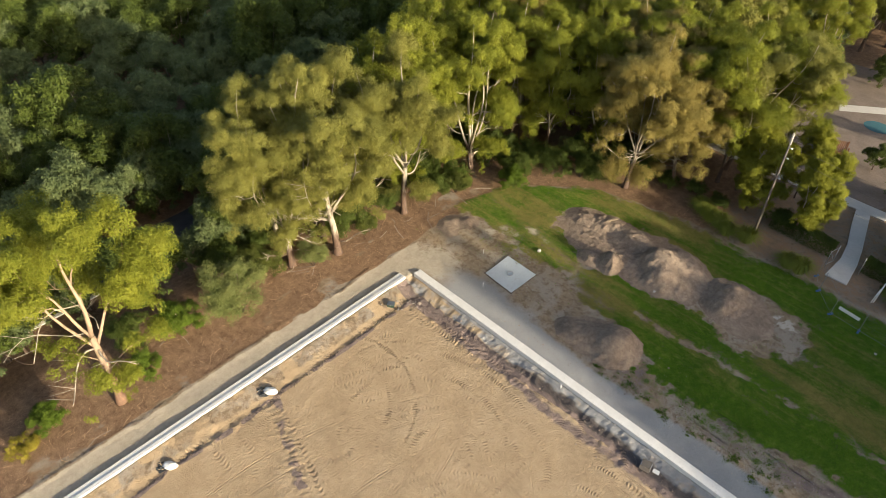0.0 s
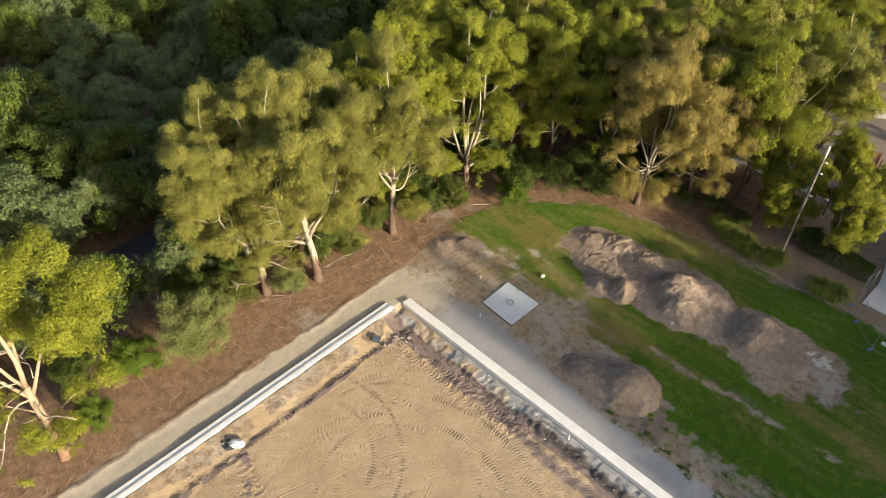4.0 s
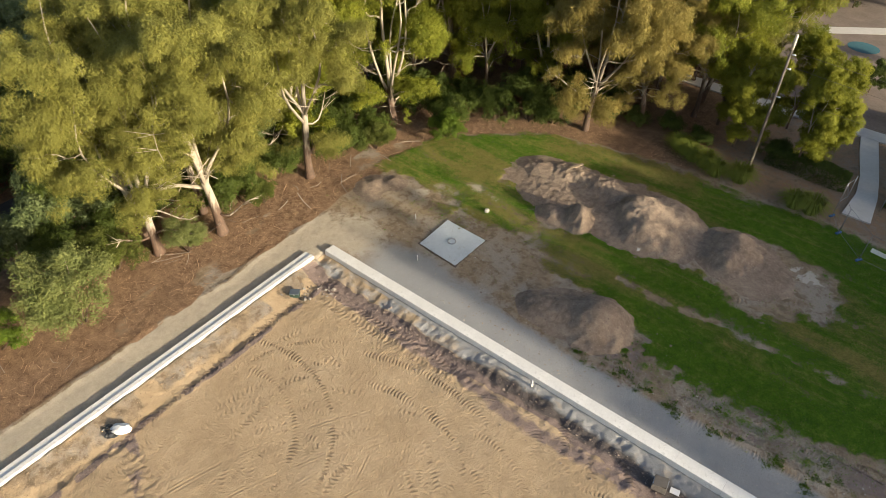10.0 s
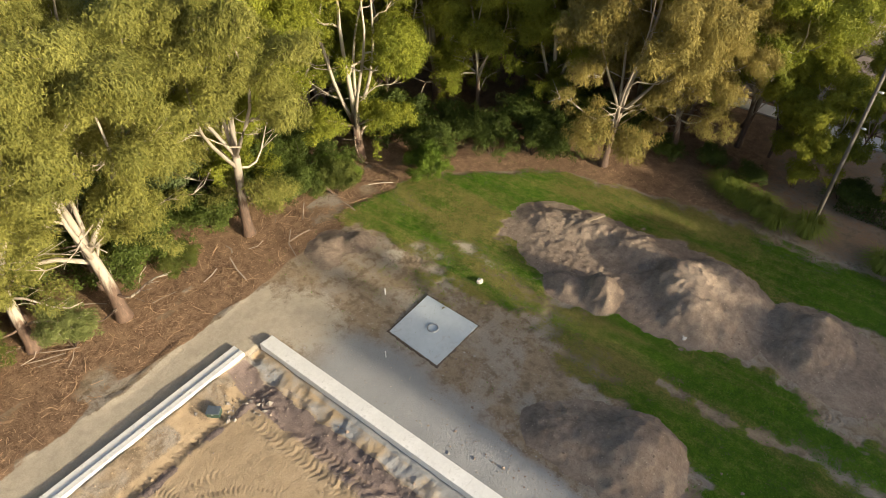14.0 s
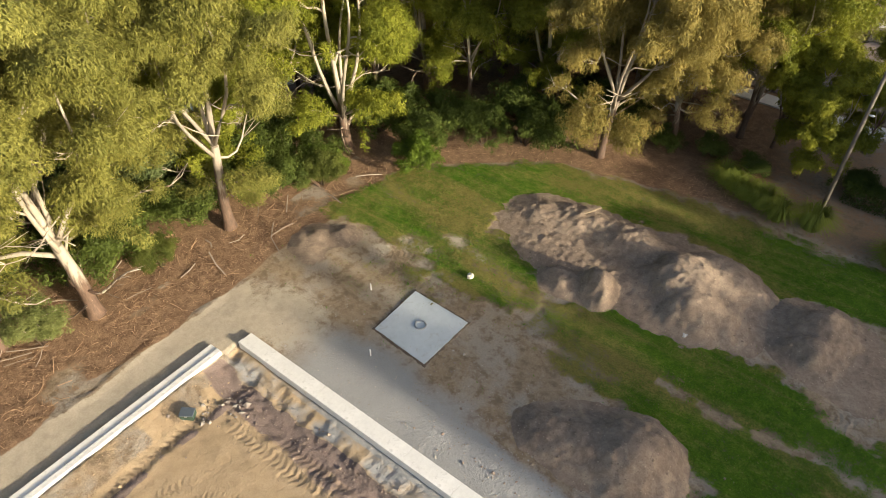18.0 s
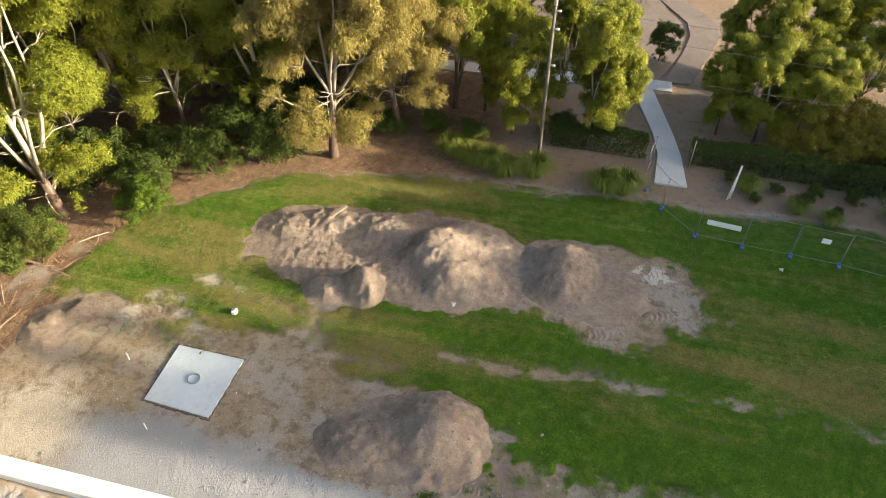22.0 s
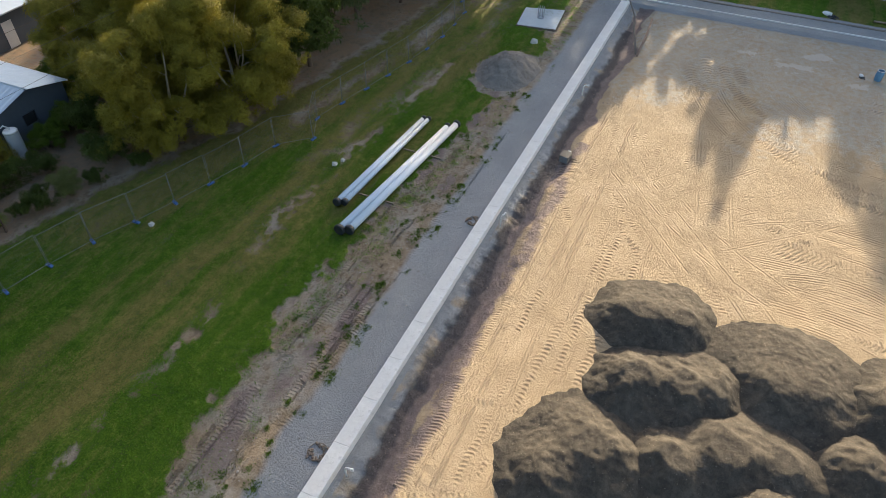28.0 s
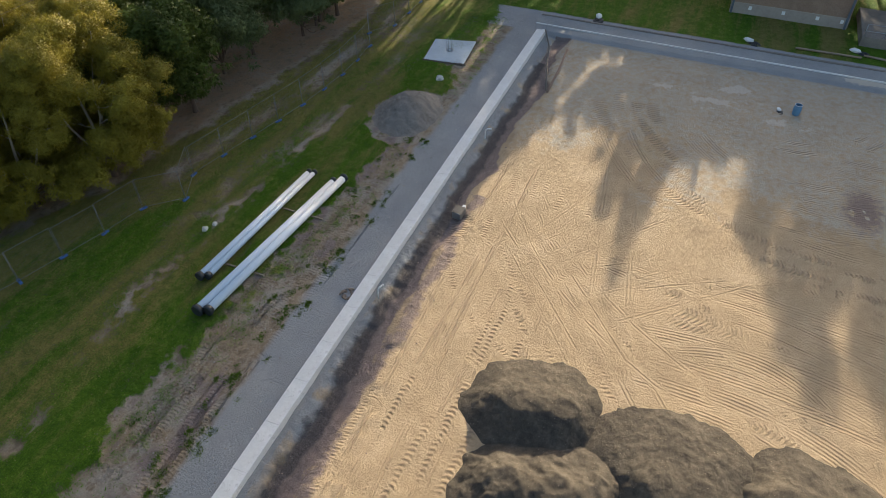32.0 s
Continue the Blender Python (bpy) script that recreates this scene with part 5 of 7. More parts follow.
for i, pk in enumerate((
        [(46.0, -9.3, 2.7, 2.2, 1.25, 2.0, 1.5), (46.2, -11.0, 2.4, 1.5, 1.0, 2.0, 1.3)],
        [(42.0, -9.9, 2.4, 1.8, 1.45, 2.0, 2.1), (42.6, -11.8, 2.2, 1.8, 1.4, 2.0, 2.8), (43.0, -13.1, 1.7, 1.1, 1.1, 2.0, 1.5)],
        [(44.3, -15.6, 2.0, 1.6, 1.15, 2.0, 1.7), (44.7, -17.2, 1.9, 1.6, 1.1, 2.0, 2.0), (46.0, -16.2, 2.2, 3.0, 0.5, 2.0)],
        [(38.0, -9.1, 2.6, 2.5, 1.35, 2.0, 2.5), (36.4, -8.0, 2.0, 1.7, 1.2, 2.0, 2.2)],
        [(40.2, -14.1, 2.0, 2.1, 1.4, 2.0, 2.6), (38.7, -12.3, 1.9, 1.7, 1.4, 2.0, 2.0), (40.5, -16.2, 1.7, 1.8, 0.9, 2.0, 1.8)],
        [(41.3, -19.6, 2.2, 2.0, 1.45, 2.0, 2.0)],
        [(44.9, -20.5, 3.2, 2.0, 1.4, 2.0, 1.7), (45.2, -22.6, 2.8, 1.8, 1.3, 2.0, 1.8)],
        [(37.6, -16.0, 2.2, 2.2, 1.4, 2.0, 2.0)])):
    tagged(heap("soil_mound", "tipped heap of dark crumbly topsoil on sand", pk, 120 + i, M_TOPSOIL, (0.032, 0.055)[i % 2], 0.09, 0.0, category="soil heap", warp=0.5), group="topsoil heaps on the pad")


# ---------------------------------------------------------------- footing slabs
def footing(name, label, corners, z, cage):
    root = tagged(empty(name), label, "concrete slab")
    cx, cy = sum(c[0] for c in corners) / 4, sum(c[1] for c in corners) / 4
    root.location = (cx, cy, ground_z(cx, cy))
    bm = bmesh.new()
    lo = [bm.verts.new((x - cx, y - cy, -0.2)) for x, y in corners]
    hi = [bm.verts.new((x - cx, y - cy, z)) for x, y in corners]
    bm.faces.new(hi)
    for k in range(4):
        bm.faces.new((lo[k], lo[(k + 1) % 4], hi[(k + 1) % 4], hi[k]))
    bmesh.ops.recalc_face_normals(bm, faces=bm.faces)
    bmesh.ops.bevel(bm, geom=list(bm.edges), offset=0.015, segments=2, affect="EDGES")
    part("slab", bm, M_SLAB, root)
    bm = bmesh.new()
    rows = []
    for k in range(120):                             # ragged spoil banked against the edge
        f, side = (k / 30) % 1, k // 30
        p, q = corners[side], corners[(side + 1) % 4]
        x, y = p[0] + (q[0] - p[0]) * f - cx, p[1] + (q[1] - p[1]) * f - cy
        w, h = random.uniform(1.04, 1.13), random.uniform(0.01, 0.07)
        rows.append([bm.verts.new((x * u, y * u, v)) for u, v in ((0.99, -0.1), (1.005, h), ((1 + w) / 2, h * random.uniform(0.6, 1.1)), (w, -0.08))])
    for k in range(120):
        for j in range(3):
            bm.faces.new((rows[k][j], rows[k - 1][j], rows[k - 1][j + 1], rows[k][j + 1]))
    bmesh.ops.recalc_face_normals(bm, faces=bm.faces)
    part("spoil_edge", bm, M_SLAB_DIRT, root, "dark damp spoil")
    ring = part("bolt_ring", tube(bmesh.new(), [Vector((0.26 * math.cos(a), 0.26 * math.sin(a), z + 0.03)) for a in np.linspace(0, math.tau, 17)], 0.035, 6), M_STEEL, root)
    for k in range(8):
        a = k * math.tau / 8
        part("bolt", tube(bmesh.new(), [Vector((0.26 * math.cos(a), 0.26 * math.sin(a), z - 0.02)), Vector((0.26 * math.cos(a), 0.26 * math.sin(a), z + cage))], 0.022, 6), M_STEEL, root)
    return root


footing("lamp_footing", "pale square concrete footing with a bolt ring", [(4.45, 4.30), (7.56, 4.10), (7.65, 7.25), (4.40, 7.32)], 0.06, 0.12)
footing("lamp_footing", "pale square concrete footing with tall bolts", [(74.5, 4.1), (78.4, 4.5), (77.6, 7.75), (74.1, 7.3)], 0.06, 0.95)


# ---------------------------------------------------------------- mesh fence
FENCE = [(24.75, 24.24), (25.63, 22.6), (27.42, 20.64), (29.78, 20.36), (32.15, 20.17), (34.47, 19.95), (36.81, 19.52), (39.14, 18.86), (41.38, 17.89), (43.66, 17.09), (46.0, 16.4), (48.4, 15.72), (50.95, 15.18), (52.6, 13.4), (54.8, 14.5), (57.24, 14.0), (59.7, 13.45), (62.07, 12.97), (64.54, 12.5), (67.06, 12.17), (69.45, 11.95), (71.93, 11.98), (74.44, 12.16), (76.55, 13.3), (78.7, 11.95), (81.4, 11.85), (83.8, 11.8)]
fence = tagged(empty("temporary_fence"), "galvanised mesh fence panels standing in blue plastic feet", "fence")
fbm_ = bmesh.new()
for a, b in (((0, 0, 2.1), (2.4, 0, 2.1)), ((0, 0, 0.15), (2.4, 0, 0.15)), ((0.02, 0, 0.0), (0.02, 0, 2.12)), ((2.38, 0, 0.0), (2.38, 0, 2.12))):
    tube(fbm_, [Vector(a), Vector(b)], 0.012, 6)
mbm = bmesh.new()
for k in range(1, 24):
    tube(mbm, [Vector((k * 0.1, 0, 0.15)), Vector((k * 0.1, 0, 2.1))], 0.0014, 3, False)
for k in range(1, 7):
    tube(mbm, [Vector((0, 0, 0.15 + k * 0.28)), Vector((2.4, 0, 0.15 + k * 0.28))], 0.0014, 3, False)
kbm = bmesh.new()
box(kbm, -0.33, 0.33, -0.12, 0.12, 0.0, 0.13, bevel=0.03)
sbm = tube(bmesh.new(), [Vector((0, 0, 0.1)), Vector((0, 0, 0.19))], 0.04, 8)
meshes = {}
for nm, b, mt in (("panel", fbm_, M_FENCE), ("mesh_infill", mbm, M_FENCE), ("foot", kbm, M_BLUE), ("socket", sbm, M_BLACK)):
    meshes[nm] = bpy.data.meshes.new(nm)
    b.to_mesh(meshes[nm])
    b.free()
    meshes[nm].materials.append(mt)
for i, ((ax, ay), (bx, by)) in enumerate(zip(FENCE, FENCE[1:])):
    L, ang = math.hypot(bx - ax, by - ay), math.degrees(math.atan2(by - ay, bx - ax))
    pn = part("panel", meshes["panel"], None, fence)
    pn.matrix_basis = pose(ax, ay, ground_z(ax, ay), random.uniform(-2, 2), 0, ang) @ Matrix.Diagonal((L / 2.42, 1, 1, 1))
    part("mesh_infill", meshes["mesh_infill"], None, pn)
for i, (ax, ay) in enumerate(FENCE):
    ft = part("foot", meshes["foot"], None, fence, "blue plastic foot")
    ft.matrix_basis = pose(ax, ay, ground_z(ax, ay), 0, 0, (60 if i < 3 else 80 if ax < 45 else -10) + random.uniform(-12, 12)) @ Matrix.Diagonal((0.7, 0.7, 0.8, 1))
    part("socket", meshes["socket"], None, ft)


def plate(name, label, x, y, z, w, h, rz, category="sign"):
    root = tagged(empty(name, x, y, z, rz), label, category)
    bm = bmesh.new()
    box(bm, -w / 2, w / 2, -0.008, 0.008, -h / 2, h / 2, bevel=0.003)
    part("board", bm, M_WHITE, root)
    for dx in (-w * 0.45, w * 0.45):
        bm = bmesh.new()
        box(bm, dx - 0.012, dx + 0.012, 0.006, 0.035, h * 0.35, h * 0.42)
        part("tie", bm, M_BLACK, root)
    return root


plate("fence_sign", "blank white banner tied to the mesh fence", 28.6, 20.44, 1.0, 1.7, 0.32, -7)
plate("fence_sign", "small white sign tied to the mesh fence", 33.4, 20.0, 1.3, 0.42, 0.3, -6)


def round_post(name, label, x, y, h, r, material, lean=(0, 0), category="post"):
    root = tagged(empty(name, x, y, ground_z(x, y)), label, category)
    part("shaft", tube(bmesh.new(), [Vector((0, 0, -0.2)), Vector((lean[0] * 0.5, lean[1] * 0.5, h * 0.5)), Vector((lean[0], lean[1], h))], [r, r * 0.96, r * 0.9], 10), material, root)
    part("cap", tube(bmesh.new(), [Vector((lean[0], lean[1], h)), Vector((lean[0], lean[1], h + 0.03))], [r * 1.1, r * 0.6], 10), M_STEEL, root)
    return root


round_post("white_post", "pale timber post in mulch near the path", 29.4, 24.5, 2.3, 0.06, M_WHITE, (0.06, 0.0))
round_post("white_post", "short pale timber post in mulch near the path", 29.25, 24.35, 1.7, 0.05, M_WHITE, (0.14, 0.0))
round_post("gate_post", "thin steel gate post beside the path", 25.0, 27.0, 1.9, 0.035, M_STEEL)
round_post("gate_post", "thin steel gate post beside the path", 27.2, 27.0, 1.9, 0.035, M_STEEL)
gate = tagged(empty("open_gate", 25.0, 27.0, ground_z(25, 27), -105), "open steel mesh gate beside the path", "gate")
for nm, a, b in (("top_rail", (0, 0, 1.7), (1.1, 0, 1.7)), ("bottom_rail", (0, 0, 0.15), (1.1, 0, 0.15)), ("stile", (0.02, 0, 0.1), (0.02, 0, 1.75)), ("stile", (1.08, 0, 0.1), (1.08, 0, 1.75)), ("brace", (0, 0, 0.15), (1.1, 0, 1.7))):
    part(nm, tube(bmesh.new(), [Vector(a), Vector(b)], 0.02, 6), M_STEEL, gate)


# ---------------------------------------------------------------- lamp columns lying on bearers
def column(name, label, ax, ay, bx, by, r0, r1, z):
    root = tagged(empty(name), label, "lamp column", group="lamp columns on the grass")
    L = math.hypot(bx - ax, by - ay)
    root.matrix_basis = pose(ax, ay, z, 0, 0, math.degrees(math.atan2(by - ay, bx - ax)))
    part("shaft", tube(bmesh.new(), [Vector((0, 0, 0)), Vector((L * 0.5, 0, 0)), Vector((L, 0, 0))], [r0, (r0 + r1) / 2, r1], 12), M_WHITE_STEEL, root)
    part("base_wrap", tube(bmesh.new(), [Vector((-0.12, 0, 0)), Vector((-0.02, 0, 0)), Vector((0.16, 0, 0))], [r0 * 1.25, r0 * 1.4, r0 * 1.08], 12), M_BLACK, root, "black wrapped base")
    part("end_wrap", tube(bmesh.new(), [Vector((L - 0.15, 0, 0)), Vector((L + 0.04, 0, 0)), Vector((L + 0.12, 0, 0))], [r1 * 1.06, r1 * 1.3, r1 * 1.1], 12), M_BLACK, root, "black wrapped end")
    return root


column("lamp_column", "white steel lamp column lying on timber bearers", 45.35, 7.05, 57.2, 5.95, 0.24, 0.20, 0.14)
column("lamp_column", "white steel lamp column lying on timber bearers", 45.55, 6.55, 57.7, 5.52, 0.22, 0.22, 0.14)
column("lamp_column", "slender white lamp column lying on timber bearers", 47.4, 8.45, 57.5, 7.85, 0.19, 0.15, 0.10)
column("lamp_column", "slender white lamp column lying on timber bearers", 47.6, 8.08, 57.6, 7.52, 0.16, 0.14, 0.08)
for x, y0, y1 in ((48.9, 5.6, 8.9), (54.1, 5.0, 8.5)):
    b = tagged(empty("timber_bearer", x, y0, ground_z(x, y0)), "rough timber bearer under the lamp columns", "timber", group="timber bearers")
    bm = bmesh.new()
    box(bm, -0.05, 0.05, 0, y1 - y0, -0.02, 0.09, bevel=0.008)
    part("beam", bm, M_TIMBER, b)


# ---------------------------------------------------------------- pits, bags, drums
def pit_box(x, y, rz):
    root = tagged(empty("pit_box", x, y, ground_z(x, y), rz), "grey cable pit with a lifted lid in the trench", "pit")
    for nm, b in (("side", (-0.35, 0.35, 0.26, 0.3, 0, 0.45)), ("side", (-0.35, 0.35, -0.3, -0.26, 0, 0.45)), ("end", (-0.35, -0.31, -0.26, 0.26, 0, 0.45)), ("end", (0.31, 0.35, -0.26, 0.26, 0, 0.45))):
        bm = bmesh.new()
        box(bm, *b, bevel=0.008)
        part(nm, bm, M_MOUND_GREY if nm == "side" else M_STEEL, root)
    bm = bmesh.new()
    box(bm, -0.32, 0.32, -0.27, 0.27, 0.45, 0.49, bevel=0.01)
    lid = part("lid", bm, M_POLE, root)
    lid.matrix_basis = pose(0.02, 0.03, 0.0, 3, -4, 8)
    bm = bmesh.new()
    box(bm, 0.5, 0.95, -0.1, 0.2, 0.05, 0.12, bevel=0.01)
    part("conduit_stub", bm, M_WHITE, root)
    return root


pit_box(24.35, -1.4, 10)
pit_box(57.9, -1.95, -8)


def sack(x, y, rz, seed, size=0.75):
    rs2 = np.random.RandomState(seed)
    root = tagged(empty("bag", x, y, ground_z(x, y) - 0.02, rz), "white plastic bag lying beside dark rubble", "bag")
    root.scale = (size, size, size)
    bm = bmesh.new()
    bmesh.ops.create_icosphere(bm, subdivisions=3, radius=1.0)
    for v in bm.verts:
        n = noise.noise(v.co * 2.3 + Vector((seed, 0, 0)))
        v.co = Vector((v.co.x * 0.55, v.co.y * 0.34, v.co.z * 0.22 + 0.2)) * (1 + 0.28 * n)
    part("body", bm, M_WHITE, root, smooth=True)
    for k in range(6):
        p = Vector((rs2.uniform(-1.0, -0.4), rs2.uniform(-0.4, 0.4), 0.08))
        m = Matrix.Translation(p) @ Euler(rs2.uniform(0, 3, 3)).to_matrix().to_4x4() @ Matrix.Diagonal((0.22, 0.16, 0.12, 1))
        bm = bmesh.new()
        bmesh.ops.create_icosphere(bm, subdivisions=1, radius=1.0, matrix=m)
        part("stone", bm, M_BLACK, root, "dark wet stone")
    bm = bmesh.new()
    bmesh.ops.create_icosphere(bm, subdivisions=3, radius=1.0)
    for v in bm.verts:
        n = noise.noise(v.co * 3.1 + Vector((0, seed, 0)))
        v.co = Vector((v.co.x * 0.75 - 0.75, v.co.y * 0.6, max(-0.02, v.co.z * 0.10 * (1 + 1.5 * n)))) * (1 + 0.22 * n)
    part("plastic_sheet", bm, M_BLACK, root, "crumpled black plastic sheet", smooth=True)
    return root


sack(1.6, -15.9, 35, 3, 0.95)
sack(1.85, -24.1, 40, 5, 0.9)
sack(86.8, -3.7, 10, 7)
sack(86.95, -16.0, 60, 8)
sack(88.2, -24.0, 80, 9)

toolbox = tagged(empty("crate", 1.4, -3.9, ground_z(1.4, -3.9), 35), "small dark green crate in the trench", "crate")
bm = bmesh.new()
box(bm, -0.28, 0.28, -0.2, 0.2, 0.0, 0.3, bevel=0.02)
part("body", bm, rough_material("dark green plastic", (0.02, 0.045, 0.035), (0.045, 0.08, 0.06), 9.0, 0.5, 0.1, 0.01), toolbox)
bm = bmesh.new()
box(bm, -0.3, 0.3, -0.22, 0.22, 0.3, 0.345, bevel=0.015)
part("lid", bm, M_SHED, toolbox)
bm = bmesh.new()
box(bm, -0.05, 0.05, -0.23, -0.215, 0.24, 0.31)
part("latch", bm, M_STEEL, toolbox)


def elbow(x, y, rz):
    """A white conduit bend standing out of the trench beside the beam."""
    root = tagged(empty("conduit_bend", x, y, -0.35, rz), "white plastic conduit bend beside the kerb beam", "pipe")
    part("pipe", tube(bmesh.new(), [Vector((0, 0, -0.2)), Vector((0, 0, 0.35)), Vector((0.04, 0, 0.5)), Vector((0.14, 0, 0.58)), Vector((0.34, 0, 0.58))], 0.045, 10), M_WHITE, root)
    part("collar", tube(bmesh.new(), [Vector((0.3, 0, 0.58)), Vector((0.4, 0, 0.58))], 0.06, 10), M_WHITE, root)
    return root


for x, y, a in ((16.4, -0.5, -60), (33.1, -0.55, -90), (49.97, -0.6, -20), (66.0, -0.7, -70)):
    elbow(x, y, a)


def pit_ring(x, y, r=0.42):
    root = tagged(empty("pit_ring", x, y, ground_z(x, y)), "round rubble ring of a drain in gravel", "drain")
    bm = bmesh.new()
    for k in range(26):
        a, q = random.uniform(0, math.tau), r * random.uniform(0.55, 1.1)
        m = Matrix.Translation((math.cos(a) * q, math.sin(a) * q, 0.03)) @ Euler((random.random() * 3, 0, random.random() * 3)).to_matrix().to_4x4() @ Matrix.Diagonal((0.11, 0.08, 0.06, 1))
        bmesh.ops.create_icosphere(bm, subdivisions=1, radius=1.0, matrix=m)
    part("rubble", bm, M_MOUND, root)
    part("rim", tube(bmesh.new(), [Vector((r * math.cos(a), r * math.sin(a), 0.03)) for a in np.linspace(0, math.tau, 19)], 0.02, 6), M_MOUND_GREY, root)
    return root


pit_ring(33.4, 0.95)
pit_ring(49.4, 0.85, 0.36)

drum = tagged(empty("drum", 76.9, -19.95, ground_z(76.9, -19.95)), "open blue plastic drum on bare earth", "drum")
drum.scale = (0.85, 0.85, 0.85)
part("wall", tube(bmesh.new(), [Vector((0, 0, z)) for z in (0, 0.06, 0.3, 0.34, 0.6, 0.64, 0.9)], [0.27, 0.30, 0.31, 0.325, 0.325, 0.31, 0.29], 20, False), rough_material("faded blue drum", (0.07, 0.19, 0.34), (0.16, 0.32, 0.46), 5.0, 0.6, 0.15, 0.01), drum, smooth=True)
part("rim", tube(bmesh.new(), [Vector((0.29 * math.cos(a), 0.29 * math.sin(a), 0.91)) for a in np.linspace(0, math.tau, 25)], 0.022, 6), M_WHITE, drum, "pale worn rim")
part("base", tube(bmesh.new(), [Vector((0, 0, 0.02)), Vector((0, 0, 0.05))], 0.27, 20), M_BLACK, drum)
sack(77.1, -18.85, 15, 12, 0.42)


def stone(x, y, r, seed, label="pale rock lying on grass", material=None):
    bm = bmesh.new()
    bmesh.ops.create_icosphere(bm, subdivisions=3, radius=r)
    for v in bm.verts:
        n = noise.noise(v.co * (1.6 / r) + Vector((seed * 3.1, 0, 0)))
        v.co = v.co * (1 + 0.45 * n)
        v.co.z *= 0.65
    ob = part("rock", bm, material or M_ROCK, smooth=False)
    ob.location = (x, y, ground_z(x, y) + r * 0.3)
    return tagged(ob, label, "rock")


stone(5.95, 9.75, 0.18, 1)
stone(15.95, 12.75, 0.24, 2, "grey boulder at the foot of a soil heap", M_PATH)
stone(41.6, 17.0, 0.17, 3, "grey rock lying on grass", M_PATH)
stone(71.6, 4.9, 0.3, 4)
stone(50.8, 10.7, 0.18, 5, "grey rock lying on grass", M_PATH)
stone(51.4, 10.5, 0.14, 6, "grey rock lying on grass", M_PATH)
stone(31.6, 19.0, 0.10, 7)
for i, (x, y) in enumerate(((5.34, 3.03), (2.61, 6.07))):
    pg = tagged(empty("survey_peg", x, y, ground_z(x, y)), "white timber survey peg in dirt", "peg", group="survey pegs")
    bm = bmesh.new()
    box(bm, -0.025, 0.025, -0.02, 0.02, -0.1, 0.45, bevel=0.004)
    part("stake", bm, M_WHITE, pg)
plank = tagged(empty("plank", 8.65, 17.1, ground_z(8.65, 17.1) + 0.98, 65), "weathered timber plank lying on the soil heap", "plank")
bm = bmesh.new()
box(bm, -0.55, 0.55, -0.1, 0.1, -0.02, 0.03, bevel=0.006)
part("board", bm, M_TIMBER, plank)

# hose and scar at the far corner
hose = tagged(empty("hose", 0, 0, -0.3), "grey flexible hose on bare earth near the corner", "hose")
part("pipe", tube(bmesh.new(), [Vector(p) for p in ((82.3, -0.2, 0.32), (81.6, -0.5, 0.25), (79.6, -1.35, 0.05), (77.9, -1.6, 0.02), (75.4, -2.3, 0.02), (73.3, -2.8, 0.03))], 0.065, 8), M_POLE, hose)
rust = tagged(empty("steel_bar", 0, 0, ground_z(77, -2.6)), "rusty steel bar lying on bare earth", "steel bar")
part("bar", tube(bmesh.new(), [Vector((80.4, -2.6, 0.05)), Vector((77, -2.85, 0.05)), Vector((73.3, -2.95, 0.05))], 0.10, 6), M_BRICK, rust)

# ---------------------------------------------------------------- far side
for nm, x, w, lab in (("kerb_line", 83.75, 0.12, "thin pale concrete edging strip in gravel"), ("kerb_east", 85.6, 0.18, "low concrete kerb between gravel and lawn")):
    k = tagged(empty(nm), lab, "kerb", kind="structure")
    bm = bmesh.new()
    box(bm, x - w / 2, x + w / 2, -70, 1.0, -0.5, -0.14, bevel=0.012)
    part("strip", bm, M_CONCRETE if nm == "kerb_line" else M_MOUND_GREY, k)
bld = tagged(empty("brick_building", 92.3, -14.0, ground_z(92, -14)), "low brown brick building beside the lawn", "building")
bm = bmesh.new()
box(bm, 0, 9, -9.4, 0, -0.2, 4.6)
part("wall", bm, M_BRICK, bld)
bm = bmesh.new()
box(bm, -0.03, 9.03, -9.43, 0.03, -0.2, 0.95, bevel=0.01)
part("plinth", bm, rough_material("pale render", (0.30, 0.25, 0.21), (0.42, 0.36, 0.31), 4.0, 0.9, 0.2, 0.01), bld)
bm = bmesh.new()
box(bm, -0.5, 9.5, -9.9, 0.5, 4.6, 4.85, bevel=0.02)
part("roof", bm, M_ROOF, bld)
for yy in (-1.6, -4.3, -7.0, -8.9):
    bm = bmesh.new()
    box(bm, -0.06, -0.032, yy - 0.13, yy + 0.13, 0.45, 0.75, bevel=0.006)
    part("vent", bm, M_WHITE, bld)
for yy in (-0.1, -9.2):
    bm = bmesh.new()
    box(bm, -0.12, -0.034, yy - 0.12, yy + 0.05, -0.2, 4.6)
    part("pilaster", bm, M_SHED, bld)
ramp_st = tagged(empty("entry_ramp", 89.5, -26.5, ground_z(89, -26)), "concrete entry landing with a steel handrail", "landing")
bm = bmesh.new()
box(bm, 0, 6, -2.2, 2.2, -0.1, 0.8, bevel=0.02)
part("landing", bm, M_MOUND_GREY, ramp_st)
for yy in (-2.1, -0.7, 0.7, 2.1):
    part("baluster", tube(bmesh.new(), [Vector((0.1, yy, 0.8)), Vector((0.1, yy, 1.8))], 0.03, 6), M_STEEL, ramp_st)
for zz in (1.25, 1.8):
    part("rail", tube(bmesh.new(), [Vector((0.1, -2.1, zz)), Vector((0.1, 2.1, zz))], 0.025, 6), M_STEEL, ramp_st)
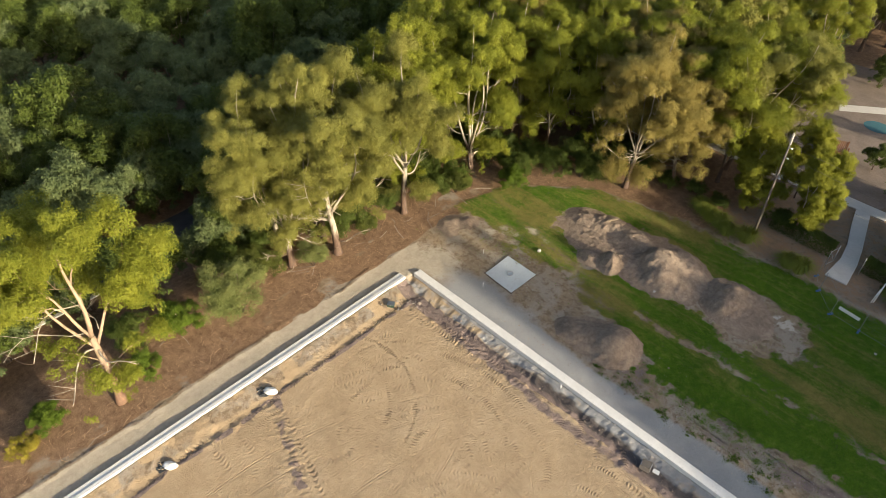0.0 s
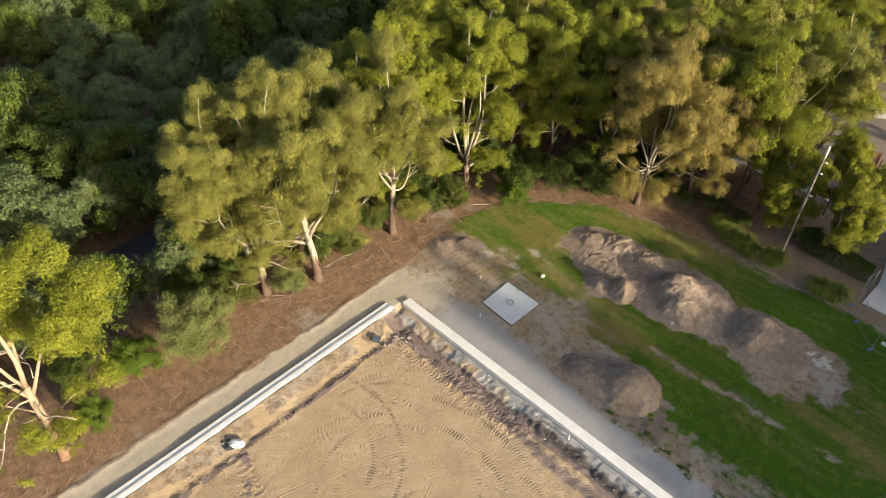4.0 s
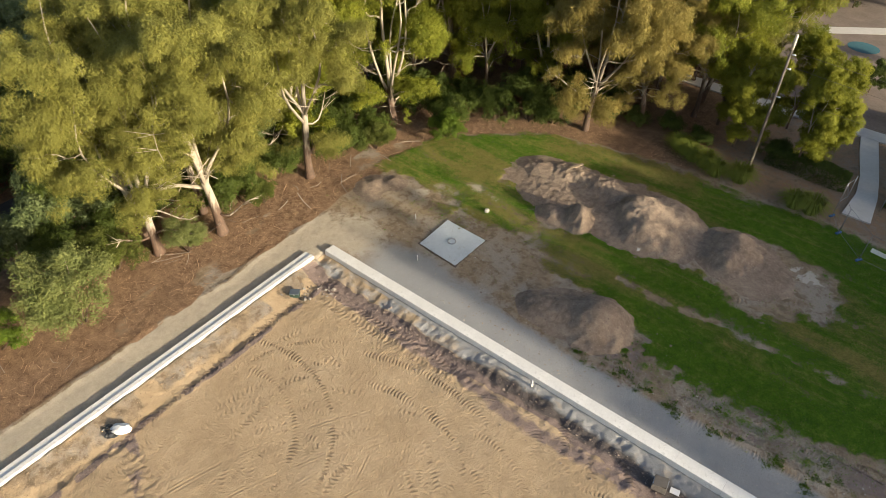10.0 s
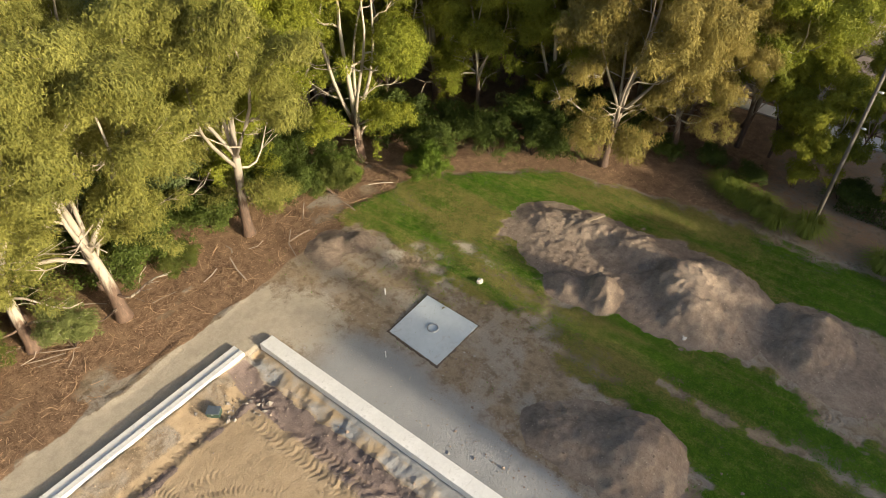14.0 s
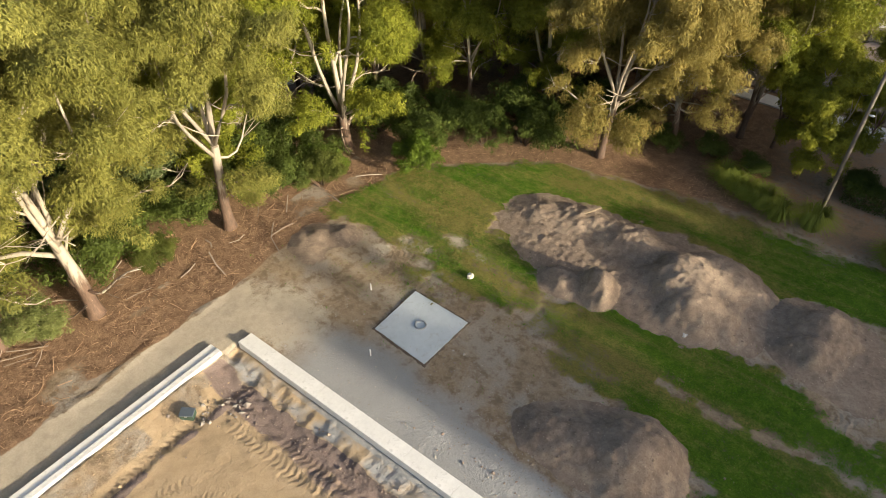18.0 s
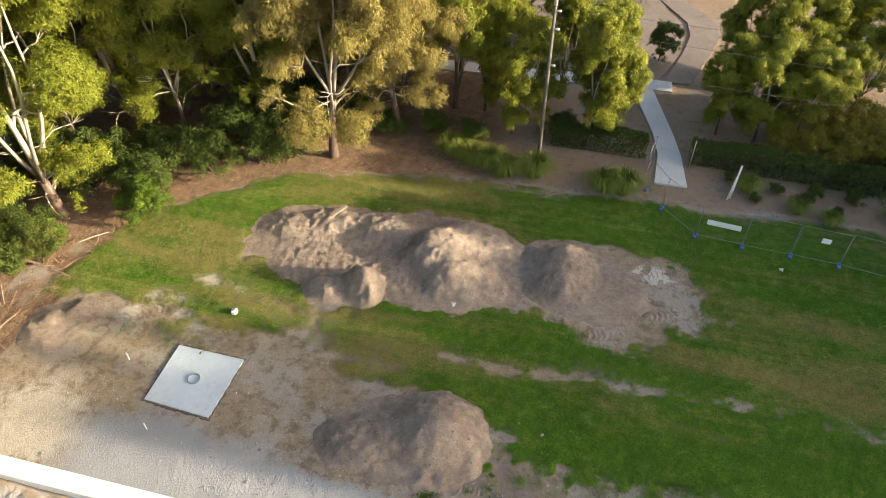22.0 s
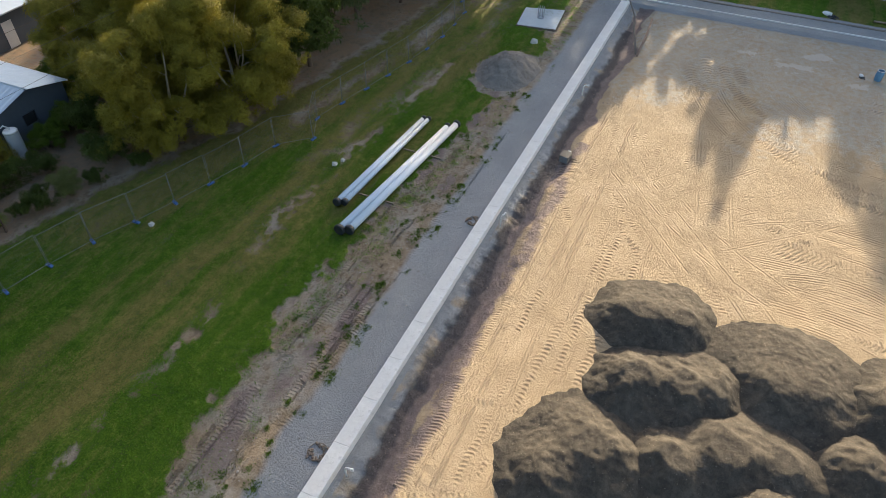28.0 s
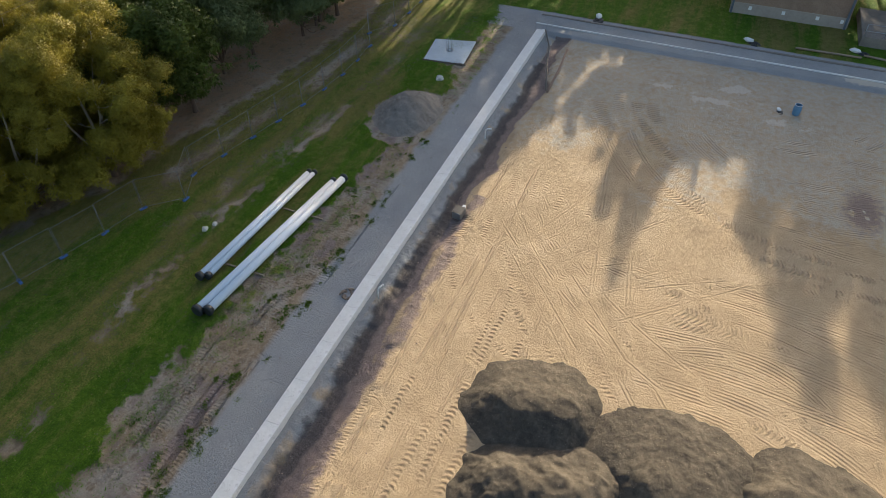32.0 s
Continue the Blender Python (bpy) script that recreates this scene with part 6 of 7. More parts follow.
for (ax, ay), (bx, by) in (((87.0, -19.6), (87.1, -24.4)), ((87.6, -24.6), (87.2, -27.5))):
    pp = tagged(empty("timber_length", 0, 0, ground_z(87, -22)), "long weathered timber length lying on the verge", "timber", group="timber lengths on the verge")
    part("beam", tube(bmesh.new(), [Vector((ax, ay, 0.08)), Vector((bx, by, 0.08))], 0.09, 4), M_TIMBER, pp)

# ---------------------------------------------------------------- shed and garden
shed = tagged(empty("shed", 43.2, 30.1, ground_z(44, 31)), "dark steel shed with a pale zinc gable roof", "shed")
SW, SL, SE, SR = 5.4, 6.9, 2.5, 3.2
for nm, b in (("wall", (0, 0.06, 0, SL, 0, SE)), ("wall", (SW - 0.06, SW, 0, SL, 0, SE)), ("wall", (0.06, SW - 0.06, SL - 0.06, SL, 0, SE))):
    bm = bmesh.new()
    box(bm, *b)
    part(nm, bm, M_SHED, shed)
bm = bmesh.new()
for pts in (((0.06, 0), (1.9, 0), (1.9, SE), (0.06, SE)), ((1.9, 0), (2.8, 0), (2.8, 0.9), (1.9, 0.9)), ((1.9, 1.7), (2.8, 1.7), (2.8, SE), (1.9, SE)), ((2.8, 0), (SW - 0.06, 0), (SW - 0.06, SE), (2.8, SE)), ((0.06, SE), (SW - 0.06, SE), (SW / 2, SR))):
    fr, bk = [bm.verts.new((x, 0, z)) for x, z in pts], [bm.verts.new((x, 0.06, z)) for x, z in pts]
    bm.faces.new(fr)
    bm.faces.new(bk[::-1])
    for k in range(len(pts)):
        bm.faces.new((fr[k], bk[k], bk[(k + 1) % len(pts)], fr[(k + 1) % len(pts)]))
bmesh.ops.recalc_face_normals(bm, faces=bm.faces)
part("gable_wall", bm, M_SHED, shed)
win = part("window", box(bmesh.new(), 1.93, 2.77, 0.02, 0.04, 0.93, 1.67), M_BLACK, shed, "small dark window")
part("window_frame", tube(bmesh.new(), [Vector(p) for p in ((1.9, -0.01, 0.9), (2.8, -0.01, 0.9), (2.8, -0.01, 1.7), (1.9, -0.01, 1.7), (1.9, -0.01, 0.9))], 0.03, 4), M_SHED, win)
for side in (0, 1):
    bm = bmesh.new()
    n = 34
    rows = []
    for k in range(n + 1):
        y = -0.2 + (SL + 0.4) * k / n
        z = 0.03 * (k % 2)
        xa, za = (-0.25, SE - 0.06) if side == 0 else (SW + 0.25, SE - 0.06)
        rows.append([bm.verts.new((xa, y, za + z)), bm.verts.new((SW / 2, y, SR + 0.03 + z)), bm.verts.new((xa, y, za + z - 0.03)), bm.verts.new((SW / 2, y, SR + z))])
    for r0, r1 in zip(rows, rows[1:]):
        bm.faces.new((r0[0], r1[0], r1[1], r0[1]))
        bm.faces.new((r0[2], r0[3], r1[3], r1[2]))
    bmesh.ops.recalc_face_normals(bm, faces=bm.faces)
    part("roof_sheet", bm, M_ROOF, shed)
part("ridge_cap", tube(bmesh.new(), [Vector((SW / 2, -0.22, SR + 0.05)), Vector((SW / 2, SL + 0.22, SR + 0.05))], 0.06, 6), M_ROOF, shed)
for x in (-0.28, SW + 0.28):
    part("gutter", tube(bmesh.new(), [Vector((x, -0.2, SE - 0.1)), Vector((x, SL + 0.2, SE - 0.1))], 0.06, 6), M_WHITE, shed)
part("downpipe", tube(bmesh.new(), [Vector(p) for p in ((-0.28, -0.2, SE - 0.15), (-0.1, -0.5, SE - 0.5), (0.1, -0.7, 2.2), (0.2, -1.0, 2.1), (0.2, -1.0, 1.9))], 0.05, 8), M_WHITE, shed)
tank = tagged(empty("water_tank", 43.4, 29.1, ground_z(43, 29)), "slim grey steel rainwater tank beside the shed", "water tank")
part("body", tube(bmesh.new(), [Vector((0, 0, z)) for z in np.linspace(0, 1.85, 14)], [0.42 + 0.012 * (k % 2) for k in range(14)], 20), rough_material("pale blue-grey steel", (0.36, 0.40, 0.43), (0.50, 0.54, 0.57), 3.0, 0.45, 0.1, 0.01), tank)
part("lid", tube(bmesh.new(), [Vector((0, 0, 1.85)), Vector((0, 0, 1.93)), Vector((0, 0, 1.97))], [0.45, 0.4, 0.15], 20), M_WHITE, tank)


def hedge(x0, x1, y, h, w, seed, bend=0.0):
    rs3 = np.random.RandomState(seed)
    root = tagged(empty("hedge", (x0 + x1) / 2, y, ground_z((x0 + x1) / 2, y)), "low clipped dark green hedge", "hedge")
    L = x1 - x0
    n = int(L * 1700)
    p = np.stack([rs3.uniform(-L / 2, L / 2, n), rs3.uniform(-1, 1, n), rs3.uniform(0.0, 1.0, n)], -1)
    face = rs3.randint(0, 3, n)
    p[:, 1] = np.where(face == 0, np.sign(p[:, 1]) * rs3.uniform(0.85, 1.08, n), p[:, 1]) * w / 2
    p[:, 2] = np.where(face > 0, 1 + 0.12 * (rs3.rand(n) - 0.6), p[:, 2]) * h
    p[:, 2] += 0.12 * np.sin(p[:, 0] * 1.3 + seed) * (p[:, 2] > 0.3)
    p[:, 1] += bend * p[:, 0]
    ax = rs3.normal(size=(n, 3))
    ax /= np.linalg.norm(ax, axis=1)[:, None]
    sd = np.cross(ax, rs3.normal(size=(n, 3)))
    sd /= np.linalg.norm(sd, axis=1)[:, None]
    v = np.stack([p, p + ax * 0.06 + sd * 0.04, p + ax * 0.13, p + ax * 0.06 - sd * 0.04], 1).reshape(-1, 3)
    part("leaves", fast_mesh("leaves", v, np.arange(n * 4).reshape(-1, 4)), L_DARK, root)
    for k in range(int(L / 0.8)):
        x = -L / 2 + 0.25 + k * 0.8
        part("stem", tube(bmesh.new(), [Vector((x, bend * x, -0.1)), Vector((x + 0.1, bend * x, h * 0.5)), Vector((x, bend * x + 0.1, h * 0.9))], [0.04, 0.03, 0.015], 5), B_GREY, root)
    return root


hedge(18.8, 24.6, 27.9, 1.25, 1.1, 51, -0.02)
hedge(27.2, 34.5, 27.7, 1.3, 1.1, 52, -0.05)
hedge(34.6, 42.0, 27.2, 1.2, 1.1, 53, -0.05)


def tussock(seed):
    rs4 = np.random.RandomState(seed)
    n = 420
    a, q = rs4.uniform(0, math.tau, n), np.sqrt(rs4.rand(n)) * 0.4
    b = np.stack([np.cos(a) * q, np.sin(a) * q, np.zeros(n)], -1)
    out = np.stack([np.cos(a), np.sin(a)], -1) * (0.25 + 0.55 * rs4.rand(n))[:, None]
    h = rs4.uniform(0.5, 0.95, n)
    mid = b + np.stack([out[:, 0] * 0.45, out[:, 1] * 0.45, h], -1)
    tip = b + np.stack([out[:, 0] * 1.25, out[:, 1] * 1.25, h * 0.7], -1)
    s = np.stack([-np.sin(a), np.cos(a), np.zeros(n)], -1) * 0.012
    v = np.stack([b - s, b + s, mid + s, mid - s, tip + s * 0.3, tip - s * 0.3], 1).reshape(-1, 3)
    i = np.arange(n)[:, None] * 6
    f = np.concatenate([i + np.array([[0, 1, 2, 3]]), i + np.array([[3, 2, 4, 5]])])
    root = tagged(empty("tussock"), "strappy green tussock plant in mulch", "plant", group="tussocks along the garden edge")
    part("leaves", fast_mesh("leaves", v, f), L_TUSSOCK, root)
    return root


tuss = [tussock(61), tussock(62)]
put(tuss[0], 13.6, 25.0, 0, 1.1)
put(tuss[1], 14.4, 24.6, 40, 1.2)
for x, y, s in ((15.4, 24.4, 0.95), (16.5, 23.8, 0.9), (18.2, 24.2, 1.0), (22.3, 23.7, 0.9), (23.4, 23.8, 1.0), (33.0, 24.2, 0.6), (34.6, 23.6, 0.55), (38.0, 24.8, 0.5), (12.9, 25.4, 0.9), (30.4, 25.6, 0.7)):
    again(tuss[rs.randint(2)], x, y, rs.uniform(0, 360), 1.35 * s)


# ---------------------------------------------------------------- paths and playground
def sheet(name, label, pts, material, h=0.06, category="path"):
    bm = bmesh.new()
    z = ground_z(*pts[0]) + 0.05
    vs = [bm.verts.new((x, y, z)) for x, y in pts]
    f = bm.faces.new(vs)
    if f.normal.z < 0:
        bmesh.ops.reverse_faces(bm, faces=[f])
    r = bmesh.ops.extrude_face_region(bm, geom=[f])
    bmesh.ops.translate(bm, vec=(0, 0, h), verts=[v for v in r["geom"] if isinstance(v, bmesh.types.BMVert)])
    bmesh.ops.translate(bm, vec=(0, 0, -0.15), verts=vs)
    bmesh.ops.recalc_face_normals(bm, faces=bm.faces)
    return tagged(part(name, bm, material), label, category, kind="structure")


sheet("path", "pale concrete garden path", [(25.2, 24.9), (27.05, 24.9), (26.75, 27.9), (26.3, 30.2), (25.45, 33.6), (24.9, 35.8), (23.6, 35.8), (24.15, 33.3), (25.0, 30.2), (25.35, 27.9)], M_PATH)
sheet("path_2", "pale concrete path across the playground", [(8.0, 35.2), (17.1, 35.4), (22.4, 35.8), (26.2, 35.8), (26.2, 37.2), (21.2, 37.2), (17.1, 36.8), (8.0, 36.6)], M_PATH, 0.064)
sheet("path_3", "curved sandy path beyond the garden", [(25.6, 37.2), (27.4, 37.2), (29.0, 42.0), (29.9, 45.5), (29.6, 48.0), (26.0, 54.0), (24.5, 53.0), (27.4, 47.5), (27.6, 45.0), (27.0, 42.0)], M_PLAYSAND, 0.05)
sheet("play_area", "pinkish soft fall mulch of the playground", [(9.5, 37.3), (25.2, 37.3), (26.8, 42.0), (27.2, 46.0), (25.0, 52.0), (18, 66), (6, 64), (8, 50)], M_PLAYSAND, 0.03, "playground")
for i, (x, y, r) in enumerate(((15.4, 56.4, 1.0), (19.6, 52.0, 1.2))):
    sheet("rubber_surface", "teal rubber play surface", [(x + r * math.cos(a) * 1.2, y + r * math.sin(a)) for a in np.linspace(0, math.tau, 22)[:-1]], M_TEAL, 0.036 + 0.004 * i, "play surface")
sheet("path_4", "pale concrete path between play surfaces", [(14.6, 53.9), (24.0, 60.6), (24.6, 59.2), (15.2, 52.5)], M_PATH, 0.058)
sheet("path_5", "dark asphalt path in the shaded bush", [(-23.6, -34), (-19.5, -34), (-19.5, 2), (-23.6, 2)], M_ASPHALT, 0.04)
sheet("drain", "dark wet drain beside the asphalt path", [(-19.45, -34), (-18.75, -34), (-18.75, 2), (-19.45, 2)], M_BLACK, 0.01, "drain")
sheet("kerb_path", "grey concrete kerb beside the drain", [(-18.7, -34), (-18.3, -34), (-18.3, 2), (-18.7, 2)], M_PATH, 0.09, "kerb")
sheet("yard", "bare brown yard beside the shed", [(42.9, 37.5), (48.6, 37.6), (49.5, 46.0), (43.8, 46.0)], M_PLAYSAND, 0.03, "yard")

tower = tagged(empty("play_tower", 18.6, 40.6, ground_z(18, 40), 20), "timber play tower with slats and a yellow slide", "play equipment")
M_WOOD_RED = rough_material("red-brown timber", (0.15, 0.06, 0.03), (0.28, 0.12, 0.06), 8.0, 0.7, 0.3, 0.01)
M_YELLOW = rough_material("yellow plastic", (0.55, 0.32, 0.02), (0.75, 0.46, 0.04), 6.0, 0.45, 0.05, 0.01)
for x in (0, 1.3):
    for y in (0, 1.3):
        part("post", box(bmesh.new(), x - 0.06, x + 0.06, y - 0.06, y + 0.06, -0.1, 2.7, bevel=0.01), M_WOOD_RED, tower)
part("deck", box(bmesh.new(), -0.05, 1.35, -0.05, 1.35, 1.3, 1.38), M_WOOD_RED, tower)
for k in range(7):
    part("slat", box(bmesh.new(), 0.1 + k * 0.17, 0.2 + k * 0.17, 1.31, 1.36, 1.45, 2.6), M_WOOD_RED, tower)
for k in range(6):
    part("rung", box(bmesh.new(), 0.1, 1.2, -0.25 - 0.14 * (5 - k), -0.14 - 0.14 * (5 - k), 0.2 + k * 0.2, 0.26 + k * 0.2), M_WOOD_RED, tower)
part("slide", tube(bmesh.new(), [Vector(p) for p in ((-0.1, 0.65, 1.45), (-0.8, 0.65, 1.1), (-1.7, 0.65, 0.45), (-2.3, 0.65, 0.3))], [0.3, 0.3, 0.3, 0.3], 8), M_YELLOW, tower, "yellow plastic slide")
part("panel", box(bmesh.new(), -0.08, -0.02, 0.1, 1.2, 1.4, 2.1), M_YELLOW, tower, "yellow side panel")

car_port = tagged(empty("carport", 48.6, 44.0, ground_z(48, 44)), "white steel carport behind the shed", "carport")
for x in (0, 3.2):
    for y in (0, 4.6):
        part("post", tube(bmesh.new(), [Vector((x, y, 0)), Vector((x, y, 2.6))], 0.06, 8), M_WHITE_STEEL, car_port)
    part("brace", tube(bmesh.new(), [Vector((x, 0, 0.4)), Vector((x, 1.6, 2.5))], 0.045, 8), M_WHITE_STEEL, car_port)
part("roof", box(bmesh.new(), -0.4, 3.6, -0.1, 5.0, 2.6, 2.72, bevel=0.02), M_ROOF, car_port)
house = tagged(empty("house", 52.6, 42.0, ground_z(53, 42)), "dark walled house with a pale metal roof", "house")
part("wall", box(bmesh.new(), 0, 10, 0, 9, 0, 2.8), M_SHED, house)
bm = bmesh.new()
for pts in (((-0.5, -0.5, 2.75), (10.5, -0.5, 2.75), (10.5, 4.5, 4.4), (-0.5, 4.5, 4.4)), ((-0.5, 9.5, 2.75), (-0.5, 4.5, 4.4), (10.5, 4.5, 4.4), (10.5, 9.5, 2.75))):
    f = bm.faces.new([bm.verts.new(p) for p in pts])
    r = bmesh.ops.extrude_face_region(bm, geom=[f])
    bmesh.ops.translate(bm, vec=(0, 0, 0.1), verts=[v for v in r["geom"] if isinstance(v, bmesh.types.BMVert)])
bmesh.ops.recalc_face_normals(bm, faces=bm.faces)
part("roof", bm, M_ROOF, house)
part("door", box(bmesh.new(), 1.0, 1.9, -0.05, -0.003, 0, 2.05), M_WHITE, house)
hut = tagged(empty("long_shed", -22.2, 1.0, ground_z(-21, 8), 68), "long grey-roofed shed among the trees", "shed")
part("wall", box(bmesh.new(), 0, 17, -1.8, 1.8, 0, 2.7), M_BRICK, hut)
bm = bmesh.new()
f = bm.faces.new([bm.verts.new(p) for p in ((-0.4, -2.3, 2.85), (17.4, -2.3, 2.85), (17.4, 2.3, 3.3), (-0.4, 2.3, 3.3))])
r = bmesh.ops.extrude_face_region(bm, geom=[f])
bmesh.ops.translate(bm, vec=(0, 0, 0.1), verts=[v for v in r["geom"] if isinstance(v, bmesh.types.BMVert)])
bmesh.ops.recalc_face_normals(bm, faces=bm.faces)
part("roof", bm, M_ROOF, hut)

# ---------------------------------------------------------------- power pole and cables
pole = tagged(empty("power_pole", 18.25, 25.9, ground_z(18, 26)), "tall weathered timber power pole with a pale top", "power pole")
part("shaft", tube(bmesh.new(), [Vector((0, 0, -0.3)), Vector((0, 0, 4)), Vector((0, 0, 9.6))], [0.125, 0.105, 0.085], 12), M_POLE, pole)
part("cap", tube(bmesh.new(), [Vector((0, 0, 9.6)), Vector((0, 0, 10.6)), Vector((0, 0, 10.66))], [0.105, 0.10, 0.05], 12), M_ROCK, pole, "pale weathered pole top")
for z in (9.3, 8.3, 6.2):
    part("insulator", tube(bmesh.new(), [Vector((0.1, 0, z)), Vector((0.3, 0, z)), Vector((0.36, 0, z))], [0.04, 0.07, 0.03], 8), M_WHITE, pole)
for z0, z1, y1 in ((9.3, 9.3, 23.0), (8.3, 8.0, 21.8), (6.2, 6.0, 24.0)):
    cb = tagged(empty("cable"), "thin grey overhead power cable", "cable", group="overhead cables")
    n = 24
    pts = [Vector((18.6 + 62 * t, 25.9 + (y1 - 25.9) * t, z0 + (z1 - z0) * t - 1.6 * t * (1 - t))) for t in np.linspace(0, 1, n)]
    part("wire", tube(bmesh.new(), pts, 0.010, 5), M_POLE, cb)
p2 = tagged(empty("power_pole", 80.6, 23.2, ground_z(80, 23)), "timber power pole behind the dark trees", "power pole")
part("shaft", tube(bmesh.new(), [Vector((0, 0, -0.3)), Vector((0, 0, 10.0))], [0.17, 0.125], 12), M_POLE, p2)


# ---------------------------------------------------------------- litter, clods and grass
def sample(field, x, y):
    j = np.clip(np.searchsorted(gx, x), 1, nx - 1)
    i = np.clip(np.searchsorted(gy, y), 1, ny - 1)
    return field[i, j]


def sticks(name, label, x, y, seed, lmin, lmax, r, material, category="litter"):
    rs5 = np.random.RandomState(seed)
    n = len(x)
    a, tilt, L = rs5.uniform(0, math.tau, n), rs5.normal(size=n) * 0.12, rs5.uniform(lmin, lmax, n)
    d = np.stack([np.cos(a) * np.cos(tilt), np.sin(a) * np.cos(tilt), np.sin(tilt)], -1)
    s = np.stack([-np.sin(a), np.cos(a), np.zeros(n)], -1)
    u = np.cross(d, s)
    w = r * rs5.uniform(0.5, 1.5, n)[:, None]
    c = np.stack([x, y, sample(Z, x, y) + 0.03 + np.abs(np.sin(tilt)) * L * 0.5], -1)
    bend = s * (rs5.normal(size=n) * 0.10 * L)[:, None]
    ring = []
    for t, sh in ((-0.5, 0.0), (0.0, 1.0), (0.5, 0.0)):
        p = c + d * (L * t)[:, None] + bend * sh
        ring += [p + s * w, p + u * w * 0.6, p - s * w]
    v = np.stack(ring, 1).reshape(-1, 3)
    i = np.arange(n)[:, None] * 9
    f = np.concatenate([i + np.array([q]) for q in ((0, 1, 4, 3), (1, 2, 5, 4), (3, 4, 7, 6), (4, 5, 8, 7))])
    ob = part(name, fast_mesh(name, v, f), material)
    return tagged(ob, label, category, kind="stuff")


def island_material(name, c0, c1, rough=0.9):
    m = Nodes(name)
    isl = m.n("NewGeometry").outputs["Random Per Island"]
    n = m.noise(3.0, 4, 0.6, m.coords())
    return m.bsdf(m.ramp(m.math("ADD", m.math("MULTIPLY", isl, 0.75), m.math("MULTIPLY", n, 0.3)), [(0.15, c0), (0.95, c1)]), rough)


rs = np.random.RandomState(501)
M_LITTER = island_material("bark litter", (0.13, 0.072, 0.042), (0.56, 0.37, 0.22))
x, y = rs.uniform(-9.5, 26, 70000), rs.uniform(-34, 27, 70000)
k = (sample(bark, x, y) > 0.5) & ((x < 0) | (y - np.interp(x, [-2.5, 0.2, 4.7, 10, 16, 22, 27], [15.2, 17.6, 21, 22.2, 22.6, 23, 22.6]) < 2.6)) & ((x < -2.9) | (y > 14)) & (rs.rand(70000) < np.where(y > -12, 1.0, 0.45))
sticks("bark_litter", "shed bark strips and twigs over brown soil", x[k], y[k], 502, 0.06, 0.34, 0.009, M_LITTER)
x, y = rs.uniform(-8.5, -3.2, 420), rs.uniform(-32, 16, 420)
sticks("bark_strips", "long curled bark strips on the bank", x, y, 512, 0.4, 1.1, 0.014, M_LITTER)
x, y = rs.uniform(-9, -3.2, 36), rs.uniform(-28, 14, 36)
sticks("fallen_branches", "pale fallen branches on bark litter", x, y, 503, 0.8, 2.2, 0.03, island_material("grey dead wood", (0.22, 0.17, 0.13), (0.50, 0.42, 0.34)))


def clods(name, label, x, y, size, seed, material, category="clods", z=None):
    rs6 = np.random.RandomState(seed)
    n = len(x)
    octa = np.array([(1, 0, 0), (-1, 0, 0), (0, 1, 0), (0, -1, 0), (0, 0, 1), (0, 0, -1)], float)
    tri = np.array([(0, 2, 4), (2, 1, 4), (1, 3, 4), (3, 0, 4), (2, 0, 5), (1, 2, 5), (3, 1, 5), (0, 3, 5)])
    r = size * np.exp(rs6.normal(size=n) * 0.5)
    a = rs6.uniform(0, math.tau, n)
    P = octa[None] * rs6.uniform(0.6, 1.3, (n, 6, 1)) * r[:, None, None] * np.array([1.2, 1.0, 0.7])
    ca, sa2 = np.cos(a)[:, None], np.sin(a)[:, None]
    P = np.stack([P[..., 0] * ca - P[..., 1] * sa2, P[..., 0] * sa2 + P[..., 1] * ca, P[..., 2]], -1)
    P += np.stack([x, y, (sample(Z, x, y) if z is None else z) + r * 0.3], -1)[:, None]
    f = (np.arange(n)[:, None, None] * 6 + tri[None]).reshape(-1, 3)
    return tagged(part(name, fast_mesh(name, P.reshape(-1, 3), f), material), label, category, kind="stuff")


M_CLOD = island_material("broken clay", (0.20, 0.155, 0.13), (0.36, 0.285, 0.23), 0.95)
x = np.concatenate([rs.uniform(1.5, 82, 900), rs.uniform(1.5, 26, 700)])
y = -0.9 - np.abs(rs.normal(size=len(x))) * 1.3
clods("clay_clods", "broken clay clods along the trench", x, y, 0.02, 504, M_CLOD)
x, y = rs.uniform(1.4, 15, 700), -2.3 + rs.normal(size=700) * 0.6
clods("ridge_clods", "churned clay lumps along the corner of the trench", x, y, 0.018, 514, M_CLOD)
x, y = 0.3 + np.abs(rs.normal(size=1800)) * 0.9, rs.uniform(-40, -1.2, 1800)
clods("trench_clods", "small sandy clods along the western trench", x, y, 0.02, 505, island_material("sandy clods", (0.22, 0.16, 0.10), (0.46, 0.34, 0.22), 0.95))
x, y = rs.uniform(0.5, 84, 7000), rs.uniform(0.45, 6.0, 7000)
k = sample(grass, x, y) < 0.4
clods("loose_stones", "loose grey stones on gravel", x[k], y[k], 0.016, 506, island_material("loose stones", (0.20, 0.18, 0.16), (0.52, 0.48, 0.43), 0.9))
x, y = rs.normal(size=900) * 3.4 + 14.8, rs.normal(size=900) * 1.6 + 3.6
clods("mound_stones", "stones and clods round the soil mounds", x, y, 0.024, 507, M_CLOD)
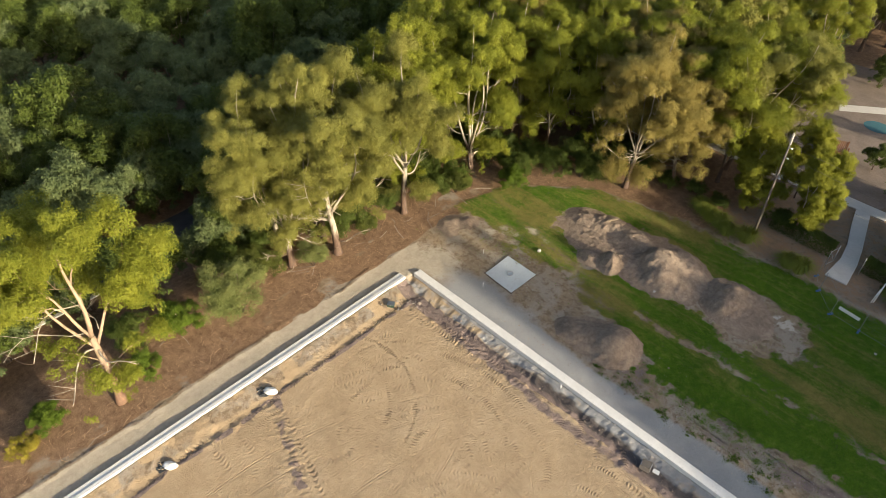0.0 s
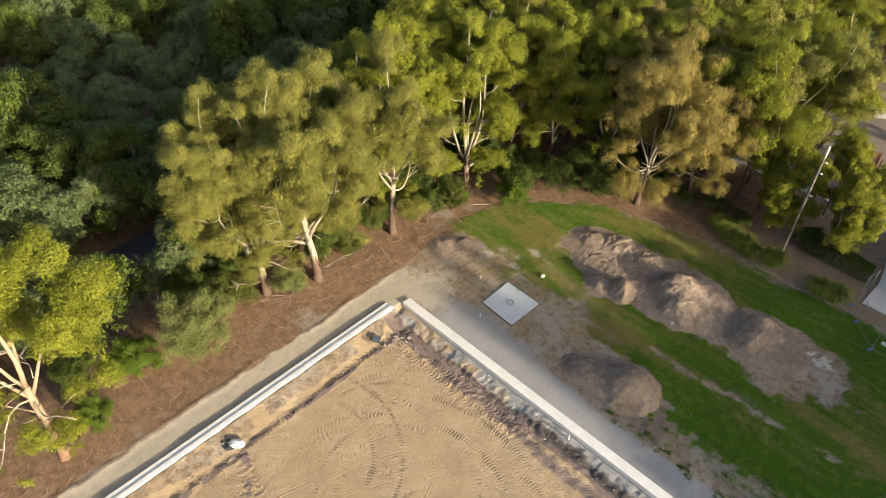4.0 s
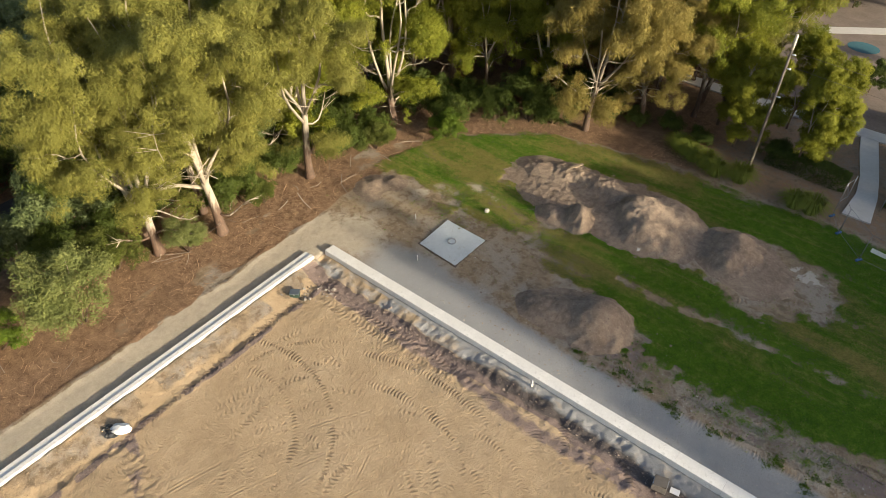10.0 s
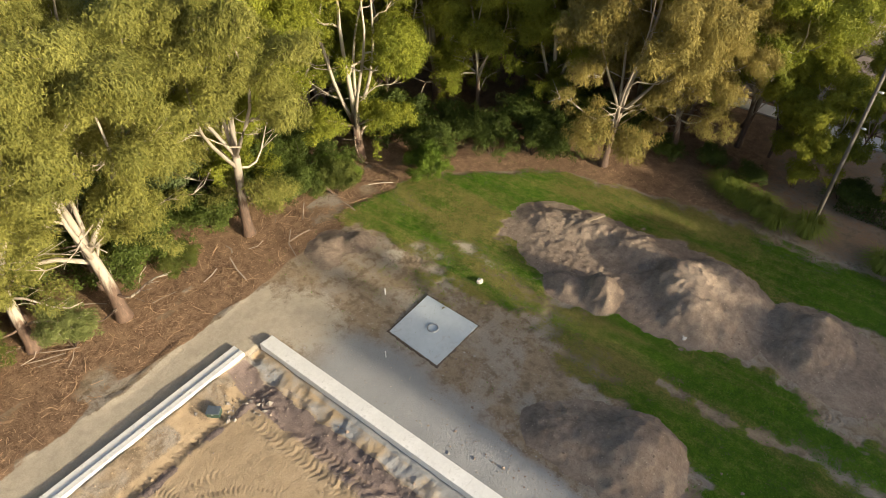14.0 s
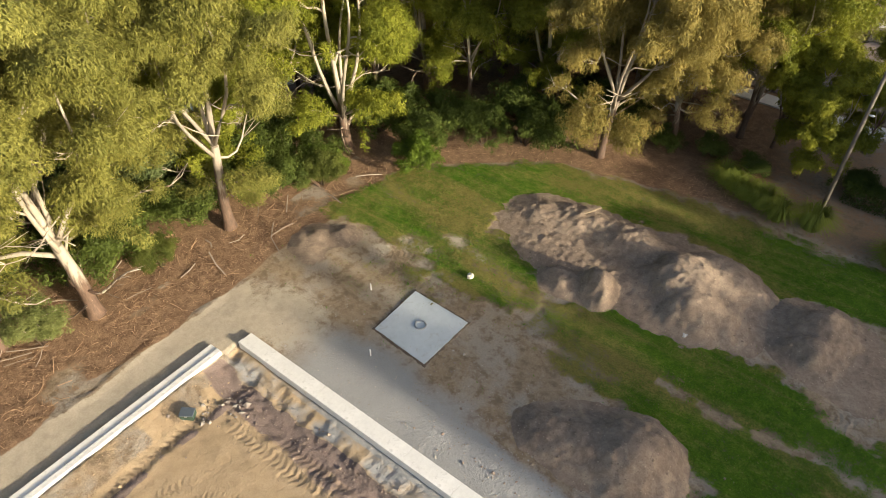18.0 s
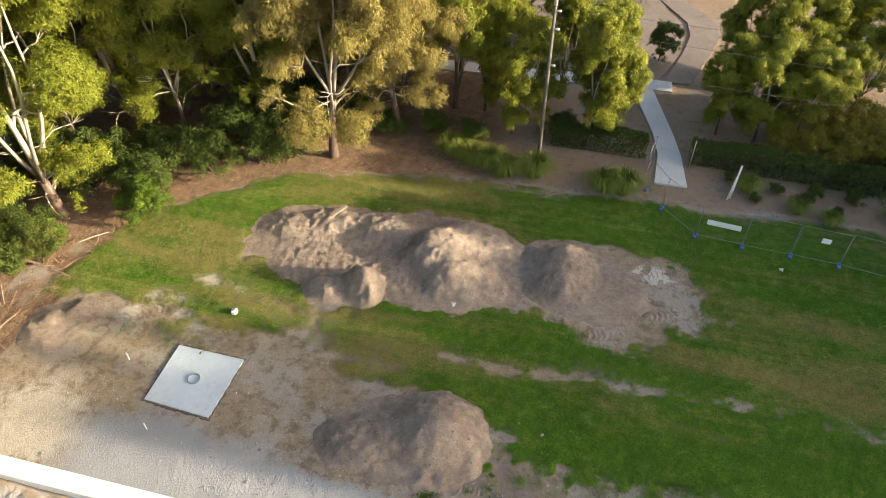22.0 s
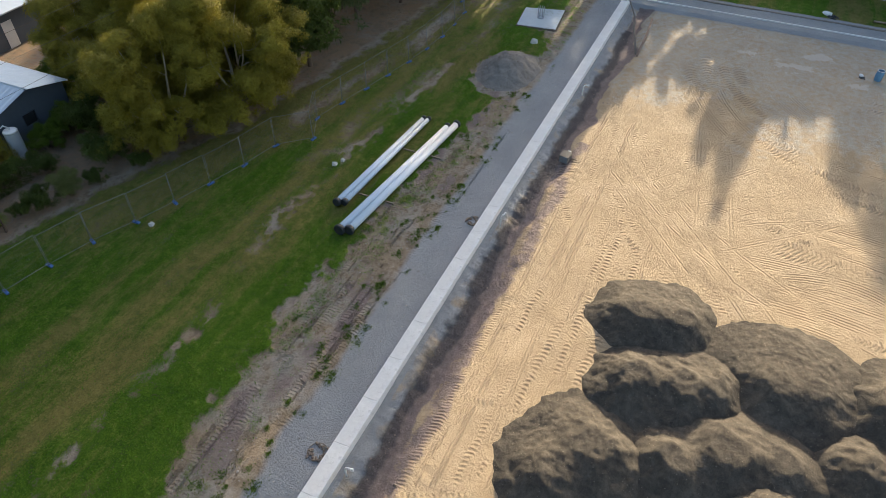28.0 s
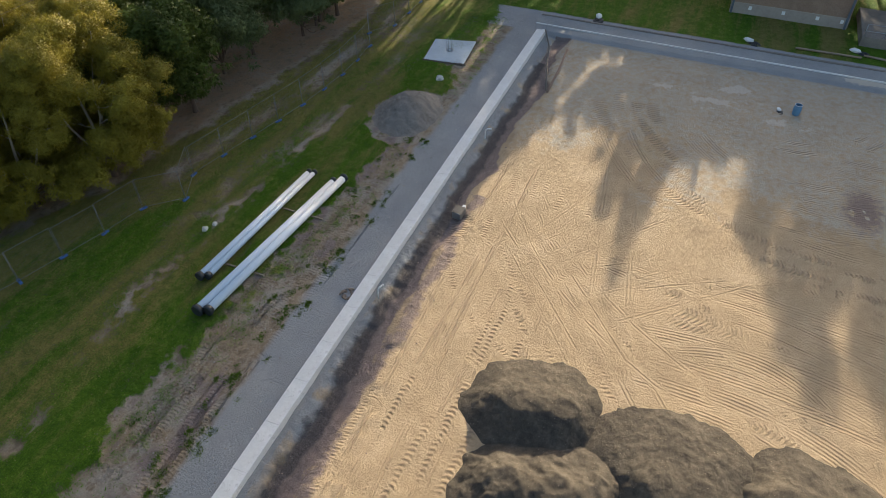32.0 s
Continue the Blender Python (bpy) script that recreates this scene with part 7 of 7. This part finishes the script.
for q, (xs, ys, hz, mat) in enumerate(HEAPS):
    if mat is M_TOPSOIL or q == 4:
        continue
    nq = int(26 * (xs[-1] - xs[0]) * (ys[-1] - ys[0]))
    ci, cj = rs.randint(0, len(ys), nq), rs.randint(0, len(xs), nq)
    k = hz[ci, cj] > -0.12
    ci, cj = ci[k], cj[k]
    clods("mound_clods", "clods and small stones on a soil mound", xs[cj], ys[ci], 0.019, 540 + q, island_material("crumbled soil", (0.15, 0.115, 0.09), (0.34, 0.265, 0.20), 0.95), z=hz[ci, cj])
for cx, cy, r in ((2.3, -2.6, 1.1), (1.6, -3.4, 0.8)):
    x, y = cx + rs.normal(size=26) * r * 0.5, cy + rs.normal(size=26) * r * 0.4
    clods("rubble", "broken concrete rubble in the trench corner", x, y, 0.05, 508 + int(cx * 10), island_material("broken concrete", (0.16, 0.135, 0.12), (0.40, 0.36, 0.32), 0.9), "rubble")


def blades(name, label, x, y, h, seed, material):
    rs7 = np.random.RandomState(seed)
    n = len(x)
    a = rs7.uniform(0, math.tau, n)
    hh = h * rs7.uniform(0.5, 1.4, n)
    b = np.stack([x, y, sample(Z, x, y) - 0.01], -1)
    s = np.stack([np.cos(a), np.sin(a), np.zeros(n)], -1) * (0.022 * rs7.uniform(0.6, 1.4, n))[:, None]
    tip = b + np.stack([rs7.normal(size=n) * hh * 0.6, rs7.normal(size=n) * hh * 0.6, hh], -1)
    v = np.stack([b - s, b + s, tip], 1).reshape(-1, 3)
    return tagged(part(name, fast_mesh(name, v, np.arange(3 * n).reshape(-1, 3)), material), label, "grass", kind="stuff")


N = 330000
x, y = rs.uniform(-4, 84, N), rs.uniform(3.5, 23.5, N)
g, dr = sample(grass, x, y), sample(dry, x, y)
thick = np.clip(fbm(x * 0.5, y * 0.5, 91) + 0.75, 0, 1)
k = (g + 0.22 * rs.normal(size=N) > 0.42) & (rs.rand(N) < thick)
wet = k & (dr + 0.45 * rs.normal(size=N) < 0.5)
blades("grass", "short green field grass", x[wet], y[wet], 0.085, 601, leaf_material("grass blades", (0.052, 0.134, 0.008), (0.148, 0.29, 0.02), 0.3))
dryk = k & ~wet & (rs.rand(N) < 0.6)
blades("dry_grass", "short dry yellow field grass", x[dryk], y[dryk], 0.07, 602, leaf_material("dry blades", (0.13, 0.14, 0.035), (0.30, 0.28, 0.10), 0.25))


def weed(seed, r):
    rs8 = np.random.RandomState(seed)
    n = 160
    a = rs8.uniform(0, math.tau, n)
    q = rs8.rand(n) ** 0.8 * r * (1 + 0.5 * np.sin(3 * a + seed))
    b = np.stack([np.cos(a) * q, np.sin(a) * q * 0.6, np.zeros(n) - 0.01], -1)
    d = rs8.normal(size=(n, 3)) * np.array([0.07, 0.07, 0.02]) + np.array([0, 0, 0.05])
    s = rs8.normal(size=(n, 3)) * 0.022
    s[:, 2] = 0
    v = np.stack([b - s, b + s, b + d], 1).reshape(-1, 3)
    root = tagged(empty("weed"), "low green weed tuft in gravel", "weed", group="weeds along the gravel strip")
    part("leaves", fast_mesh("leaves", v, np.arange(3 * n).reshape(-1, 3)), L_GREEN, root)
    return root


weeds = [put(weed(71, 0.35), 17.3, 3.0), put(weed(72, 0.55), 19.6, 2.9), put(weed(73, 0.25), 22.6, 2.7)]
for i in range(130):
    x = rs.uniform(17, 64)
    y = 2.3 + np.abs(rs.normal()) * 1.3
    if sample(grass, np.array([x]), np.array([y]))[0] < 0.4:
        again(weeds[rs.randint(3)], x, y, rs.uniform(-30, 30), rs.uniform(0.4, 1.1))
